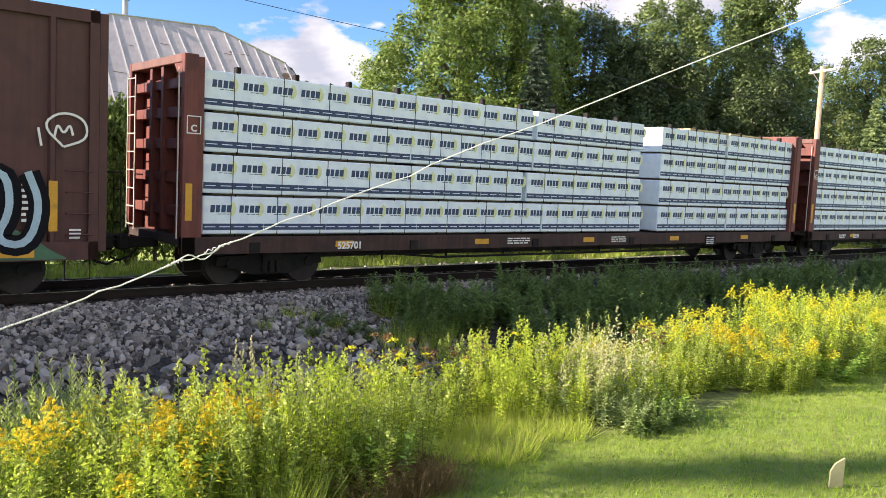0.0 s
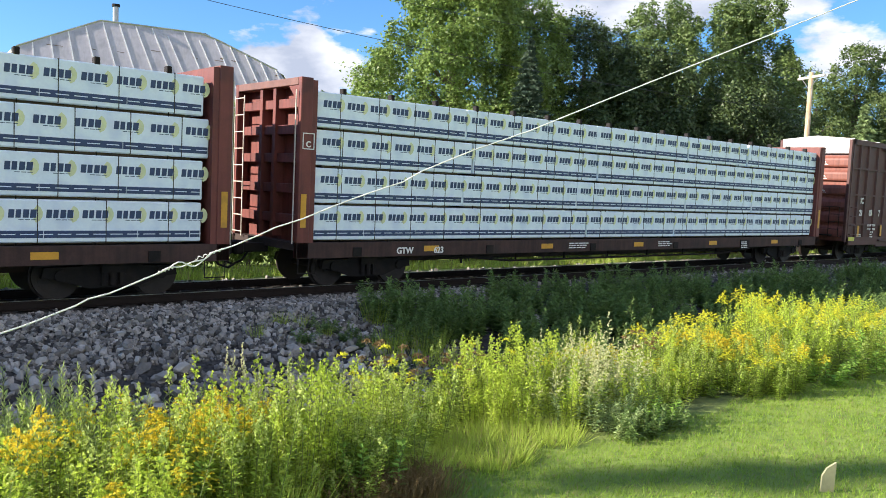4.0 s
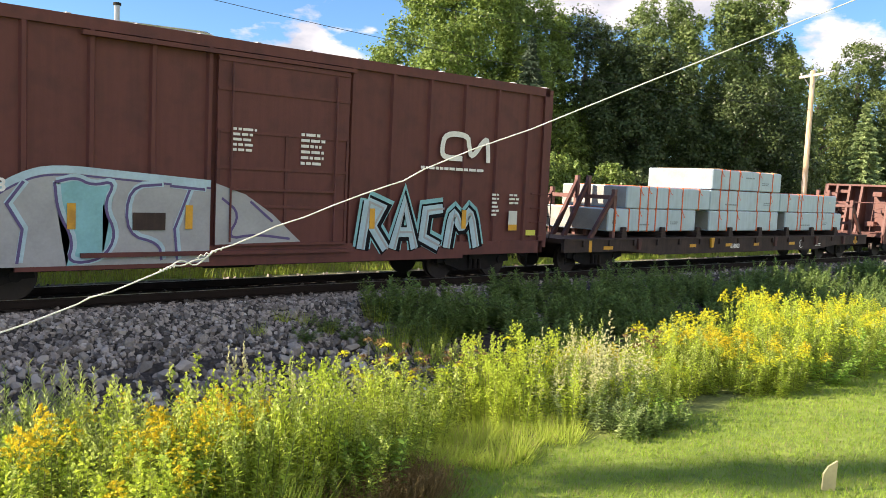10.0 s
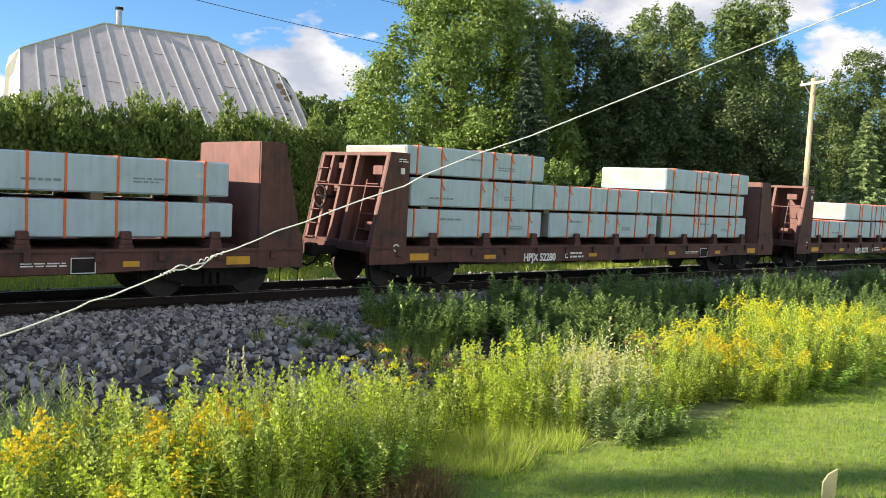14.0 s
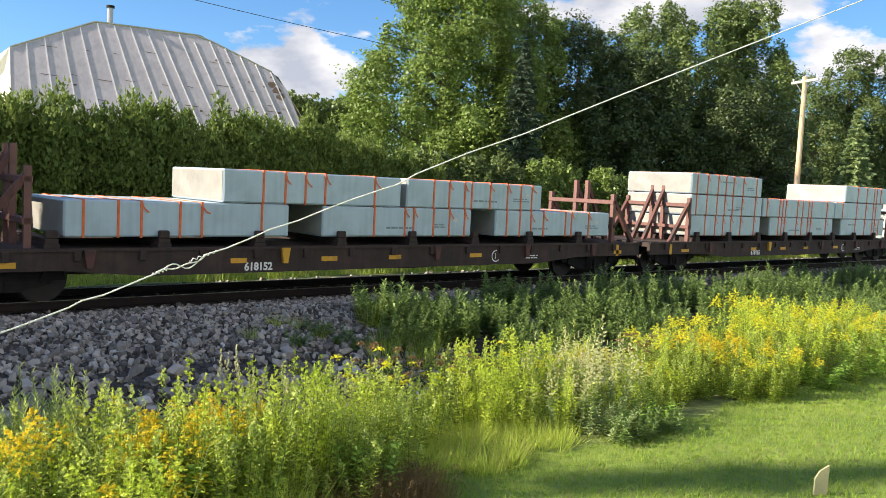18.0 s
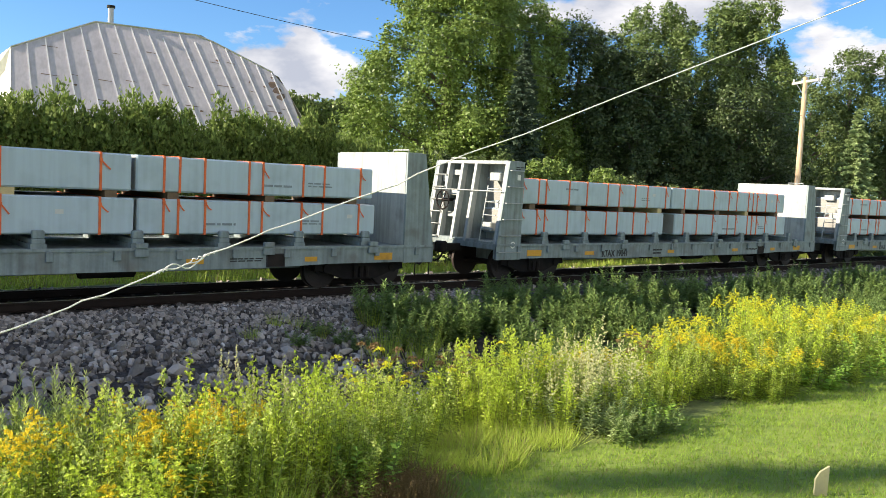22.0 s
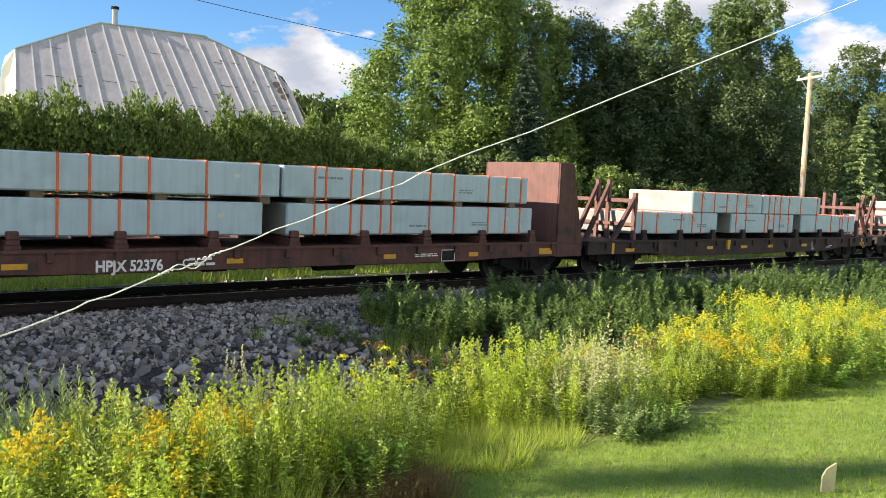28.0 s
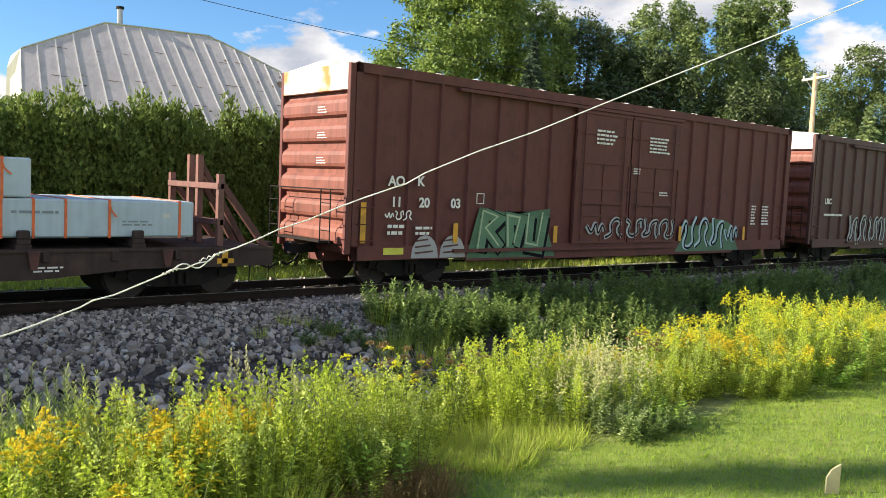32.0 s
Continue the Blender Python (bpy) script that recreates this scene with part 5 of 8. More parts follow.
def stake_flat(x0, L, marks, label, seed, yellow_end=0.1):
    """A flat car with raked stake frames at its ends, as used for long wrapped bundles."""
    car = thing("stake_flat_car", label, "flat car", "cars of the train")
    flat_deck(car, L, M["flat_black"], [2.7 + i * (L - 5.4) / 7 for i in range(8)], [(1.7, 0.42), (6.0, 0.35), (8.1, 0.4), (9.9, 0.35), (12.4, 0.4), (L - 1.2, 0.35)], sill=0.54)
    for e, rz in ((0.38, 0), (L + 0.9, 180)):
        f = child("stake_frame", shared("stake_frame", lambda q: box(q, 1.88, 2.04, -1.28, 1.28, 2.12, 2.24, bevel=0.01), M["flat_red"]), car, e, rz=rz, label="rust-red raked stake frame")
        child("cross_rail", shared("stake_rail", lambda q: box(q, 1.88, 2.04, -1.28, 1.28, 1.42, 1.52), M["flat_red"]), f)
        for y in (-1.28, -0.28, 0.16, 1.16):
            top = 2.42 if abs(y) > 1.0 else 2.80
            child("stake", shared("stake:%.1f" % top, lambda q: box(q, 1.90, 2.02, 0, 0.12, 1.0, top), M["flat_red"]), f, 0, y)
            child("strut", shared("strut:%.1f" % top, lambda q: prism(q, [(0.90, 1.0), (1.06, 1.0), (1.92, top - 0.30), (1.92, top - 0.10)], "y", 0.01, 0.11), M["flat_brown"]), f, 0, y)
    stripe(car, 1.05, 0.62, 0.98, y=-1.462, w=0.12)
    stripe(car, L - 1.1, 0.62, 0.98, y=-1.462, w=0.12)
    def ratchet(b):
        prism(b, [(-0.10, 0.98), (0.10, 0.98), (0.05, 0.66), (-0.05, 0.66)], "y", -1.54, -1.46)
    me = shared("ratchet", ratchet, M["yellow"])
    grey = shared("ratchet_grey", ratchet, M["flat_brown"])
    for i, x in enumerate((3.3, 7.2, 11.3, 14.4, L - 2.2)):
        child("ratchet", me if i == 1 else grey, car, x)
    for text, x, size, z in marks:
        lettering(car, text, x, -1.465, z, size, M["mark"], 0.95)
    bars(car, 14.4, -1.463, 0.60, 0.5, 0.12, 2, M["mark"], seed)
    bm = bmesh.new()
    n = 18
    ribbon(bm, [(13.3 + 0.14 * math.cos(2 * math.pi * k / n), 0.70 + 0.14 * math.sin(2 * math.pi * k / n)) for k in range(4, n - 1)], 0.025, -1.464)
    box(bm, 13.27, 13.29, -1.466, -1.462, 0.63, 0.77)
    part("emblem", bm, M["mark"], car)
    on_train(car, x0)
    return car


def fill(name, car, y, pts, material, label=""):
    """One flat area of spray paint with straight edges."""
    bm = bmesh.new()
    f = bm.faces.new([bm.verts.new((a, y, b)) for a, b in pts])
    bmesh.ops.triangulate(bm, faces=[f])
    o = part(name, bm, material, car, label)
    o["kind"] = "stuff"
    return o


def oval(cx, cz, rx, rz, n=20):
    return [(cx + rx * math.cos(2 * math.pi * k / n), cz + rz * math.sin(2 * math.pi * k / n)) for k in range(n + 1)]


# ---- the cars in their order, each at its place at the start ----
def even(a, b, n):
    return [a + (b - a) * i / (n - 1) for i in range(n)]


def build_train():
    # the boxcar that is leaving
    c = boxcar(-11.0, 15.53, M["brown_dark"], (6.2, 9.3), even(0.75, 14.78, 14), "dark brown steel boxcar with white and green spray paint", M["white"])
    painted("spray_outline", c, -1.542, [[(14.95, 2.6), (14.6, 2.95), (14.9, 3.2), (15.3, 3.1), (15.35, 2.75), (14.95, 2.6)], [(14.55, 2.9), (14.6, 2.6)], [(14.8, 2.75), (14.85, 3.0), (14.95, 2.8), (15.05, 3.0), (15.1, 2.8)]],
            [(M["mark"], 0.04, 0, 0)], "thin white spray outline")
    blob("spray_patch", c, -1.540, 11.0, 15.0, 0.68, 1.35, M["g_green"], 3.0, label="green spray paint along the foot")
    painted("spray_letters", c, -1.546, glyphs(12.2, 0.9, 2.5, 1.4, (1, 3)), [(M["g_black"], 0.34, 0.02, -0.02), (M["g_pale"], 0.12, 0, 0)], "white and black spray letters")
    stripe(c, 14.72, 1.16, 2.02)
    stripe(c, 13.6, 0.72, 0.90, w=0.9)
    bars(c, 14.3, -1.537, 1.3, 0.3, 0.7, 7, M["mark"], 4)
    bars(c, 15.05, -1.537, 1.02, 0.2, 0.2, 3, M["mark"], 5)

    centerbeam(6.05, [("525701", 3.45, 0.21)], 1, gap=(14.0, 14.85), dunnage=True)
    centerbeam(30.1, [("UCRY", 2.47, 0.21), ("28590", 3.64, 0.21)], 2)
    centerbeam(54.6, [("GTW", 2.6, 0.2), ("623", 3.7, 0.2)], 3)

    # dark boxcar with a grid of side rails
    c = boxcar(79.93, 15.45, M["brown_dark"], (5.97, 9.62), [0.75, 1.5, 2.4, 3.3, 4.25, 5.2, 10.4, 11.1, 11.78, 12.41, 13.08, 13.81, 14.6],
               "dark brown steel boxcar with white stencilled marks", M["white"], rails=(1.51, 2.72, 3.79))
    lettering(c, "IC", 0.96, -1.545, 2.38, 0.32, M["mark"])
    for t, x in (("21", 0.92), ("03", 1.85), ("7", 2.76)):
        lettering(c, t, x, -1.545, 1.88, 0.34, M["mark"], 0.9)
    lettering(c, "LD LMT  213700", 1.8, -1.545, 1.44, 0.11, M["mark"])
    lettering(c, "LT WT     72300", 1.8, -1.545, 1.28, 0.11, M["mark"])
    for k, t in enumerate(("CLOSE AND LOCK", "DOOR BEFORE", "MOVING CAR")):
        lettering(c, t, 7.95 + 0.12 * k, -1.648, 3.86 - 0.17 * k, 0.15, M["mark"])
    bm = bmesh.new()
    for q in ((3.70, 3.98, 2.12, 2.145), (3.70, 3.98, 1.82, 1.845), (3.70, 3.725, 1.845, 2.12), (3.955, 3.98, 1.845, 2.12)):
        box(bm, q[0], q[1], -1.545, -1.537, q[2], q[3])
    part("stencil_frame", bm, M["mark"], c)
    lettering(c, "F", 3.80, -1.545, 1.90, 0.2, M["mark"])
    for x, z0, z1 in ((0.88, 1.0, 1.46), (3.08, 1.02, 1.48), (6.1, 1.35, 1.83), (9.2, 1.32, 1.79), (12.3, 1.05, 1.52), (14.4, 1.0, 1.47)):
        stripe(c, x, z0, z1, y=-1.537 if not 5.9 < x < 9.7 else -1.61, w=0.16)
    for x, w in ((0.12, 0.55), (14.9, 0.4)):
        boxpart("end_mark", c, M["yellow_green"], x, x + w, -1.545, -1.537, 0.84, 0.99)
    painted("spray_tag", c, -1.541, glyphs(12.25, 2.05, 0.75, 0.42, (4, 1, 2)) + glyphs(12.25, 1.7, 0.75, 0.35, (1, 3, 5)), [(M["mark"], 0.05, 0, 0)], "small white spray tag")
    bars(c, 13.15, -1.537, 1.6, 0.22, 0.75, 8, M["mark"], 7)
    bars(c, 13.95, -1.537, 1.7, 0.45, 0.55, 6, M["mark"], 8)
    bars(c, 0.85, -1.537, 1.0, 0.5, 0.12, 2, M["mark"], 9)
    bars(c, 2.1, -1.537, 0.95, 0.3, 0.3, 3, M["mark"], 10)
    bars(c, 6.2, -1.605, 2.85, 0.35, 0.35, 4, M["mark"], 11)
    for x, z, w, h in ((5.2, 2.62, 0.3, 0.2), (6.25, 2.42, 0.28, 0.12), (7.5, 1.75, 0.2, 0.2)):
        boxpart("paper_tag", c, M["white"], x, x + w, -1.66 if x > 5.9 else -1.545, -1.655 if x > 5.9 else -1.537, z, z + h)
    boxpart("orange_tag", c, M["orange_sticker"], 8.0, 8.16, -1.66, -1.655, 2.05, 2.17)
    bars(c, 6.6, -1.64, 1.48, 0.6, 0.05, 1, M["mark"], 12)
    lettering(c, "70K", 5.22, -1.545, 0.88, 0.13, M["mark"])

    # boxcar with the large teal paint work
    r = even(0.76, 14.8, 14)
    c = boxcar(97.7, 15.55, M["brown"], (6.3, 9.34), r, "brown steel boxcar with large teal and mint graffiti", M["white"])
    blob("spray_cloud", c, -1.540, 0.05, 0.82, 0.68, 2.25, M["g_mint"], 1.0, label="mint spray cloud")
    blob("spray_rim", c, -1.538, 2.5, 6.25, 0.68, 2.52, M["g_pink"], 2.0, label="pink rim of the spray cloud")
    blob("spray_cloud", c, -1.540, 2.5, 6.25, 0.68, 2.42, M["g_mint"], 2.0, label="mint spray cloud")
    blob("spray_rim", c, -1.538, 9.3, 15.5, 0.68, 2.55, M["g_pink"], 6.0, label="pink rim of the spray cloud")
    blob("spray_cloud", c, -1.5405, 9.35, 15.5, 0.68, 2.48, M["g_mint"], 6.0, label="mint spray cloud")
    bm = bmesh.new()
    box(bm, 6.4, 9.25, -1.612, -1.602, 1.03, 1.72)
    part("spray_on_door", bm, M["g_mint"], c, "mint spray paint on the door")
    fill("spray_backing", c, -1.543, [(2.56, 0.66), (2.92, 1.1), (2.95, 1.5), (3.35, 1.3), (3.8, 1.2), (4.3, 1.25), (4.6, 1.62), (5.0, 1.75), (5.6, 1.85), (6.2, 1.9), (6.27, 1.3), (6.24, 0.66)], M["g_black"], "angular black graffiti backing")
    sharp = [(M["g_black"], 0.46, 0.05, -0.02), (M["g_teal"], 0.29, 0, 0), (M["g_pale"], 0.03, -0.10, 0.09)]
    painted("graffiti", c, -1.547, [[(3.02, 2.12), (3.06, 1.45)], [(3.1, 1.9), (3.36, 1.45), (3.42, 0.95), (3.15, 0.78)], [(3.36, 1.72), (3.82, 1.42), (4.22, 0.95)], [(3.84, 2.26), (3.82, 1.6)],
                                    [(3.9, 2.22), (4.38, 1.55)], [(3.2, 0.74), (3.55, 0.8), (3.72, 1.12)]], sharp, "angular teal graffiti letter outlined in black")
    painted("graffiti", c, -1.547, [[(4.86, 1.84), (5.62, 2.06), (5.74, 1.8), (5.22, 1.42), (5.02, 1.6)], [(5.86, 2.28), (5.95, 1.82), (6.14, 1.98)], [(5.96, 1.8), (6.06, 1.2), (5.9, 0.8), (6.14, 0.74)],
                                    [(4.2, 0.76), (4.75, 0.98), (5.4, 0.78)], [(5.36, 1.16), (5.82, 1.08)]], sharp, "angular teal graffiti letters outlined in black")
    boxpart("rusty_plate", c, M["flat_black"], 4.38, 5.06, -1.575, -1.562, 1.08, 1.48)
    painted("graffiti", c, -1.545, [[(0.2, 0.95), (0.24, 1.75), (0.55, 1.95), (0.66, 1.5), (0.4, 1.2), (0.66, 0.82)]], [(M["g_black"], 0.44, 0.03, -0.03), (M["g_teal"], 0.28, 0, 0)], "teal graffiti letter outlined in black")
    rounded_ = [(M["g_black"], 0.56, 0.06, -0.04), (M["g_teal"], 0.44, 0, 0), (M["g_pale"], 0.05, -0.13, 0.11)]
    painted("graffiti", c, -1.545, [[(9.78, 0.88), (9.76, 1.4), (9.82, 1.75), (10.06, 1.95), (10.36, 1.84), (10.58, 1.3), (10.72, 0.9)]], rounded_, "rounded teal graffiti letter outlined in black")
    fill("graffiti_eye", c, -1.544, oval(11.44, 1.36, 0.34, 0.48)[:-1], M["g_mint"])
    painted("graffiti", c, -1.546, [oval(11.44, 1.36, 0.50, 0.60)], rounded_, "round teal graffiti letter with a mint eye")
    painted("graffiti", c, -1.548, [[(12.28, 1.96), (12.5, 1.62), (12.4, 1.2), (12.5, 0.86)], [(12.42, 1.86), (12.78, 1.34), (13.06, 1.62), (13.28, 1.2), (13.34, 0.86)]], rounded_, "teal graffiti letter outlined in black")
    painted("graffiti", c, -1.560, [[(12.66, 1.12), (13.02, 1.2), (13.24, 0.84)], [(12.8, 0.8), (12.84, 1.15)]], [(M["g_black"], 0.30, 0, 0), (M["g_blue"], 0.22, 0, 0)], "dark blue graffiti shape")
    painted("graffiti", c, -1.548, [[(13.84, 1.0), (13.82, 1.6), (14.1, 1.92), (14.42, 1.72), (14.56, 1.2), (14.95, 0.86)], [(14.96, 1.7), (14.9, 1.3), (15.0, 0.9)]], rounded_, "teal graffiti letters outlined in black")
    boxpart("stencil_panel", c, M["brown_dark"], 13.86, 14.56, -1.572, -1.569, 0.80, 1.30)
    painted("graffiti", c, -1.617, [[(6.6, 1.7), (6.9, 1.62), (6.75, 1.2), (7.1, 1.1)], [(7.5, 1.1), (7.55, 1.45), (7.9, 1.6), (8.1, 1.3), (7.8, 1.15)], [(8.4, 1.1), (8.7, 1.6)]],
            [(M["g_black"], 0.24, 0, 0), (M["g_teal"], 0.12, 0, 0)], "small teal graffiti on the door")
    for a, b in ((0.82, 1.78), (1.95, 2.5)):
        boxpart("clean_panel", c, M["brown_dark"], a, b, -1.556, -1.553, 0.95, 2.32)
    fill("graffiti_foot", c, -1.5575, [(1.75, 0.70), (1.8, 1.0), (2.2, 0.92), (2.5, 1.02), (2.75, 0.70)], M["g_blue"], "blue foot of the graffiti")
    lettering(c, "CNA", 0.88, -1.562, 2.50, 0.33, M["mark"])
    lettering(c, "406", 0.95, -1.562, 1.95, 0.33, M["mark"])
    lettering(c, "232", 2.03, -1.562, 1.96, 0.33, M["mark"])
    bars(c, 0.86, -1.557, 1.5, 0.85, 0.28, 2, M["mark"], 20)
    bars(c, 2.0, -1.557, 1.15, 0.45, 0.7, 8, M["mark"], 21)
    boxpart("inspection_plate", c, M["yellow_green"], 1.05, 1.5, -1.562, -1.557, 1.10, 1.26)
    painted("spray_tag", c, -1.541, glyphs(14.0, 2.72, 1.2, 0.75, (0, 3, 1, 2)), [(M["g_grey"], 0.035, 0, 0)], "thin silver spray tag")
    painted("spray_tag", c, -1.541, glyphs(0.18, 2.95, 0.5, 0.3, (4, 1, 2)), [(M["mark"], 0.04, 0, 0)], "small white spray tag")
    for x in (0.03, 3.3, 6.0, 9.6, 12.4, 15.3):
        stripe(c, x, 1.05, 1.85 if x in (0.03, 15.3) else 1.5, y=-1.565, w=0.13)
    boxpart("inspection_plate", c, M["yellow_green"], 13.9, 14.4, -1.58, -1.573, 1.14, 1.26)
    bars(c, 4.45, -1.537, 2.25, 0.22, 0.25, 3, M["mark"], 22)
    bars(c, 7.0, -1.606, 2.3, 1.6, 0.3, 4, M["mark"], 23)

    # boxcar with the silver paint work and the large white emblem
    c = boxcar(115.55, 15.5, M["brown_faded"], (6.26, 9.3), r, "brown steel boxcar with silver graffiti and a white emblem", M["white"])
    body = [(1.3, 0.66), (1.3, 1.5), (1.75, 1.9), (2.3, 1.82), (2.85, 2.22), (3.4, 2.38), (4.6, 2.3), (6.2, 2.2), (6.2, 0.66)]
    fill("graffiti_fill", c, -1.539, body, M["g_grey"], "silver graffiti fill")
    fill("graffiti_fill", c, -1.603, [(6.28, 1.0), (6.28, 2.18), (6.9, 1.98), (7.5, 1.6), (8.15, 1.04)], M["g_grey"], "silver graffiti fill on the door")
    painted("graffiti_edge", c, -1.541, [body[1:-1]], [(M["g_pale"], 0.13, 0, -0.03), (M["g_violet"], 0.035, 0, -0.12)], "pale rim of the graffiti")
    fill("graffiti_fill", c, -1.543, [(3.4, 2.1), (3.75, 2.2), (4.0, 2.06), (4.42, 2.16), (4.2, 1.7), (4.45, 1.2), (4.2, 0.75), (3.6, 0.66), (3.72, 1.1), (3.45, 1.6)], M["g_teal_pale"], "turquoise letter in the graffiti")
    painted("graffiti", c, -1.546, [[(1.9, 1.7), (2.3, 1.6), (2.48, 1.15), (2.25, 0.82), (1.95, 0.95), (2.1, 1.15)], [(2.92, 2.1), (2.66, 1.72), (2.9, 1.3), (2.82, 0.72)],
                                    [(3.4, 2.1), (3.75, 2.2), (4.0, 2.06), (4.42, 2.16), (4.2, 1.7), (4.45, 1.2), (4.2, 0.75), (3.6, 0.7), (3.72, 1.1), (3.45, 1.6), (3.4, 2.1)],
                                    [(5.25, 2.12), (4.64, 2.06), (4.6, 1.2), (5.22, 1.04), (5.26, 0.72)], [(5.4, 2.1), (6.08, 2.05)], [(5.78, 2.04), (5.5, 1.3), (5.56, 0.72)]],
            [(M["g_pale"], 0.12, 0.03, 0.02), (M["g_violet"], 0.05, 0, 0)], "graffiti letters outlined in violet and pale blue")
    boxpart("rusty_plate", c, M["flat_black"], 4.72, 5.32, -1.565, -1.552, 1.28, 1.60)
    painted("graffiti", c, -1.610, [[(6.4, 1.9), (6.8, 1.6), (6.5, 1.1), (7.1, 1.2), (7.9, 1.1)], [(7.0, 1.85), (7.5, 1.45)]], [(M["g_violet"], 0.05, 0, 0)], "violet graffiti outline on the door")
    painted("graffiti", c, -1.546, [[(9.7, 0.85), (9.78, 1.4), (9.86, 1.92)], [(9.82, 1.9), (10.22, 1.76), (9.98, 1.36), (10.38, 0.84)], [(10.56, 0.84), (10.86, 1.9), (11.2, 0.84)], [(10.7, 1.22), (11.08, 1.22)],
                                    [(12.0, 1.78), (11.5, 1.72), (11.42, 1.1), (11.92, 0.88)], [(12.16, 0.84), (12.32, 1.82), (12.62, 1.2), (12.86, 1.86), (13.12, 0.84)]],
            [(M["g_teal_pale"], 0.46, 0.02, 0.03), (M["g_black"], 0.36, 0.03, -0.02), (M["g_pale"], 0.22, 0, 0), (M["g_grey"], 0.05, 0.05, 0)], "pale blue graffiti letters outlined in black")
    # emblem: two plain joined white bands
    painted("emblem", c, -1.541, [[(12.55, 2.98), (11.95, 2.98), (11.9, 3.2), (12.0, 3.55), (12.7, 3.55), (12.75, 3.3), (12.85, 2.98), (13.3, 3.55), (13.38, 3.3), (13.4, 2.92)]], [(M["mark"], 0.13, 0, 0)], "white emblem of joined bands")
    lettering(c, "40", 0.86, -1.545, 1.90, 0.30, M["mark"])
    lettering(c, "57", 1.74, -1.545, 1.92, 0.30, M["mark"])
    lettering(c, "8", 2.5, -1.545, 1.93, 0.30, M["mark"])
    painted("emblem", c, -1.541, [[(1.08, 2.33), (0.86, 2.33), (0.86, 2.52), (1.08, 2.52)], [(1.2, 2.31), (1.2, 2.54), (1.4, 2.31), (1.4, 2.54)]], [(M["mark"], 0.05, 0, 0)], "small white painted mark")
    bars(c, 11.3, -1.537, 2.66, 2.2, 0.13, 1, M["mark"], 30)
    bars(c, 6.6, -1.606, 2.8, 0.5, 0.5, 5, M["mark"], 31)
    bars(c, 8.1, -1.606, 2.6, 0.6, 0.7, 6, M["mark"], 32)
    bars(c, 13.6, -1.537, 1.6, 0.25, 0.6, 6, M["mark"], 33)
    bars(c, 14.2, -1.537, 1.9, 0.35, 0.3, 3, M["mark"], 34)
    boxpart("paper_tag", c, M["white"], 14.2, 14.5, -1.545, -1.537, 1.35, 1.75)
    boxpart("paper_tag", c, M["yellow"], 14.2, 14.5, -1.551, -1.546, 1.25, 1.4)
    boxpart("inspection_plate", c, M["yellow_green"], 14.85, 15.2, -1.545, -1.537, 1.12, 1.26)
    boxpart("inspection_plate", c, M["yellow_green"], 0.1, 0.6, -1.545, -1.537, 1.02, 1.15)
    boxpart("reflector", c, M["yellow"], 0.75, 1.2, -1.545, -1.537, 1.05, 1.22)
    for x in (3.6, 5.7, 9.9, 12.6):
        stripe(c, x, 1.3, 1.75, y=-1.56, w=0.14)

    # first stake flat
    stake_flat(132.0, 18.9, [("618063", 8.4, 0.2, 0.62)], "grimy dark flat car with raked stake frames", 40)
    A, B, C2 = 1.19, 1.875, 2.57
    load(132.0, [(134.05, 138.5, A), (139.27, 143.75, A), (144.3, 148.8, A), (134.86, 139.24, B), (139.29, 143.84, B), (143.88, 148.3, B), (139.31, 143.8, C2)], 41)

    # red-brown bulkhead flats
    H = "rusty brown bulkhead flat car with white lettering"
    bulkhead_flat(152.6, 17.6, M["flat_brown"], M["flat_red"], [("HPJX 52265", 4.67, 0.29, 0.59), ("C", 6.42, 0.2, 0.65)], False, H, 50)
    load(152.4, [(153.6, 158.52, 1.2), (158.57, 163.63, 1.2), (163.68, 168.7, 1.2), (153.6, 158.5, 2.0), (158.55, 163.6, 2.0), (163.65, 168.6, 2.0)], 51, tails=False)
    bulkhead_flat(171.9, 17.6, M["flat_brown"], M["flat_red"], [("HPJX 52280", 4.9, 0.28, 0.6), ("C", 6.5, 0.2, 0.65)], False, H, 52)
    load(171.7, [(172.98, 177.6, 1.2), (177.92, 182.76, 1.2), (183.02, 187.9, 1.2), (173.1, 177.2, 1.94), (177.25, 182.4, 1.94), (182.45, 187.7, 1.94), (172.95, 177.6, 2.68), (183.07, 187.9, 2.68)], 53)
    bulkhead_flat(191.3, 18.3, M["flat_brown"], M["flat_red"], [("HPJX 52372", 4.9, 0.28, 0.6), ("C", 6.5, 0.2, 0.65)], False, H, 54)
    load(191.1, [(192.68, 197.87, 1.19), (198.08, 203.2, 1.19), (203.42, 208.3, 1.19), (195.46, 200.57, 1.92), (200.62, 205.56, 1.92)], 55)

    G = "grimy dark flat car with raked stake frames"
    def low_rows(q):
        return [(q + 2.92, q + 7.38, A), (q + 8.2, q + 12.55, A), (q + 13.4, q + 18.02, A), (q + 5.88, q + 10.3, B), (q + 10.5, q + 15.1, B)]
    stake_flat(209.9, 19.3, [("CN 618152"[3:], 6.3, 0.22, 0.53)], G, 60)
    load(209.9, low_rows(209.9), 61)
    stake_flat(229.75, 19.15, [("618165", 6.0, 0.22, 0.53)], G, 62)
    load(230.0, [(232.2, 236.6, A), (237.3, 242.35, A), (243.1, 247.3, A), (232.1, 236.6, B), (236.7, 242.4, B), (242.45, 246.95, B), (232.05, 236.5, C2), (243.3, 247.5, C2)], 63)

    K = "grey-green bulkhead flat car with dark lettering"
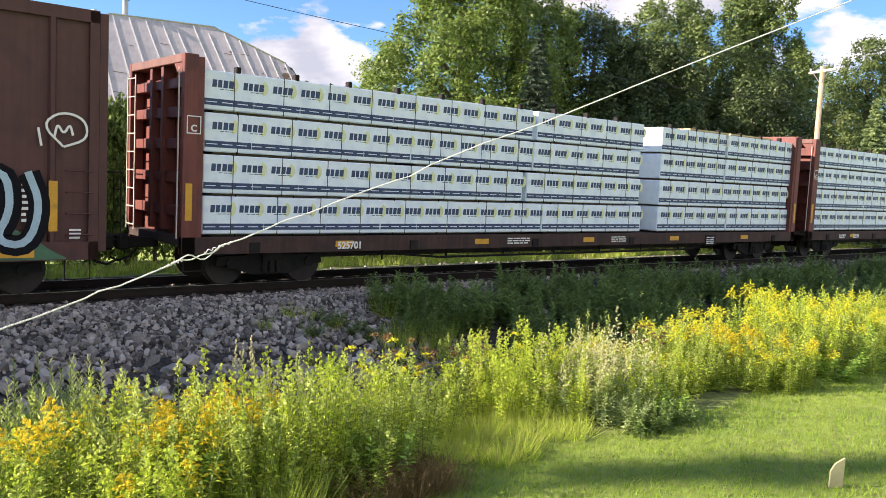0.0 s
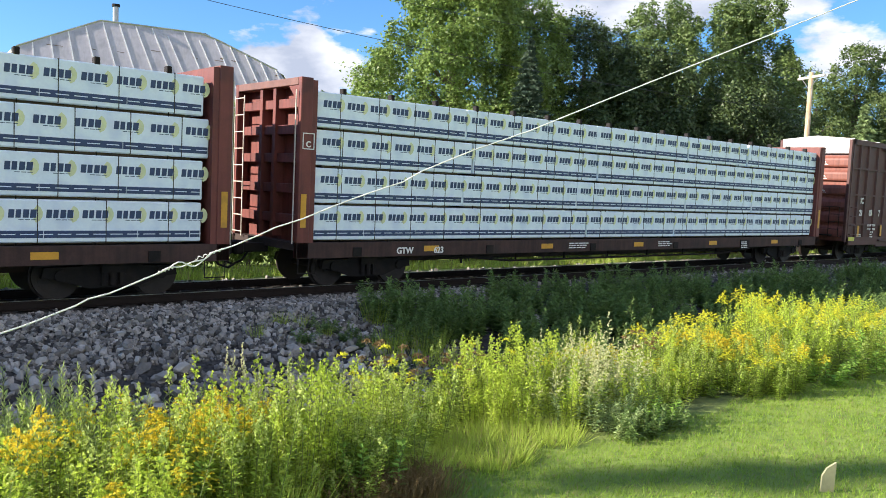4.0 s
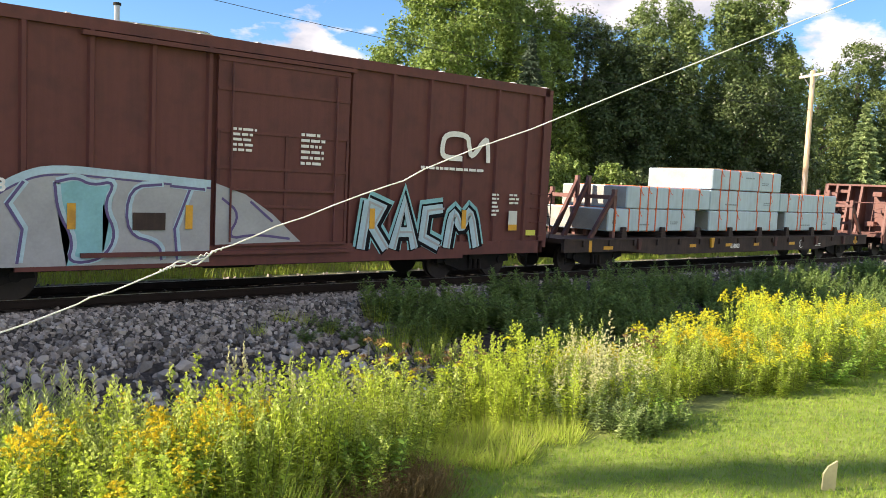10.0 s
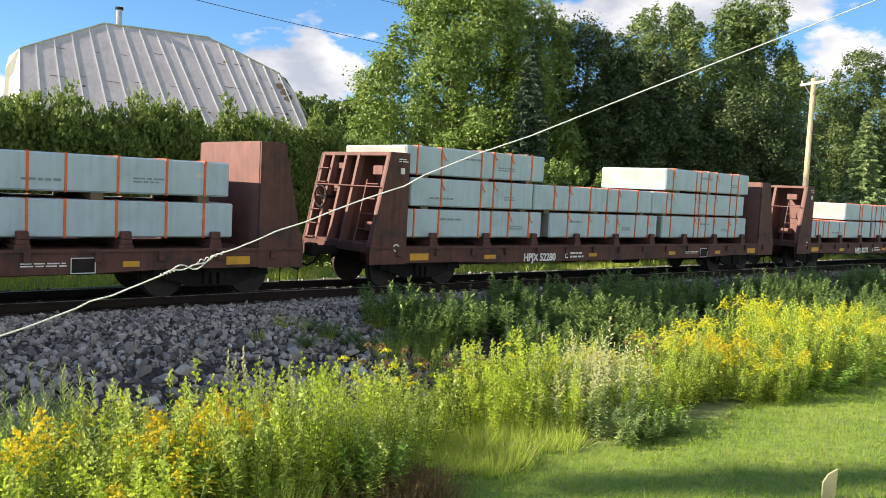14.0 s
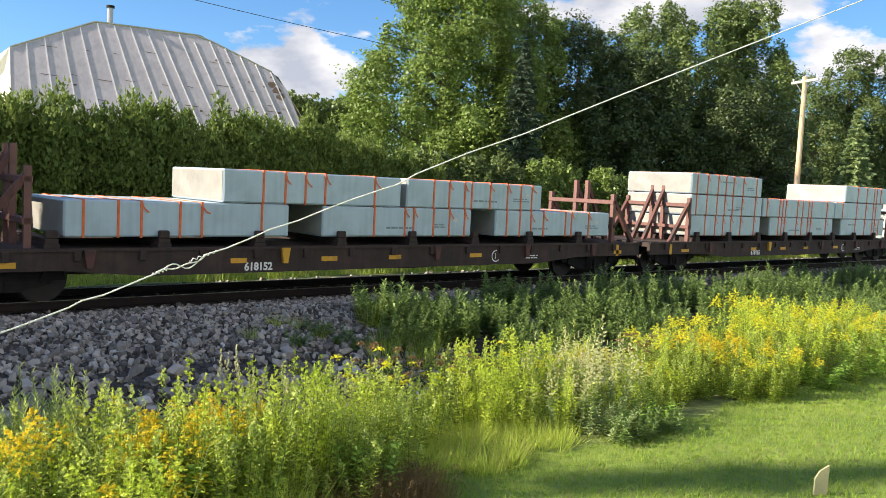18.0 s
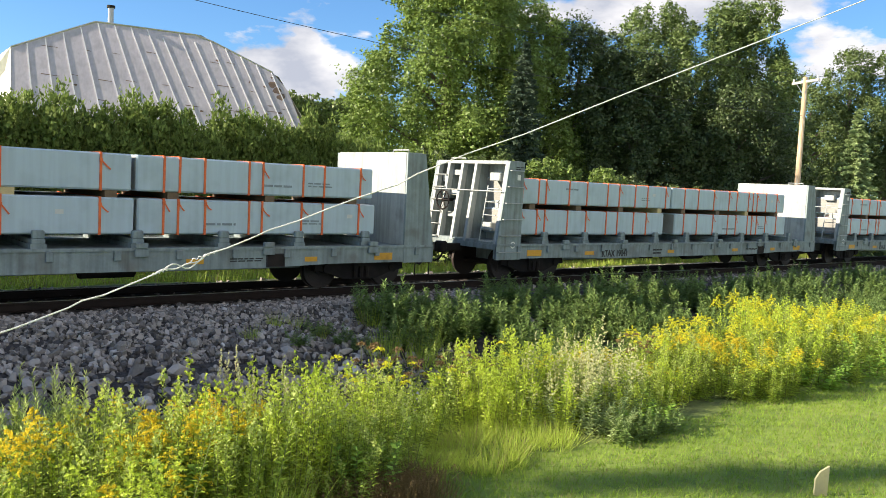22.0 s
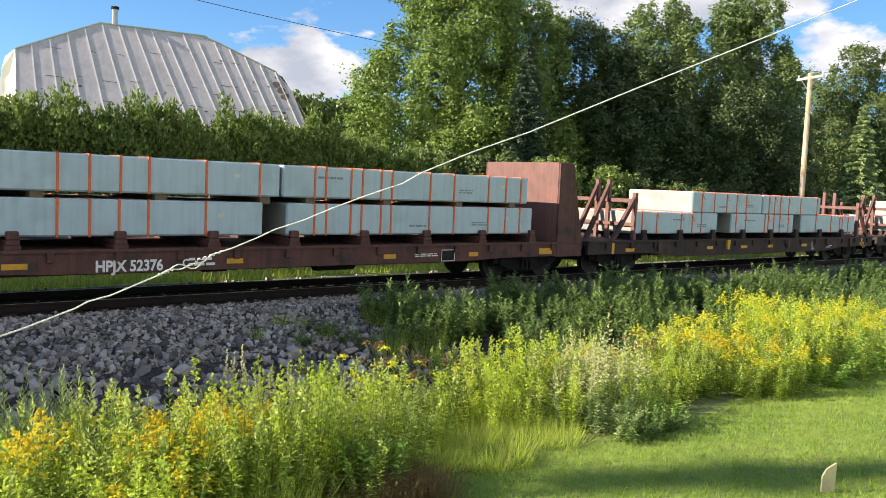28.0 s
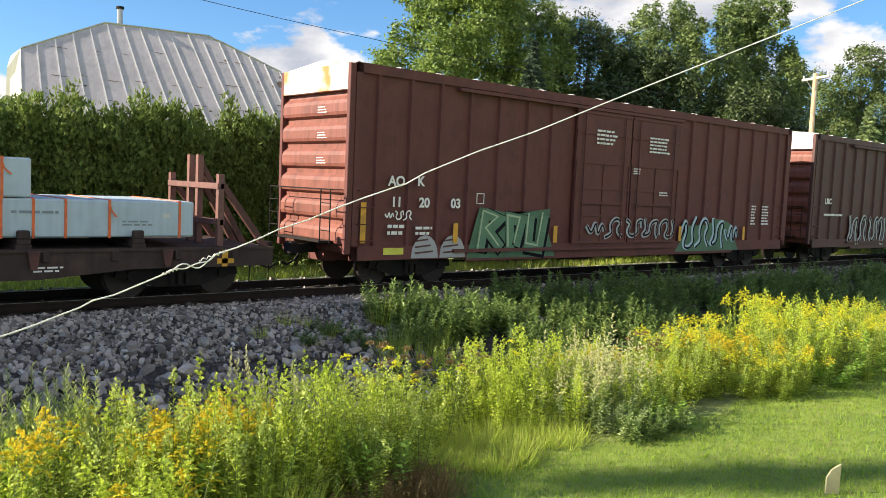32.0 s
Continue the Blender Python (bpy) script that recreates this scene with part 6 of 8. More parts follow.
    def long_rows(q):
        return [(q + 1.7, q + 8.45, 1.24), (q + 9.05, q + 16.2, 1.24), (q + 1.75, q + 8.75, 2.06), (q + 8.82, q + 16.05, 2.06)]
    bulkhead_flat(251.5, 17.4, M["grey_green"], M["grey_white"], [("RTAX 19080", 4.15, 0.26, 0.62)], True, K, 70, True)
    load(250.5, [(252.1, 261.85, 1.24), (261.92, 267.3, 1.24), (252.1, 261.8, 2.04), (261.88, 267.2, 2.04)], 71)
    bulkhead_flat(271.0, 17.3, M["grey_green"], M["grey_white"], [("RTAX 19041", 4.25, 0.26, 0.62)], True, K, 72, True)
    load(270.0, long_rows(270.0), 73)
    bulkhead_flat(290.2, 17.2, M["grey_green"], M["grey_white"], [("RTAX 19097", 4.2, 0.26, 0.62)], True, K, 74, True)
    load(289.2, [(290.67, 297.9, 1.25), (298.57, 305.75, 1.25), (290.8, 298.12, 2.08), (298.19, 305.55, 2.08)], 75)

    stake_flat(307.9, 18.9, [], G, 76)
    load(307.9, [(310.32, 314.93, 1.15), (315.66, 320.14, 1.15), (320.75, 325.3, 1.15), (313.41, 317.87, 1.83), (317.99, 322.37, 1.83)], 77)
    bulkhead_flat(328.5, 18.1, M["flat_brown"], M["flat_red"], [("HPJX 52376", 5.0, 0.28, 0.6), ("C", 6.6, 0.2, 0.65)], False, H, 78)
    load(328.3, [(329.74, 336.86, 1.22), (337.4, 344.75, 1.22), (329.86, 337.22, 2.01), (337.29, 344.55, 2.01)], 79, tails=False)
    stake_flat(346.9, 18.6, [], G, 80)
    load(346.9, [(349.24, 353.7, A), (354.55, 358.88, A), (359.51, 364.1, A), (352.19, 356.54, B), (356.61, 360.94, B)], 81)
    stake_flat(366.0, 18.9, [("618103", 5.6, 0.22, 0.53)], G, 82)
    load(366.0, [(368.55, 372.96, A), (373.74, 378.13, A), (378.89, 383.29, A), (371.49, 376.01, B), (376.06, 380.41, B)], 83)

    # the last two boxcars
    r60 = [0.62, 1.53, 2.41, 3.34, 4.3, 5.3, 6.2, 12.6, 13.5, 14.4, 15.3, 16.2, 17.1, 17.9]
    c = boxcar(386.75, 18.6, M["brown_faded"], (7.09, 11.89), r60, "long brown double-door boxcar with green graffiti", M["white_rust"], doors=2)
    lettering(c, "AO", 0.93, -1.545, 2.34, 0.31, M["mark"])
    lettering(c, "K", 1.75, -1.545, 2.36, 0.31, M["mark"])
    for t, x in (("11", 1.02), ("20", 1.82), ("03", 2.78)):
        lettering(c, t, x, -1.545, 1.87, 0.31, M["mark"])
    bars(c, 0.95, -1.537, 1.2, 0.5, 0.3, 2, M["mark"], 90)
    bars(c, 1.75, -1.537, 1.2, 0.5, 0.25, 2, M["mark"], 91)
    bm = bmesh.new()
    for q in ((3.60, 3.85, 2.22, 2.24), (3.60, 3.85, 1.98, 2.0), (3.60, 3.62, 2.0, 2.22), (3.83, 3.85, 2.0, 2.22)):
        box(bm, q[0], q[1], -1.545, -1.537, q[2], q[3])
    part("stencil_frame", bm, M["mark"], c)
    for x, z, w, h, n in ((7.9, 3.7, 0.9, 0.45, 4), (10.3, 3.6, 1.0, 0.5, 5), (9.6, 2.95, 0.35, 0.2, 3), (10.9, 2.35, 0.5, 0.15, 2), (16.3, 1.5, 0.3, 0.7, 7), (17.0, 1.5, 0.5, 0.7, 7)):
        bars(c, x, -1.606 if 7 < x < 12 else -1.537, z, w, h, n, M["mark"], round(x * 10))
    for x in (1.65, 2.5):
        fill("spray_dome", c, -1.540, [(x, 0.68)] + [(x + 0.4 - 0.4 * math.cos(k * math.pi / 8), 0.72 + 0.5 * math.sin(k * math.pi / 8)) for k in range(9)] + [(x + 0.8, 0.68)], M["g_grey"], "silver spray dome")
        painted("spray_lines", c, -1.543, [[(x + 0.1, 0.8 + 0.14 * k), (x + 0.65 - 0.08 * k, 0.84 + 0.14 * k)] for k in range(3)], [(M["brown_dark"], 0.04, 0, 0)])
    fill("graffiti_fill", c, -1.540, [(3.35, 0.64), (3.5, 1.2), (3.72, 1.9), (4.5, 1.8), (4.9, 1.72), (5.5, 1.82), (6.24, 1.9), (6.2, 1.3), (6.5, 0.64)], M["g_green"], "dark green graffiti fill")
    painted("graffiti", c, -1.546, [[(3.78, 0.8), (3.92, 1.76)], [(3.92, 1.74), (4.42, 1.6), (4.02, 1.32), (4.5, 0.86)], [(4.82, 0.84), (4.76, 1.64), (5.2, 1.58), (5.02, 0.92)], [(5.52, 1.7), (5.46, 0.92), (5.88, 0.86), (6.04, 1.72)]],
            [(M["g_black"], 0.40, 0.04, -0.04), (M["g_green_pale"], 0.30, 0, 0), (M["g_mint"], 0.05, -0.08, 0.08)], "pale green graffiti letters")
    painted("graffiti", c, -1.617, glyphs(7.6, 1.1, 4.2, 0.6, (4, 2, 1, 5, 3)), [(M["g_grey"], 0.14, 0, 0), (M["g_black"], 0.05, 0.03, 0)], "silver graffiti on the doors")
    blob("spray_cloud", c, -1.540, 12.0, 15.6, 0.66, 1.75, M["g_green"], 15.0, ragged=0.1, label="dark green graffiti fill")
    painted("graffiti", c, -1.546, glyphs(12.2, 0.75, 3.3, 1.0, (0, 2, 5, 4)), [(M["g_pale"], 0.15, 0, 0), (M["g_black"], 0.06, 0.04, -0.03)], "pale graffiti letters")
    painted("spray_tag", c, -1.541, glyphs(0.85, 1.55, 0.8, 0.25, (4, 1, 2)), [(M["mark"], 0.035, 0, 0)], "small white spray tag")
    for x, z0, z1 in ((0.2, 1.05, 1.95), (2.88, 1.03, 1.5), (6.4, 1.0, 1.45), (12.1, 1.0, 1.45), (15.8, 1.0, 1.45)):
        stripe(c, x, z0, z1, y=-1.56)
    boxpart("inspection_plate", c, M["yellow_green"], 0.86, 1.42, -1.545, -1.537, 0.78, 0.93)
    c = boxcar(407.43, 18.6, M["brown_dark"], (7.09, 11.89), r60, "dark brown boxcar with pale graffiti", M["white"], doors=2)
    lettering(c, "LRC", 0.9, -1.545, 2.34, 0.30, M["mark"])
    bars(c, 0.9, -1.537, 1.8, 1.6, 0.35, 1, M["mark"], 95)
    painted("graffiti", c, -1.546, glyphs(3.0, 0.75, 3.6, 1.2, (5, 2, 1, 3)), [(M["g_grey"], 0.2, 0, 0), (M["g_black"], 0.07, 0.04, 0)], "pale graffiti letters")


build_train()


# ---- plants ----
def quads_mesh(name, P, A, B, material):
    """Many small pointed leaves: centres P, half axes A (along) and B (across), each its own island."""
    n = len(P)
    vs = np.empty((n, 3, 3))
    foot = P - A * 0.7
    vs[:, 0], vs[:, 1], vs[:, 2] = foot - B * 1.25, foot + B * 1.25, P + A
    me = bpy.data.meshes.new(name)
    me.vertices.add(n * 3)
    me.vertices.foreach_set("co", vs.reshape(-1))
    me.loops.add(n * 3)
    me.loops.foreach_set("vertex_index", np.arange(n * 3, dtype=np.int32))
    me.polygons.add(n)
    me.polygons.foreach_set("loop_start", np.arange(0, n * 3, 3, dtype=np.int32))
    me.update()
    me.validate()
    me.materials.append(material)
    return me


def unit(v):
    return v / np.maximum(np.linalg.norm(v, axis=-1, keepdims=True), 1e-9)


def random_axes(rng, n, out, spread):
    """Leaf directions: near 'out' with a random spread, and a direction across each."""
    a = unit(out + rng.normal(0, spread, (n, 3)))
    b = unit(np.cross(a, unit(rng.normal(0, 1, (n, 3)))))
    return a, b


def facing_axes(rng, n, normal, spread):
    """Leaves that face a direction: two axes across it, with a random spread."""
    w = unit(normal + rng.normal(0, spread, (n, 3)))
    a = unit(np.cross(w, rng.normal(0, 1, (n, 3))))
    return a, np.cross(w, a)


def crown_points(rng, blobs, n):
    """Points on the outer, upper shell of lumpy blobs (x, y, z, rx, ry, rz), with the way out at each: dark gaps stay between the clumps."""
    vol = np.array([b[3] * b[4] + b[4] * b[5] + b[3] * b[5] for b in blobs])
    which = rng.choice(len(blobs), n, p=vol / vol.sum())
    bl = np.array(blobs)[which]
    out = bl[:, :3].copy()
    out[:, 2] = 0.35
    d = unit(rng.normal(0, 1, (n, 3)) + 0.75 * unit(out))
    d[:, 2] = np.where(d[:, 2] < 0, d[:, 2] * 0.55, d[:, 2])
    d = unit(d)
    lump = 1 + 0.22 * np.sin(d[:, 0] * 6 + which) * np.sin(d[:, 1] * 7 + 2 * which) + 0.16 * np.sin(d[:, 2] * 9 + which)
    r = (0.74 + 0.28 * rng.random(n) ** 0.7 + 0.55 * rng.random(n) ** 8) * lump
    return bl[:, :3] + d * r[:, None] * bl[:, 3:], d


def trunk_mesh(name, rng, h, r, limbs, spread, material, start=0.3):
    bm = bmesh.new()
    pts = [(0.04 * h * 0.1 * math.sin(k * 1.3), 0.03 * h * 0.1 * math.cos(k * 1.7), h * k / 5) for k in range(6)]
    tube(bm, pts, r, 8, r * 0.25)
    for i in range(limbs):
        z = h * (start + (0.9 - start) * i / limbs)
        a = i * 2.4 + rng.random()
        l = spread * (1 - 0.5 * i / limbs)
        p = Vector((0, 0, z))
        tube(bm, [p, p + Vector((math.cos(a) * l * 0.5, math.sin(a) * l * 0.5, l * 0.35)), p + Vector((math.cos(a) * l, math.sin(a) * l, l * 0.6))], r * 0.35, 5, r * 0.08)
    return mesh_of(name, bm, material)


def broadleaf(name, label, x, y, h, r, material, seed, n=15000, leaf=0.20, low=0.18, lumps=34, top_heavy=0.0, z0=None, category="tree", group="trees behind the track"):
    """A leafy tree: trunk, limbs and a crown of many clumps with gaps between them."""
    rng = np.random.default_rng(seed)
    tree = thing(name, label, category, group)
    z0 = ground_z(x, y) if z0 is None else z0
    blobs = []
    for i in range(lumps):
        u = low + (1 - low) * (i + rng.random()) / lumps
        v = (u - low) / (1 - low)
        prof = max(0.16, (1 - max(0.0, (v - 0.25) / 0.80) ** 2.3)) ** 0.8 * min(1.0, 0.85 + v)
        a = i * 2.399 + rng.random()
        s = r * (0.10 + 0.20 * rng.random() ** 1.5) * (0.6 + 0.4 * prof)
        q = r * prof * (0.50 + 0.52 * math.sqrt(rng.random())) * (1 + 0.14 * math.sin(3 * a + seed))
        blobs.append((q * math.cos(a), q * math.sin(a), min(u * h, h - s), s * (0.8 + 0.5 * rng.random()), s * (0.8 + 0.5 * rng.random()), s * (0.8 + 1.1 * rng.random())))
    for k in (0.30, 0.55, 0.75):
        blobs.append((0, 0, h * (low + (1 - low) * k), r * (0.60, 0.52, 0.36)[int(k * 4) - 1], r * (0.60, 0.52, 0.36)[int(k * 4) - 1], h * (1 - low) * 0.17))
    P, d = crown_points(rng, blobs, n)
    A, B = facing_axes(rng, n, d * 0.6 + np.array((0, 0, 0.55)), 0.55)
    s = leaf * (0.6 + 0.8 * rng.random((n, 1)))
    part("crown", quads_mesh("crown", P, A * s * 0.62, B * s * 0.45, material), None, tree)
    part("trunk", trunk_mesh("trunk", rng, h * 0.8, max(0.08, 0.035 * h), 9, r * 0.75, M["bark"]), None, tree)
    tree.location = (x, y, z0 - 0.03)
    return tree


def conifer(name, label, x, y, h, r, material, seed, n=9000, needle=0.24, category="tree", group="trees behind the track"):
    """A spruce: whorls of drooping boughs on a straight trunk, narrowing to a leader."""
    rng = np.random.default_rng(seed)
    tree = thing(name, label, category, group)
    z0 = ground_z(x, y)
    P, out = [], []
    whorls = int(h / 0.26)
    per = n // whorls
    bm = bmesh.new()
    tube(bm, [(0, 0, 0), (0, 0, h * 0.5), (0, 0, h * 1.0)], 0.02 * h, 7, 0.015)
    for k in range(whorls):
        u = (k + 0.5) / whorls
        z = h * (0.06 + 0.94 * u)
        reach = r * (1 - u) ** 0.85 + 0.05
        m = 6 if u < 0.8 else 4
        for j in range(m):
            a = 2 * math.pi * (j + rng.random() * 0.7) / m + k
            q = reach * (0.72 + 0.4 * rng.random())
            c = np.array((math.cos(a), math.sin(a), 0.0))
            cnt = max(3, int(per / m * (0.35 + 1.3 * (1 - u))))
            t = rng.random(cnt) ** 0.7
            side = np.array((-math.sin(a), math.cos(a), 0.0))
            w = (1 - t) * 0.35 * q + 0.05
            pts = c * (t * q)[:, None] + side * ((rng.random(cnt) - 0.5) * 2 * w)[:, None]
            pts[:, 2] += z - 0.30 * q * t ** 1.5 + 0.10 * q * t ** 3 + rng.normal(0, 0.03, cnt)
            P.append(pts)
            out.append(np.tile(c + np.array((0, 0, -0.15)), (cnt, 1)) + side * ((rng.random(cnt) - 0.5) * 1.2)[:, None])
            if k % 2 == 0 and j % 2 == 0:
                tube(bm, [(0, 0, z), tuple(c * q * 0.5 + np.array((0, 0, z - 0.1 * q))), tuple(c * q * 0.9 + np.array((0, 0, z - 0.22 * q)))], 0.02, 4, 0.005)
    P, out = np.concatenate(P), np.concatenate(out)
    A, B = random_axes(rng, len(P), unit(out), 0.35)
    s = needle * (0.6 + 0.8 * rng.random((len(P), 1)))
    part("foliage", quads_mesh("foliage", P, A * s * 0.75, B * s * 0.28, material), None, tree)
    part("trunk", mesh_of("trunk", bm, M["bark"]), None, tree)
    tree.location = (x, y, z0 - 0.03)
    return tree


def hedge():
    """A tall clipped row of white cedars along the far side of the track, lower shrubs after it."""
    made = []
    for k in range(4):
        rng = np.random.default_rng(60 + k)
        blobs = []
        for i in range(64):
            u = (i + rng.random()) / 64
            a = rng.random() * 6.283
            q = 0.74 * math.sqrt(rng.random()) * (1.0 if u < 0.86 else 0.85)
            sr = 0.17 + 0.12 * rng.random()
            blobs.append((q * math.cos(a), q * math.sin(a), 0.15 + 3.95 * u, sr, sr, sr * (1.3 + 1.1 * rng.random())))
        blobs += [(0, 0, 1.2, 0.72, 0.72, 1.2), (0, 0, 2.8, 0.70, 0.70, 1.1)]
        n = 11000
        P, d = crown_points(rng, blobs, n)
        A, B = random_axes(rng, n, d * 0.5 + np.array((0, 0, 0.9)), 0.45)
        s = 0.088 * (0.5 + 0.9 * rng.random((n, 1)))
        c = thing("cedar", "clipped white cedar in a tall green hedge", "hedge shrub", "cedars of the hedge")
        part("foliage", quads_mesh("foliage", P, A * s * 0.8, B * s * 0.36, M["cedar"]), None, c)
        bm = bmesh.new()
        tube(bm, [(0, 0, 0), (0.03, 0, 2.0), (0, 0, 3.9)], 0.07, 6, 0.02)
        part("stem", bm, M["bark"], c)
        made.append(c)
    rnd = random.Random(8)
    first = set()
    x = -9.0
    i = 0
    while x < 18.9:
        h = 4.50 + 0.16 * math.sin(x * 2.3) + rnd.uniform(-0.16, 0.14) + (0.12 if 6 < x < 12 else 0) - 0.60 * smooth_step(13.0, 18.5, x)
        m = pose(x, 7.0 + rnd.uniform(-0.12, 0.12), -0.42, 0, 0, rnd.uniform(0, 360))
        k = i % 4
        if k not in first:
            o = made[k]
            first.add(k)
        else:
            o = copy_thing(made[k], Matrix())
        o.matrix_basis = m @ Matrix.Diagonal((1, 1, h / 4.3, 1))
        x += rnd.uniform(0.72, 0.95)
        i += 1
    # mixed shrubs from the hedge's end on
    for j, (sx, sy, h, r) in enumerate(((19.6, 7.2, 4.1, 1.2), (21.0, 6.4, 4.0, 1.3), (22.6, 6.6, 4.2, 1.2), (24.2, 6.0, 4.1, 1.3), (25.9, 6.2, 4.0, 1.2), (27.6, 5.6, 3.9, 1.3), (29.5, 5.8, 3.7, 1.3), (31.5, 5.2, 3.3, 1.3), (34.0, 5.6, 3.3, 1.5), (37.0, 6.0, 3.4, 1.6))):
        broadleaf("shrub", "dense green roadside shrub behind the track", sx, sy, h, r, M["maple" if j in (3, 4, 5) else "far_wood" if j % 3 else "maple_shaded"], 100 + j, n=12500, leaf=0.095, low=0.02, lumps=50, category="shrub", group="shrubs behind the track")


hedge()


def trees():
    tall = "tall leafy maple behind the track"
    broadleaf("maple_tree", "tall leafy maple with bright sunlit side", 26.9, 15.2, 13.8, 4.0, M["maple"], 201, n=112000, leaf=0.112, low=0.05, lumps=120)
    broadleaf("maple_tree", tall, 31.4, 15.0, 13.0, 3.5, M["maple"], 202, n=66000, leaf=0.118, low=0.06, lumps=85)
    conifer("spruce_tree", "dark blue-green spruce among the maples", 27.2, 10.2, 9.6, 1.9, M["spruce"], 203, n=34000, needle=0.18)
    broadleaf("maple_tree", "dark leafy maple behind the track", 35.6, 14.2, 12.1, 3.5, M["maple_shaded"], 204, n=62000, leaf=0.11, low=0.05, lumps=90)
    broadleaf("maple_tree", "dark leafy maple behind the track", 37.4, 11.4, 10.6, 3.2, M["maple_shaded"], 205, n=48000, leaf=0.11, low=0.05, lumps=80)
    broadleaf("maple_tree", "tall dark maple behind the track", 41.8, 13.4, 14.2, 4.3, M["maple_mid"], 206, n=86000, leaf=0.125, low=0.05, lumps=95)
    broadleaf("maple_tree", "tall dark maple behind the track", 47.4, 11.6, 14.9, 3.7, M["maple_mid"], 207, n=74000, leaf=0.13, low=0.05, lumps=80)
    broadleaf("maple_tree", "dark leafy maple behind the track", 42.0, 8.3, 8.9, 3.4, M["maple_shaded"], 213, n=60000, leaf=0.11, low=0.03, lumps=100)
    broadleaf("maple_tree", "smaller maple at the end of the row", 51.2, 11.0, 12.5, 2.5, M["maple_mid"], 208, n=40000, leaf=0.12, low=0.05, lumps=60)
    broadleaf("poplar_tree", "airy poplar behind the utility pole", 65.4, 12.5, 14.8, 2.9, M["far_wood"], 209, n=40000, leaf=0.125, low=0.05, lumps=70)
    broadleaf("poplar_tree", "airy poplar behind the utility pole", 68.6, 10.7, 15.0, 3.2, M["far_wood"], 210, n=40000, leaf=0.125, low=0.05, lumps=70)
    broadleaf("poplar_tree", "airy poplar beside the track", 61.0, 13.4, 12.2, 3.2, M["far_wood"], 211, n=32000, leaf=0.125, low=0.05, lumps=60)
    conifer("spruce_tree", "green spruce beside the track, coloured as sunlit", 46.4, 3.5, 8.1, 1.95, M["spruce_sunlit"], 212, n=30000, needle=0.17)
    # a row that stands to the side, whose shade lies over the ballast
    for i, (x, y, h, r) in enumerate(((-6.5, 9.0, 8.4, 2.6), (-11.5, 8.6, 9.6, 3.0), (-17.0, 9.2, 15.8, 3.4), (-21.0, 8.8, 17.2, 3.6), (-26.0, 9.4, 18.4, 3.8), (-31.0, 8.8, 18.0, 3.8), (-36.5, 9.2, 18.4, 3.8))):
        broadleaf("maple_tree", "leafy maple in a row beside the track", x, y, h, r, M["maple"], 220 + i, n=8500, leaf=0.50, low=0.08, lumps=90)

    # one tall poplar, whose thin shade crosses the lawn
    broadleaf("poplar_tree", "slender tall poplar beyond the track", -36.0, 12.4, 29.5, 0.5, M["far_wood"], 240, n=800, leaf=0.30, low=0.83, lumps=18)


trees()


def far_wood():
    """The wood in the distance, as one mass of foliage with a ragged, spired top."""
    rng = np.random.default_rng(77)
    n = 64000
    x = np.where(rng.random(n) < 0.6, rng.uniform(20, 50, n), rng.uniform(50, 120, n))
    y = np.maximum(62 - 0.32 * (x - 20), 30) + rng.uniform(-3, 3, n)
    tops = 10.0 + 0.5 * np.sin(x * 0.9) * np.sin(x * 0.37 + 1) + 0.8 * np.abs(np.sin(x * 2.3 + np.sin(x))) + 0.5 * np.abs(np.sin(x * 5.1))
    z = -0.4 + tops * rng.random(n) ** 0.5
    P = np.stack([x, y, z], 1)
    A, B = random_axes(rng, n, np.tile((0.0, -0.3, 0.8), (n, 1)), 0.6)
    s = 0.34 * (0.6 + 0.8 * rng.random((n, 1)))
    tagged(new("far_woodland", quads_mesh("far_woodland", P, A * s * 0.6, B * s * 0.40, M["far_wood"])), "distant green woodland on the skyline", "woodland", kind="stuff")


far_wood()


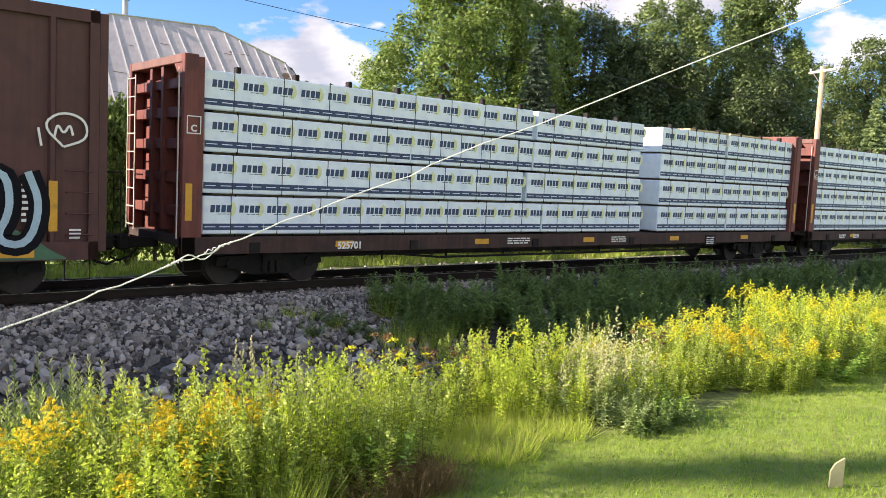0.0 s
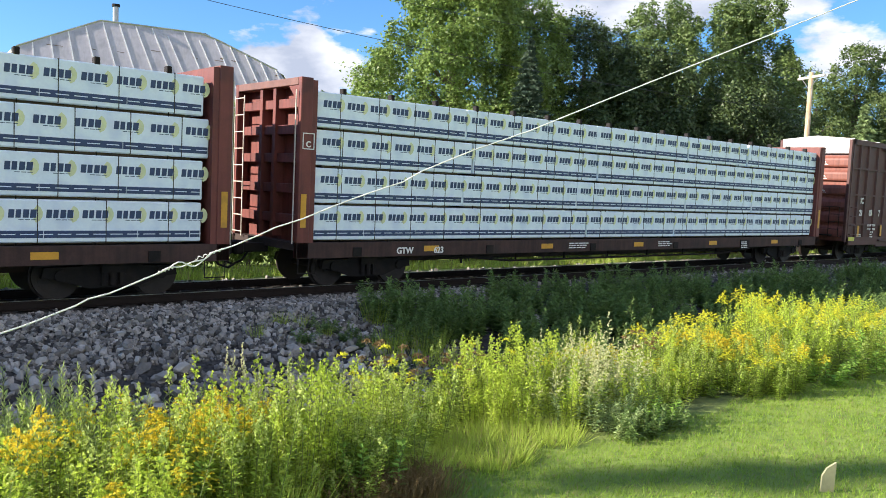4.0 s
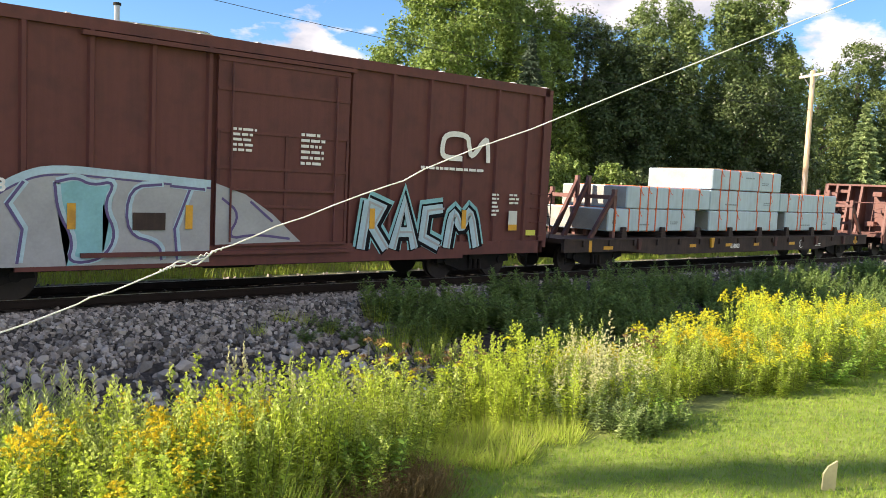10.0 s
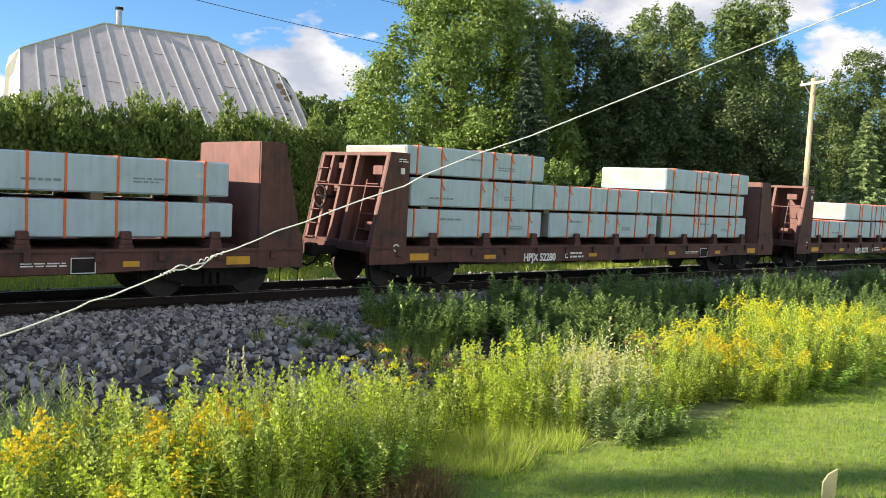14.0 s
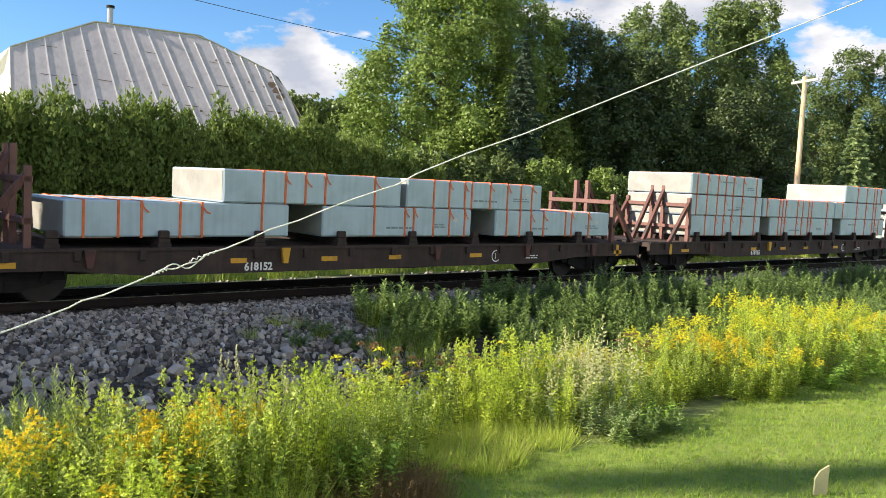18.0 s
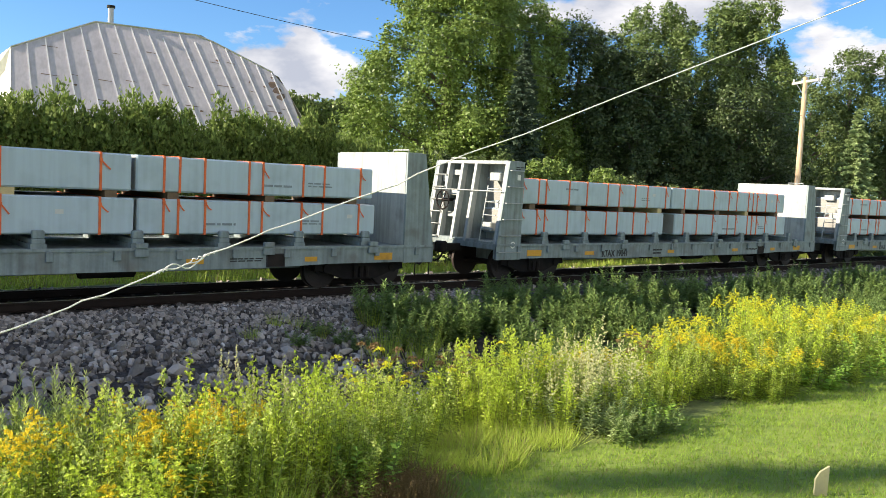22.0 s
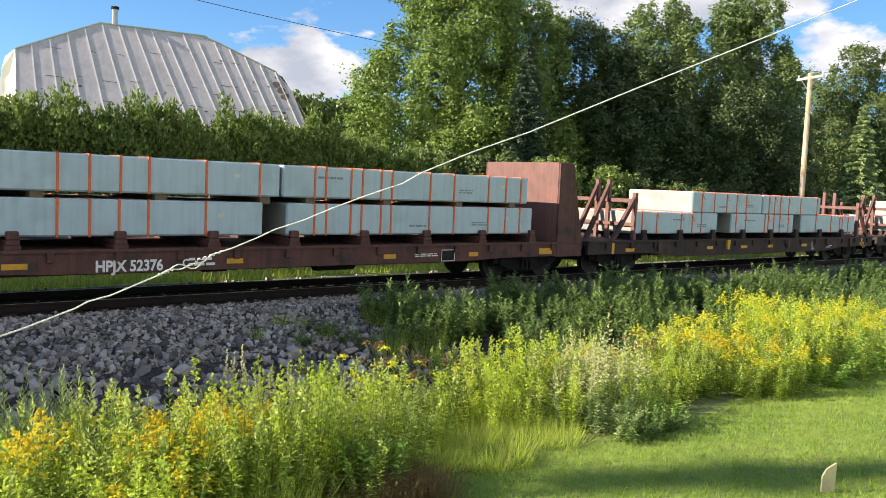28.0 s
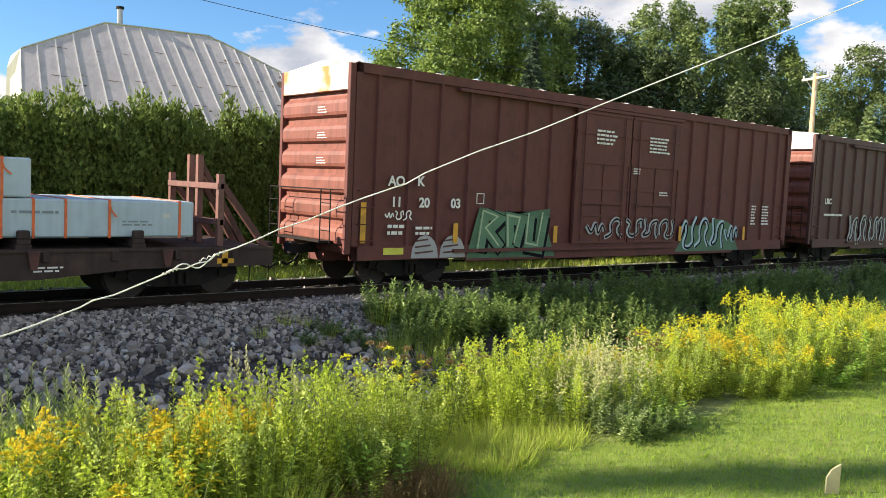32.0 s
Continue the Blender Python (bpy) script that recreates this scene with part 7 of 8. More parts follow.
# ---- barn with a faceted sheet-metal roof ----
def barn():
    b = thing("barn", "barn with a pale weathered sheet-metal roof behind the hedge", "barn")
    # the roof's near plane leans back from the eave; a frame of its own: along the ridge, and up
    o, e = Vector((10.11, 28.35, 0)), Vector((23.19, 23.2, 0))
    u = (e - o).normalized()
    back = Vector((-u.y, u.x, 0))
    if back.y < 0:
        back = -back
    L = (e - o).length

    def at(s, z, d=0.0):
        """A point s metres along the eave, at height z on the leaning plane, d out from it."""
        return o + u * s + back * ((z - 4.6) * 0.42 - d * 0.9) + Vector((0, 0, z + d * 0.4))

    outline = [(0.05, 4.6), (-0.28, 8.34), (3.6, 10.14), (8.68, 9.97), (9.6, 9.66), (12.75, 8.25), (13.58, 7.25), (14.12, 5.8), (14.5, 4.6)]
    bm = bmesh.new()
    f = [bm.verts.new(at(s, z)) for s, z in outline]
    k = [bm.verts.new(at(s, z, -0.12)) for s, z in outline]
    bm.faces.new(f)
    bm.faces.new(k[::-1])
    for i in range(len(f)):
        bm.faces.new([f[i], k[i], k[(i + 1) % len(f)], f[(i + 1) % len(f)]])
    bmesh.ops.recalc_face_normals(bm, faces=bm.faces[:])
    roof = part("roof", bm, M["barn_roof"], b, "pale grey standing-seam roof plane")

    def roof_top(s):
        for (s0, z0), (s1, z1) in zip(outline, outline[1:]):
            if s0 <= s <= s1 and s1 > s0:
                return z0 + (z1 - z0) * (s - s0) / (s1 - s0)
        return 4.6
    for i in range(16):
        s = 0.45 + 0.815 * i
        zt = roof_top(s) - 0.06 - (0.35 if i in (8, 10) else 0.0)
        lean = min(0.42, 0.13 + 0.045 * s)
        zb = 4.62 if s + lean * (zt - 4.62) < 14.3 else 5.4
        bm = bmesh.new()
        p0, p1 = at(s + lean * (zt - zb), zb), at(s, zt)
        w = u * 0.027
        h = Vector((0, 0, 0.012)) - back * 0.03
        vs = [bm.verts.new(q) for q in (p0 - w, p0 + w, p1 + w, p1 - w, p0 - w + h, p0 + w + h, p1 + w + h, p1 - w + h)]
        for q in ((3, 2, 1, 0), (4, 5, 6, 7), (0, 1, 5, 4), (1, 2, 6, 5), (2, 3, 7, 6), (3, 0, 4, 7)):
            bm.faces.new([vs[j] for j in q])
        part("seam", bm, M["barn_seam"], roof)
    # dark capping along the upper edges
    for (s0, z0), (s1, z1) in zip(outline[1:5], outline[2:6]):
        bm = bmesh.new()
        tube(bm, [at(s0, z0, 0.01), at(s1, z1, 0.01)], 0.045, 6)
        part("ridge_cap", bm, M["zinc"], roof, "dull zinc ridge capping")
    rnd = random.Random(3)
    for i in range(34):
        s = rnd.uniform(8.6, 13.4) if i < 26 else rnd.uniform(2, 9)
        z = rnd.uniform(5.0, min(9.2, roof_top(s) - 0.3))
        w, h = rnd.uniform(0.05, 0.22), rnd.uniform(0.03, 0.09)
        if i < 3:
            s, z, w, h = 12.75 + 0.22 * i, 7.55 - 0.35 * i, 0.26, 0.22
        bm = bmesh.new()
        m = 9
        ring = [(s + w * math.cos(2 * math.pi * j / m) * rnd.uniform(0.5, 1.1), z + h * math.sin(2 * math.pi * j / m) * rnd.uniform(0.5, 1.1)) for j in range(m)]
        bm.faces.new([bm.verts.new(at(a, c, 0.012)) for a, c in ring])
        part("rust_stain", bm, M["barn_rust"], roof)
    # horizontal lap joints of the sheets, open and stained in places
    for z in (5.9, 7.1, 8.6):
        s = rnd.uniform(0.3, 1.2)
        while True:
            e1 = s + rnd.uniform(0.25, 0.9)
            if z > min(roof_top(s), roof_top(e1)) - 0.25 or e1 > 13.6:
                break
            zz = z + rnd.uniform(-0.12, 0.12)
            bm = bmesh.new()
            bm.faces.new([bm.verts.new(at(*q, 0.014)) for q in ((s, zz), (e1, zz - 0.04), (e1, zz - 0.015), (s, zz + rnd.uniform(0.02, 0.05)))])
            part("lap_joint", bm, M["barn_rust"], roof)
            s = e1 + rnd.uniform(0.3, 1.6)
    # the far slope, the gable wall and the walls under the eave
    bm = bmesh.new()
    ridge0, ridge1 = at(4.0, 10.05), at(8.9, 10.0)
    far = [bm.verts.new(q) for q in (ridge0, ridge1, ridge1 + back * 5 + u * 4.8 - Vector((0, 0, 4.4)), ridge0 + back * 5 - u * 3.8 - Vector((0, 0, 4.4)))]
    bm.faces.new(far)
    left = [bm.verts.new(q) for q in (at(-0.1, 4.6), at(0.05, 8.15), at(4.0, 10.05), ridge0 + back * 5 - u * 3.8 - Vector((0, 0, 4.4)))]
    bm.faces.new(left)
    right = [bm.verts.new(q) for q in (at(14.6, 4.6), at(14.35, 5.8), at(13.1, 8.0), at(8.9, 10.0), ridge1 + back * 5 + u * 4.8 - Vector((0, 0, 4.4)))]
    bm.faces.new(right)
    part("far_slope", bm, M["barn_wall"], b)
    # the end wall that turns away beside the roof
    bm = bmesh.new()
    ring = [at(0.05, 4.6), at(-0.28, 8.34), Vector((10.05, 30.3, 7.95)), Vector((9.88, 30.3, 7.3)), Vector((9.80, 30.3, 4.6))]
    f0 = [bm.verts.new(q - back * 0.02) for q in ring]
    f1 = [bm.verts.new(q + back * 0.25) for q in ring]
    bm.faces.new(f0)
    bm.faces.new(f1[::-1])
    for i in range(5):
        bm.faces.new([f0[i], f1[i], f1[(i + 1) % 5], f0[(i + 1) % 5]])
    bmesh.ops.recalc_face_normals(bm, faces=bm.faces[:])
    part("end_wall", bm, M["barn_wall"], b, "cream end wall under a curved verge")
    bm = bmesh.new()
    c = [o + u * 0.2 + back * 0.25, o + u * (L + 0.2) + back * 0.25, o + u * (L + 0.2) + back * 7, o + u * 0.2 + back * 7]
    lo, hi = [bm.verts.new(p + Vector((0, 0, -0.5))) for p in c], [bm.verts.new(p + Vector((0, 0, 4.75))) for p in c]
    for i in range(4):
        bm.faces.new([lo[i], lo[(i + 1) % 4], hi[(i + 1) % 4], hi[i]])
    part("wall", bm, M["barn_wall"], b)
    bm = bmesh.new()
    p = at(4.33, 9.9) + back * 0.25
    tube(bm, [p - Vector((0, 0, 0.5)), p + Vector((0, 0, 1.05))], 0.15, 12)
    fl = part("flue", bm, M["zinc"], b, "round zinc flue pipe")
    bm = bmesh.new()
    tube(bm, [p + Vector((0, 0, 1.05)), p + Vector((0, 0, 1.18))], 0.21, 12)
    part("cap", bm, M["steel_dark"], fl)


barn()


def satellite_dish(x, y, z):
    """A small round dish on a mast behind the hedge."""
    d = thing("satellite_dish", "small grey satellite dish on a thin mast", "satellite dish")
    bm = bmesh.new()
    tube(bm, [(0, 0.1, -5.6), (0, 0.1, 0.0)], 0.03, 6)
    part("mast", bm, M["zinc"], d)
    bm = bmesh.new()
    rings = []
    for k in range(5):
        q = 0.36 * (k + 0.2) / 4.2
        rings.append([bm.verts.new((q * math.cos(a * math.pi / 9), -0.9 * q * q, q * math.sin(a * math.pi / 9))) for a in range(18)])
    bm.faces.new(rings[0])
    for r0, r1 in zip(rings, rings[1:]):
        for a in range(18):
            bm.faces.new([r0[a], r1[a], r1[(a + 1) % 18], r0[(a + 1) % 18]])
    part("reflector", bm, M["zinc"], d)
    bm = bmesh.new()
    tube(bm, [(0, 0, -0.3), (0.02, -0.42, 0.02)], 0.012, 5)
    box(bm, -0.03, 0.05, -0.47, -0.40, -0.03, 0.06)
    part("feed_arm", bm, M["steel_dark"], d)
    d.matrix_basis = pose(x, y, z, 0, 0, 18)


satellite_dish(9.2, 27.2, 5.35)


# ---- utility pole, wires and the near spliced line ----
def sag(a, b, drop, n=24):
    a, b = Vector(a), Vector(b)
    return [a.lerp(b, i / n) - Vector((0, 0, 4 * drop * (i / n) * (1 - i / n))) for i in range(n + 1)]


def utility_pole(x, y, top):
    p = thing("utility_pole", "pale wooden utility pole with one crossarm", "utility pole", "poles of the power line")
    g = ground_z(x, y) - 0.3
    bm = bmesh.new()
    tube(bm, [(0, 0, g), (0.01, 0, (g + top) / 2), (0, 0, top + 0.12)], 0.155, 12, 0.115)
    part("shaft", bm, M["pole"], p)
    arm = boxpart("crossarm", p, M["arm"], -0.05, 0.05, -1.0, 1.0, top - 0.18, top - 0.06, bevel=0.01)
    arm.rotation_euler = (0, 0, radians(-26))
    for yy in (-0.9, 0.15, 0.9):
        bm = bmesh.new()
        tube(bm, [(0, yy, top - 0.06), (0, yy, top + 0.02)], 0.035, 8)
        tube(bm, [(0, yy, top + 0.02), (0, yy, top + 0.09)], 0.05, 8)
        part("insulator", bm, M["porcelain"], arm)
    for s in (-1, 1):
        bm = bmesh.new()
        tube(bm, [(-0.07, 0.02 * s, top - 0.75), (-0.07, 0.6 * s, top - 0.17)], 0.018, 5)
        part("brace", bm, M["zinc"], arm)
    p.location = (x, y, 0)
    return p


utility_pole(41.15, 4.02, 8.73)
utility_pole(-4.5, 13.5, 11.6)


def wire(a, b, drop, r, material, label):
    w = thing("power_line", label, "power line", "lines of the power line")
    bm = bmesh.new()
    tube(bm, sag(a, b, drop), r, 5)
    part("strand", bm, material, w)


wire((41.5, 3.3, 8.85), (-4.2, 12.7, 11.2), 1.1, 0.010, M["wire"], "thin black overhead power line")
wire((41.15, 4.0, 6.9), (-4.5, 13.4, 10.2), 1.0, 0.011, M["wire"], "thin black overhead service line")


def near_line():
    """A pale steel line close by, spliced to a loop where two lengths meet."""
    w = thing("guy_wire", "pale twisted wire line with a wrapped splice", "wire")
    pts = [(-1.4, -12.1, -0.95), (-0.7, -12.25, 0.75), (0.1, -12.36, 1.31), (0.846, -12.416, 1.624), (0.961, -12.431, 1.661), (1.178, -12.457, 1.744), (1.233, -12.463, 1.774), (1.327, -12.482, 1.799), (1.56, -12.523, 1.899)]
    bm = bmesh.new()
    tube(bm, pts, 0.0042, 6)
    part("lower_length", bm, M["rope"], w)
    a, b = Vector((1.56, -12.523, 1.899)), Vector((1.805, -12.572, 1.997))
    bm = bmesh.new()
    for s in (-1, 1):
        loop = []
        for i in range(13):
            k = i / 12
            c = a.lerp(b, k) + Vector((0, 0, 0.016 * math.sin(k * 2 * math.pi) - 0.012 * math.sin(math.pi * k)))
            loop.append(c + Vector((0, 0, s * 0.015 * math.sin(math.pi * k) * math.cos(3 * math.pi * k))))
        tube(bm, loop, 0.0036, 6)
    part("loop", bm, M["rope"], w)
    for p, q in ((a - Vector((0.02, -0.004, 0.006)), a.lerp(b, 0.25)), (a.lerp(b, 0.66), b + Vector((0.05, -0.01, 0.015)))):
        bm = bmesh.new()
        coil = []
        d = (q - p).normalized()
        sx = d.cross(Vector((0, 0, 1))).normalized()
        sz = d.cross(sx)
        for i in range(40):
            k = i / 39
            coil.append(p.lerp(q, k) + (sx * math.cos(k * 30) + sz * math.sin(k * 30)) * 0.006)
        tube(bm, coil, 0.0026, 5)
        part("wrapping_turns", bm, M["rope"], w)
    bm = bmesh.new()
    up = [(1.805, -12.572, 1.997), (1.902, -12.596, 2.03), (2.025, -12.635, 2.087), (2.11, -12.657, 2.13), (2.256, -12.695, 2.181), (2.398, -12.746, 2.248), (2.551, -12.787, 2.311), (2.699, -12.842, 2.37), (2.779, -12.864, 2.398), (2.876, -12.914, 2.465), (3.155, -13.02, 2.597), (3.467, -13.153, 2.728), (4.039, -13.498, 3.032), (4.467, -13.772, 3.259), (4.75, -13.961, 3.411), (5.071, -14.201, 3.591), (6.037, -14.887, 4.122)]
    tube(bm, up, 0.0040, 6)
    part("upper_length", bm, M["rope"], w)
    post = thing("line_post", "weathered post that holds the near line", "post")
    bm = bmesh.new()
    tube(bm, [(6.067, -14.887, -1.2), (6.067, -14.887, 4.272)], 0.06, 10, 0.05)
    part("shaft", bm, M["pole"], post)


near_line()

stake = thing("garden_stake", "pale weathered wooden stake in the lawn", "stake")
_bm = bmesh.new()
prism(_bm, [(-0.075, -1.1), (0.075, -1.1), (0.085, -0.56), (-0.02, -0.63), (-0.07, -0.72)], "y", -0.015, 0.015)
part("board", _bm, M["board_grey"], stake)
stake.matrix_basis = pose(9.38, -12.41, 0, 0, 0, -38)


# ---- weeds, goldenrod and grass ----
def weed_stems(rng, count, spread, h0, h1, bend=0.18):
    """Feet, tips and bent stems of a clump."""
    out = []
    for _ in range(count):
        a, q = rng.random() * 6.283, spread * math.sqrt(rng.random())
        foot = np.array((q * math.cos(a), q * math.sin(a), -0.05))
        h = h0 + (h1 - h0) * rng.random()
        tip = foot + np.array((math.cos(a) * bend * h * rng.random() + rng.normal(0, 0.05), math.sin(a) * bend * h * rng.random() + rng.normal(0, 0.05), h))
        out.append((foot, tip))
    return out


def stem_mesh(stems, r, material):
    bm = bmesh.new()
    for f, t in stems:
        mid = (f + t) / 2 + np.array((0, 0, 0.02))
        tube(bm, [tuple(f), tuple(mid), tuple(t)], r, 3, r * 0.4)
    return mesh_of("stems", bm, material)


def leaf_mesh(name, F, A, B, material, droop):
    """Folded pointed leaves: feet F, whole length A, half width B; the tips bend down by droop times the length."""
    n = len(F)
    ln = np.linalg.norm(A, axis=1, keepdims=True)
    up = np.array((0, 0, 1.0))
    vs = np.empty((n, 4, 3))
    mid = F + A * 0.42
    vs[:, 0] = F
    vs[:, 1], vs[:, 3] = mid + B + up * ln * 0.05, mid - B + up * ln * 0.05
    vs[:, 2] = F + A - up * ln * droop
    tri = (np.arange(n)[:, None, None] * 4 + np.array(((0, 1, 2), (0, 2, 3)))[None]).reshape(-1).astype(np.int32)
    me = bpy.data.meshes.new(name)
    me.vertices.add(n * 4)
    me.vertices.foreach_set("co", vs.reshape(-1))
    me.loops.add(len(tri))
    me.loops.foreach_set("vertex_index", tri)
    me.polygons.add(n * 2)
    me.polygons.foreach_set("loop_start", np.arange(0, n * 6, 3, dtype=np.int32))
    me.update()
    me.validate()
    me.materials.append(material)
    return me


def leafy_part(rng, stems, per, l, w, material, lo=0.12, hi=1.0, rise=0.25, taper=0.55, droop=0.22):
    """Leaves set in a spiral up each stem, shorter and steeper towards the tip."""
    F, A, B = [], [], []
    for f, t in stems:
        u = lo + (hi - lo) * (np.arange(per) + rng.random(per)) / per
        a = np.arange(per) * 2.4 + rng.random() * 6
        c = f + (t - f) * u[:, None]
        d = unit(np.stack([np.cos(a), np.sin(a), rise + 0.9 * u ** 3 + rng.normal(0, 0.25, per)], 1))
        s = (l * (1 - taper * u) * (0.7 + 0.6 * rng.random(per)))[:, None]
        F.append(c)
        A.append(d * s)
        B.append(unit(np.cross(d, np.array((0, 0, 1.0)) + rng.normal(0, 0.35, (per, 3)))) * s * (w / l) * 0.62)
    return leaf_mesh("leaves", np.concatenate(F), np.concatenate(A), np.concatenate(B), material, droop)


def plume_part(rng, stems, per, width, length, size, material, arch=0.5):
    """Flower heads: small flecks on arching side branches at the tip of each stem, longest at the head's foot."""
    P = []
    for f, t in stems:
        ax = unit(t - f)
        arms = 9
        k = rng.integers(0, arms, per)
        u = (k + 0.3) / arms * 0.8 + 0.2 * rng.random(per) * (k == arms - 1)
        a = k * 2.4 + rng.random() * 0.5 + rng.normal(0, 0.10, per)
        q = width * (1.05 - u) ** 0.8 * rng.random(per) ** 0.7
        z = u * length + q * 0.55 - arch * q ** 2 / max(width, 1e-3) * 0.9 + rng.random(per) * 0.02
        P.append(t - ax * length * 0.6 + np.stack([np.cos(a) * q, np.sin(a) * q, z], 1))
    P = np.concatenate(P)
    n = len(P)
    A, B = random_axes(rng, n, rng.normal(0, 1, (n, 3)), 0.5)
    s = size * (0.6 + 0.8 * rng.random((n, 1)))
    return quads_mesh("bloom", P, A * s * 0.6, B * s * 0.5, material)


def plant_kinds():
    """One of each kind and shape of plant, to be set out along the ditch."""
    kinds = {}

    def add(kind, name, label, cat, parts_):
        o = thing(name, label, cat, "wild plants along the ditch")
        for nm, me in parts_:
            q = part(nm, me, None, o)
            if nm not in ("foliage",):
                q["kind"] = "stuff"
        kinds.setdefault(kind, []).append(o)

    # bud flecks double as painted sunlight on the tops of the clumps
    for k in range(5):
        rng = np.random.default_rng(300 + k)
        st = weed_stems(rng, 17, 0.34, 0.55, 1.30, bend=0.24)
        add("green", "goldenrod", "tall green goldenrod not yet in flower", "wild plant",
            [("stem", stem_mesh(st, 0.005, M["stem"])), ("foliage", leafy_part(rng, st, 60, 0.130, 0.023, M["weed"], rise=0.40)),
             ("bud", plume_part(rng, st, 28, 0.05, 0.18, 0.024, M["bud"]))])
    for k in range(2):
        rng = np.random.default_rng(306 + k)
        st = weed_stems(rng, 9, 0.20, 0.9, 1.38, bend=0.10)
        add("spike", "horseweed", "pale green horseweed with narrow feathery spikes", "wild plant",
            [("stem", stem_mesh(st, 0.005, M["stem"])), ("foliage", leafy_part(rng, st, 84, 0.10, 0.014, M["weed_pale"], rise=0.75, taper=0.3, droop=0.1))])
    for k in range(3):
        rng = np.random.default_rng(310 + k)
        st = weed_stems(rng, 16, 0.28, 0.7, 1.42, bend=0.16)
        add("lime", "goldenrod", "lime-green goldenrod in bud", "wild plant",
            [("stem", stem_mesh(st, 0.005, M["stem"])), ("foliage", leafy_part(rng, st, 56, 0.115, 0.021, M["lime"], rise=0.50)),
             ("bud", plume_part(rng, st, 60, 0.08, 0.26, 0.022, M["lime"]))])
    for k in range(3):
        rng = np.random.default_rng(316 + k)
        st = weed_stems(rng, 12, 0.32, 0.45, 0.85, bend=0.35)
        add("broad", "leafy_weed", "broad-leaved green weed among the goldenrod", "wild plant",
            [("stem", stem_mesh(st, 0.005, M["stem"])), ("foliage", leafy_part(rng, st, 30, 0.15, 0.055, M["broad"], lo=0.05, rise=0.35, taper=0.35))])
    for key, bloom, seed, label in (("gold", "bloom", 320, "goldenrod with bright golden flower plumes"), ("lemon", "lemon", 330, "goldenrod with pale lemon-yellow flower plumes")):
        for k in range(3):
            rng = np.random.default_rng(seed + k)
            st = weed_stems(rng, 16, 0.34, 0.75, 1.22, bend=0.22)
            st.sort(key=lambda q: -q[1][2])
            add(key, "goldenrod", label, "wild plant",
                [("stem", stem_mesh(st, 0.005, M["stem"])), ("foliage", leafy_part(rng, st, 52, 0.125, 0.023, M["weed"], hi=0.95, rise=0.4)),
                 ("bloom", plume_part(rng, st[:8] if key == "gold" else st[:6], 300, 0.15, 0.20, 0.0135, M[bloom], arch=0.9)), ("bud", plume_part(rng, st[6:], 40, 0.05, 0.18, 0.022, M["lime"]))])
    for k in range(3):
        rng = np.random.default_rng(340 + k)
        st = weed_stems(rng, 18, 0.36, 0.65, 1.38, bend=0.45)
        add("cream", "mugwort", "pale mugwort with dry cream seed plumes", "wild plant",
            [("stem", stem_mesh(st, 0.003, M["stem"])), ("foliage", leafy_part(rng, st, 56, 0.11, 0.026, M["grey_leaf"], hi=0.75, rise=0.4)),
             ("plume", plume_part(rng, st, 230, 0.09, 0.55, 0.015, M["cream"], arch=0.2))])
    for k in range(2):
        rng = np.random.default_rng(350 + k)
        st = weed_stems(rng, 14, 0.36, 0.45, 0.95, bend=0.45)
        add("mug", "mugwort", "grey-green leafy mugwort at the lawn's edge", "wild plant",
            [("stem", stem_mesh(st, 0.004, M["stem"])), ("foliage", leafy_part(rng, st, 50, 0.12, 0.032, M["grey_leaf"], rise=0.35))])
    for k in range(3):
        rng = np.random.default_rng(360 + k)
        st = weed_stems(rng, 8, 0.28, 0.85, 1.25, bend=0.25)
        add("parsnip", "wild_parsnip", "wild parsnip with flat yellow-green and browning umbels", "wild plant",
            [("stem", stem_mesh(st, 0.006, M["stem"])), ("foliage", leafy_part(rng, st, 36, 0.14, 0.036, M["lime" if k else "weed"], hi=0.8, rise=0.3)),
             ("umbel", plume_part(rng, st, 110, 0.10, 0.03, 0.018, M[("straw", "lemon", "straw")[k]], arch=0.9))])
    for k in range(2):
        rng = np.random.default_rng(370 + k)
        st = weed_stems(rng, 110, 0.28, 0.35, 0.8, bend=0.5)
        f, t = np.array([q[0] for q in st]), np.array([q[1] for q in st])
        A = (t - f) / 2
        B = unit(np.cross(A, rng.normal(0, 1, A.shape))) * 0.005
        add("straw", "dry_grass", "clump of dry brown grass", "grass tuft", [("grass_blade", quads_mesh("blades", (f + t) / 2, A, B, M["straw"])), ("plume", plume_part(rng, st[:40], 24, 0.02, 0.12, 0.014, M["straw"]))])
    for k in range(4):
        rng = np.random.default_rng(380 + k)
        st = weed_stems(rng, 15, 0.40, 0.40, 0.85, bend=0.35)
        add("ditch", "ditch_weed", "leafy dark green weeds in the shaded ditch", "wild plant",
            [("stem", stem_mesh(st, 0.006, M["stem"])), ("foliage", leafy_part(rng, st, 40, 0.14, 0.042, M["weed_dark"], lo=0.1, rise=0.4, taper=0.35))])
    for k in range(3):
        rng = np.random.default_rng(400 + k)
        st = weed_stems(rng, 90, 0.26, 0.45, 0.95, bend=0.5)
        f = np.array([s[0] for s in st])
        t = np.array([s[1] for s in st])
        A = (t - f) / 2
        B = unit(np.cross(A, rng.normal(0, 1, A.shape))) * 0.006
        add("tuft", "grass_tuft", "tuft of tall arching grass", "grass tuft", [("grass_blade", quads_mesh("blades", (f + t) / 2, A, B, M["tall_grass"]))])
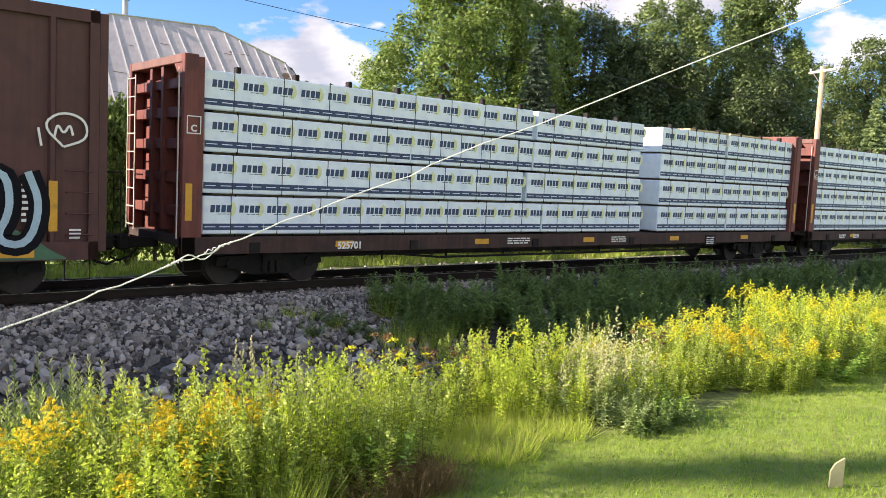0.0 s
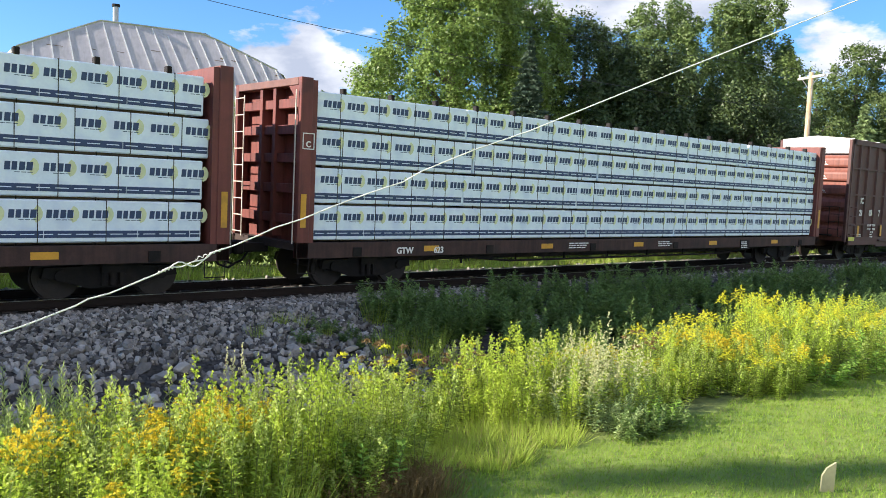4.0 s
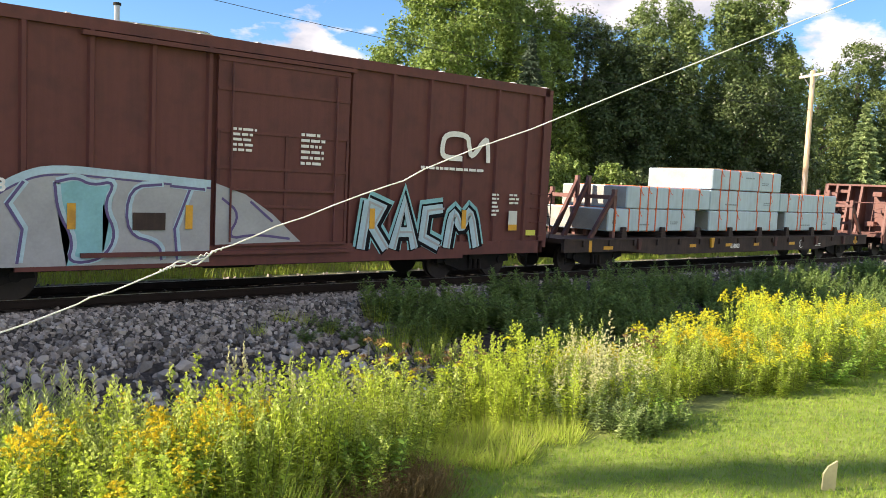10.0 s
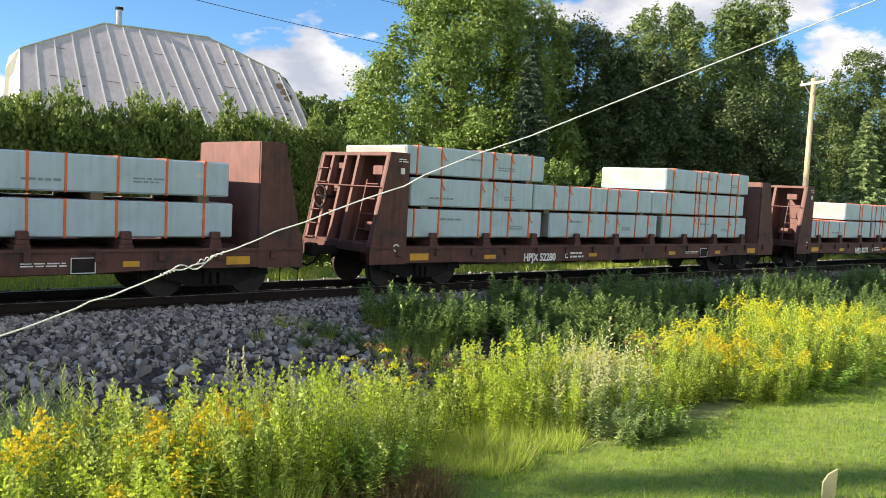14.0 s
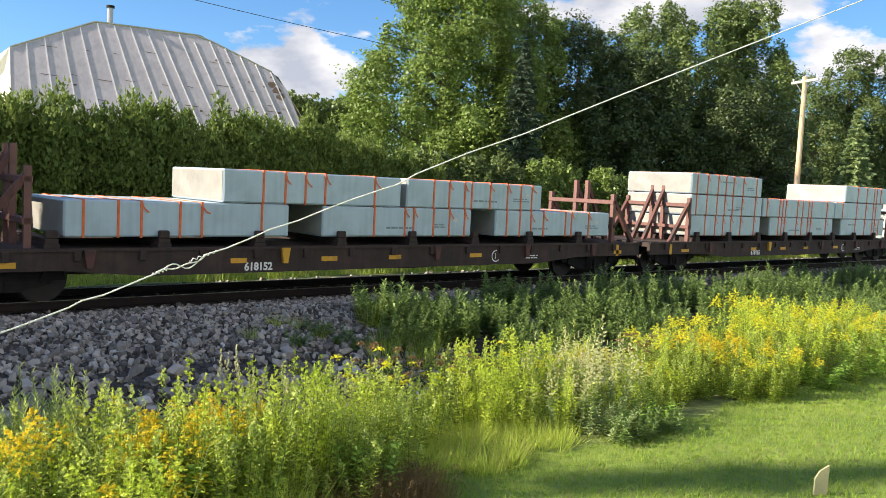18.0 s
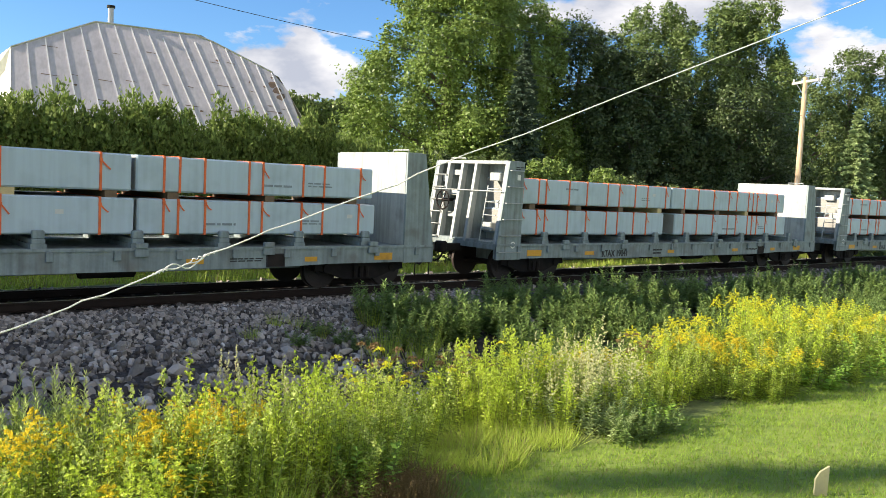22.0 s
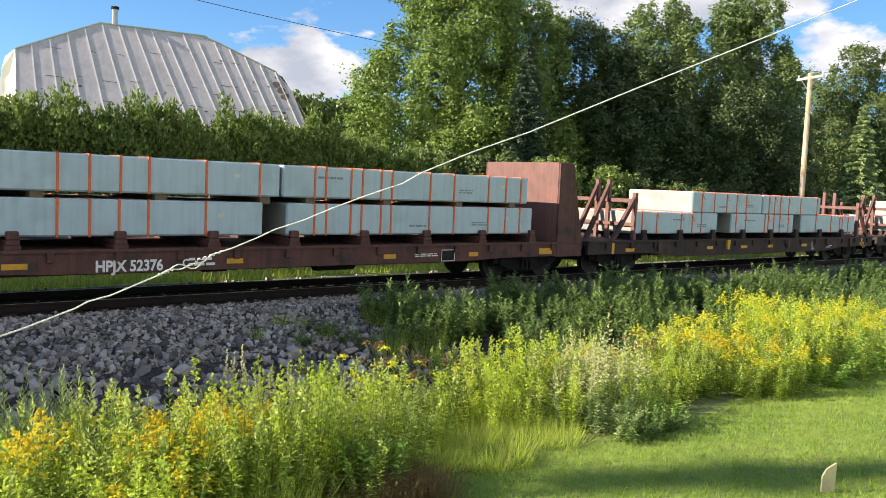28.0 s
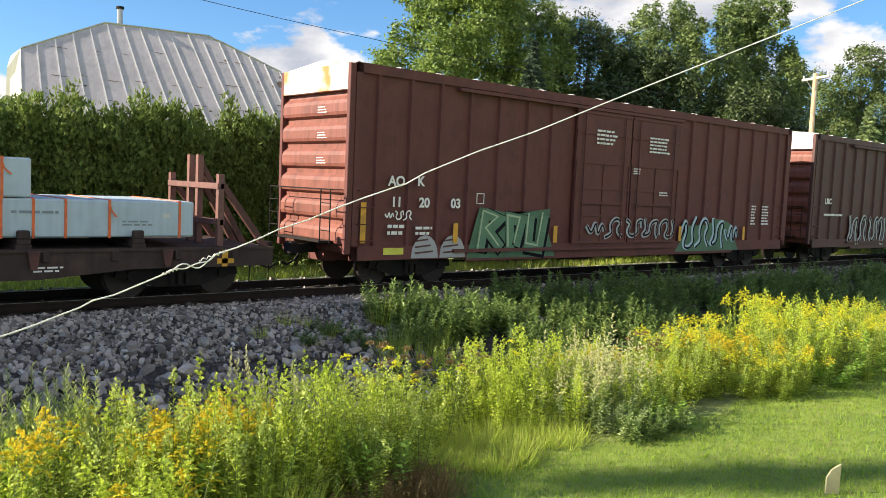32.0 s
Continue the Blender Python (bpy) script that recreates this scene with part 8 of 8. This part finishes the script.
    for k in range(2):
        rng = np.random.default_rng(420 + k)
        st = weed_stems(rng, 7, 0.2, 0.7, 1.1, bend=0.15)
        add("dry", "dry_stalks", "dry pale seed stalks above the weeds", "wild plant",
            [("stem", stem_mesh(st, 0.004, M["dry_stem"])), ("plume", plume_part(rng, st, 60, 0.03, 0.30, 0.022, M["cream"]))])
    rng = np.random.default_rng(440)
    st = weed_stems(rng, 4, 0.12, 0.8, 1.05, bend=0.1)
    add("purple", "purple_loosestrife", "purple loosestrife spike in the ditch", "wild plant",
        [("stem", stem_mesh(st, 0.006, M["stem"])), ("foliage", leafy_part(rng, st, 20, 0.1, 0.025, M["weed_dark"], hi=0.7)), ("spike", plume_part(rng, st, 60, 0.03, 0.24, 0.03, M["purple"]))])
    return kinds


def plant_out():
    kinds = plant_kinds()
    used = {k: 0 for k in kinds}
    rnd = random.Random(31)

    def put(kind, x, y, s=1.0, sz=1.0):
        lst = kinds[kind]
        i = used[kind]
        o = lst[i] if i < len(lst) else copy_thing(lst[i % len(lst)], Matrix())
        used[kind] = i + 1
        o.matrix_basis = pose(x, y, ground_z(x, y) - 0.02, rnd.uniform(-4, 4), rnd.uniform(-4, 4), rnd.uniform(0, 360)) @ Matrix.Diagonal((s, s, s * sz, 1))

    # the sunny band along the lawn's edge: which kind grows where
    def band_kind(x, y):
        r = rnd.random()
        front = y < -8.9
        if rnd.random() < (0.22 if x < 5 or x > 9 else 0.08):
            return "broad"
        if x < 2.0:
            return "gold" if front and r < 0.03 else ("lime" if r < 0.24 else "spike" if r < 0.45 else "green")
        if x < 3.9:
            return "gold" if front and r < 0.04 else ("lime" if r < 0.34 else "spike" if r < 0.40 else "green")
        if x < 6.2:
            if y > -7.8:
                return "parsnip" if r < 0.3 else "lime" if r < 0.5 else "green"
            return "green" if r < 0.6 else "lime"
        if x < 7.6:
            return "parsnip" if r < 0.36 else ("lime" if r < 0.66 else "green")
        if x < 8.7:
            return "lime" if r < 0.30 else ("cream" if r < 0.45 else "green")
        if x < 10.6:
            return "green" if r < 0.70 else ("lime" if r < 0.82 else "parsnip")
        if x < 12.6:
            return "gold" if r < 0.22 else ("green" if r < 0.75 else "lime")
        return "lemon" if r < 0.24 else ("gold" if r < 0.28 else "green" if r < 0.66 else "lime")

    spots = []
    x = 0.2
    while x < 24.0:
        for _ in range(6 if x < 9 else 5):
            y = rnd.uniform(-9.85, -6.9)
            if (5.7 < x < 8.4 and y < -8.3) or (5.2 < x < 8.2 and rnd.random() < 0.5):
                continue
            spots.append((x + rnd.uniform(-0.2, 0.2), y))
        x += 0.34 + 0.012 * x
    for x, y in spots:
        hump = noise.noise((x * 0.95, y * 0.8, 7.0))
        if hump < -0.22:
            continue
        hscale = 0.80 + 0.20 * math.sin(x * 2.3 + 0.5) * math.sin(y * 1.7) + rnd.uniform(-0.22, 0.16)
        if x < 2.3:
            hscale *= 1.22
        elif x < 4.2:
            hscale *= 1.12 if y < -8.2 else 0.95
        if 4.4 < x < 6.0 and y < -8.8:
            hscale *= 1.10
        elif 4.4 < x < 7.4:
            hscale *= 0.80
        if 9.5 < x < 11:
            hscale *= 1.04
        put(band_kind(x, y), x, y, 1.0 if x < 14 else 1.15, hscale * (1.0 if x < 6 else 0.86) * (1 + 0.42 * hump))
    # single plants that stand out
    stands = {
        "gold": ((1.77, -9.2, 0.95), (1.47, -9.5, 0.92), (3.6, -8.75, 0.80), (3.3, -9.0, 0.78), (2.9, -9.45, 0.72), (3.45, -8.9, 0.78), (3.76, -8.7, 0.76), (3.91, -8.8, 0.73), (2.86, -9.3, 0.76),
                 (2.58, -9.9, 0.62), (2.75, -8.4, 0.84), (12.87, -8.4, 0.82), (13.74, -8.2, 0.82), (13.39, -8.7, 0.70), (13.39, -9.0, 0.45), (13.1, -8.5, 0.78)),
        "lemon": ((12.15, -8.3, 0.97), (13.2, -8.0, 0.99), (16.24, -7.3, 1.11), (17.29, -7.1, 1.14), (17.35, -7.4, 1.06), (17.4, -7.7, 0.97), (18.58, -7.5, 0.89), (18.91, -7.8, 0.82),
                  (20.43, -7.5, 0.85), (21.81, -7.3, 0.87), (19.31, -8.2, 0.68), (15.66, -8.2, 0.86), (14.9, -7.6, 0.95), (16.4, -8.0, 0.88)),
        "green": ((4.69, -8.9, 0.78), (5.01, -8.8, 0.82), (5.43, -8.7, 0.85), (5.68, -8.8, 0.86), (6.17, -8.6, 0.85), (6.53, -8.5, 0.74), (4.64, -9.6, 0.68), (5.0, -9.6, 0.66),
                  (5.41, -9.5, 0.62), (10.64, -8.9, 0.68), (11.36, -8.7, 0.72), (11.61, -8.9, 0.70), (15.01, -8.9, 0.64), (16.12, -8.9, 0.60)),
        "lime": ((8.0, -8.3, 0.78), (8.37, -8.2, 0.88), (8.92, -8.0, 0.97), (9.29, -8.0, 0.89), (7.95, -8.8, 0.66), (8.69, -9.0, 0.67), (2.35, -10.0, 0.75), (2.19, -10.2, 0.71), (8.6, -8.1, 1.0), (8.2, -8.0, 0.95), (9.1, -8.3, 0.85), (7.7, -8.4, 0.7), (6.9, -8.1, 0.75), (6.0, -8.2, 0.8)),
        "cream": ((8.86, -8.9, 0.76), (9.27, -8.8, 0.87), (9.7, -8.7, 0.91), (9.98, -8.8, 0.85), (10.34, -8.8, 0.74), (9.5, -8.9, 0.84)),
        "parsnip": ((6.34, -7.7, 1.0), (6.68, -7.5, 1.06), (7.17, -7.5, 0.89), (7.4, -7.6, 0.82), (7.97, -7.5, 0.82), (8.31, -7.4, 0.86), (8.96, -7.3, 0.96), (11.81, -7.8, 0.86), (12.36, -7.7, 0.84)),
        "dry": ((4.58, -7.3, 1.14), (4.66, -7.4, 1.07), (4.95, -7.4, 1.01), (5.09, -7.5, 0.95), (5.21, -7.5, 0.91)),
        "spike": ((1.66, -8.4, 0.96), (1.99, -8.0, 0.99), (2.16, -7.9, 1.01), (2.24, -8.3, 0.98), (2.38, -8.2, 0.99), (2.55, -8.0, 1.01), (2.56, -8.4, 0.86), (5.61, -7.6, 0.74), (5.75, -7.9, 0.70)),
    }
    for kind, spots_ in stands.items():
        for x, y, hs in spots_:
            put(kind, x, y, 1.0 if x < 14 else 1.1, hs * (1.12 if x < 7 else 1.04))
    for x, y in ((9.0, -9.55), (9.3, -9.4), (8.8, -9.6), (9.6, -9.35), (9.9, -9.3)):
        put("mug", x, y, 0.8, 0.8)
    for x, y in ((9.4, -9.9), (9.8, -9.85), (9.1, -9.95)):
        put("ditch", x, y, 0.7, 0.8)
    for i in range(60):
        put("tuft", rnd.uniform(5.8, 8.4), rnd.uniform(-9.8, -8.3), 0.7, rnd.uniform(0.4, 0.7))
    for i in range(22):
        put("straw", rnd.uniform(4.4, 5.6), rnd.uniform(-10.1, -9.75), 0.7, 0.7)
    for i in range(26):
        put("spike", rnd.uniform(1.2, 4.6), rnd.uniform(-8.9, -7.4), 0.9, rnd.uniform(0.75, 1.0))
    for i in range(16):
        put("tuft", rnd.uniform(0.8, 4.2), rnd.uniform(-10.0, -8.6), 0.9, 0.9)
    for i in range(10):
        put("dry", rnd.uniform(2, 12), rnd.uniform(-7.8, -7), 0.9, 0.9)
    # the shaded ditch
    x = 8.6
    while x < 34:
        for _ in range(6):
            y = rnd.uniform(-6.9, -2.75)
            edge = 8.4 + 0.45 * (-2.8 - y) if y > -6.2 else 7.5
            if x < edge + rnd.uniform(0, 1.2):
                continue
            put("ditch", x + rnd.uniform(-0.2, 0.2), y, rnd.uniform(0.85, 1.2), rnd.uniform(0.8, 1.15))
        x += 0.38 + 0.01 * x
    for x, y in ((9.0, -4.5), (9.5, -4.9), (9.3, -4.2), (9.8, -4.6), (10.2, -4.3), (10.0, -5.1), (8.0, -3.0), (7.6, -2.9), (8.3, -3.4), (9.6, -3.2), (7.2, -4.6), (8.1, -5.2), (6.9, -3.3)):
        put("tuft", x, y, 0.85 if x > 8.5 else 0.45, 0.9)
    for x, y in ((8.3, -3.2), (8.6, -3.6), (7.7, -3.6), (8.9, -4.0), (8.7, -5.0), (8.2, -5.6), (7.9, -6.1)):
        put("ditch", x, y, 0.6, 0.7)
    put("purple", 9.15, -5.3, 0.6, 0.8)


plant_out()


def lawn_blades():
    """Short mown blades over the part of the lawn that is near, clover-pale and dry ones among them."""
    rng = np.random.default_rng(91)
    n = 125000
    x = 3.5 + 22.5 * rng.random(n) ** 1.35
    y = -9.55 - 5.2 * rng.random(n)
    keep = (y > -16.3) & (y < -9.6 + 0.25 * np.sin(x * 2.1))
    x, y = x[keep], y[keep]
    n = len(x)
    z = np.array([ground_z(a, b) for a, b in zip(x, y)])
    h = 0.018 + 0.030 * rng.random(n) ** 2
    A = np.stack([rng.normal(0, 0.45, n), rng.normal(0, 0.45, n), np.ones(n)], 1) * h[:, None]
    B = unit(np.cross(A, rng.normal(0, 1, (n, 3)))) * (0.0024 + 0.0024 * rng.random((n, 1)))
    P = np.stack([x, y, z], 1) + A * 0.9
    tagged(new("lawn_grass", quads_mesh("lawn_grass", P, A, B, M["blade"])), "short mown lawn grass", "grass", kind="stuff")
    # rough grass behind the track, seen under the cars
    m = 26000
    x = rng.uniform(-2, 60, m)
    y = 2.6 + 3.6 * rng.random(m)
    z = np.array([ground_z(a, b) for a, b in zip(x, y)])
    h = 0.10 + 0.22 * rng.random(m)
    A = np.stack([rng.normal(0, 0.3, m), rng.normal(0, 0.3, m), np.ones(m)], 1) * h[:, None] * 0.5
    B = unit(np.cross(A, rng.normal(0, 1, (m, 3)))) * 0.012
    tagged(new("verge_grass", quads_mesh("verge_grass", np.stack([x, y, z], 1) + A * 0.9, A, B, M["tall_grass"])), "rough sunlit grass behind the track", "grass", kind="stuff")


lawn_blades()


# ---- what moves: all cars and all that lies on them ----
def motions():
    for ob, x, y, z, rz in ON_TRAIN:
        walk(ob, [(t, pose(x - s, y, z, 0, 0, rz)) for t, s in GONE])


motions()
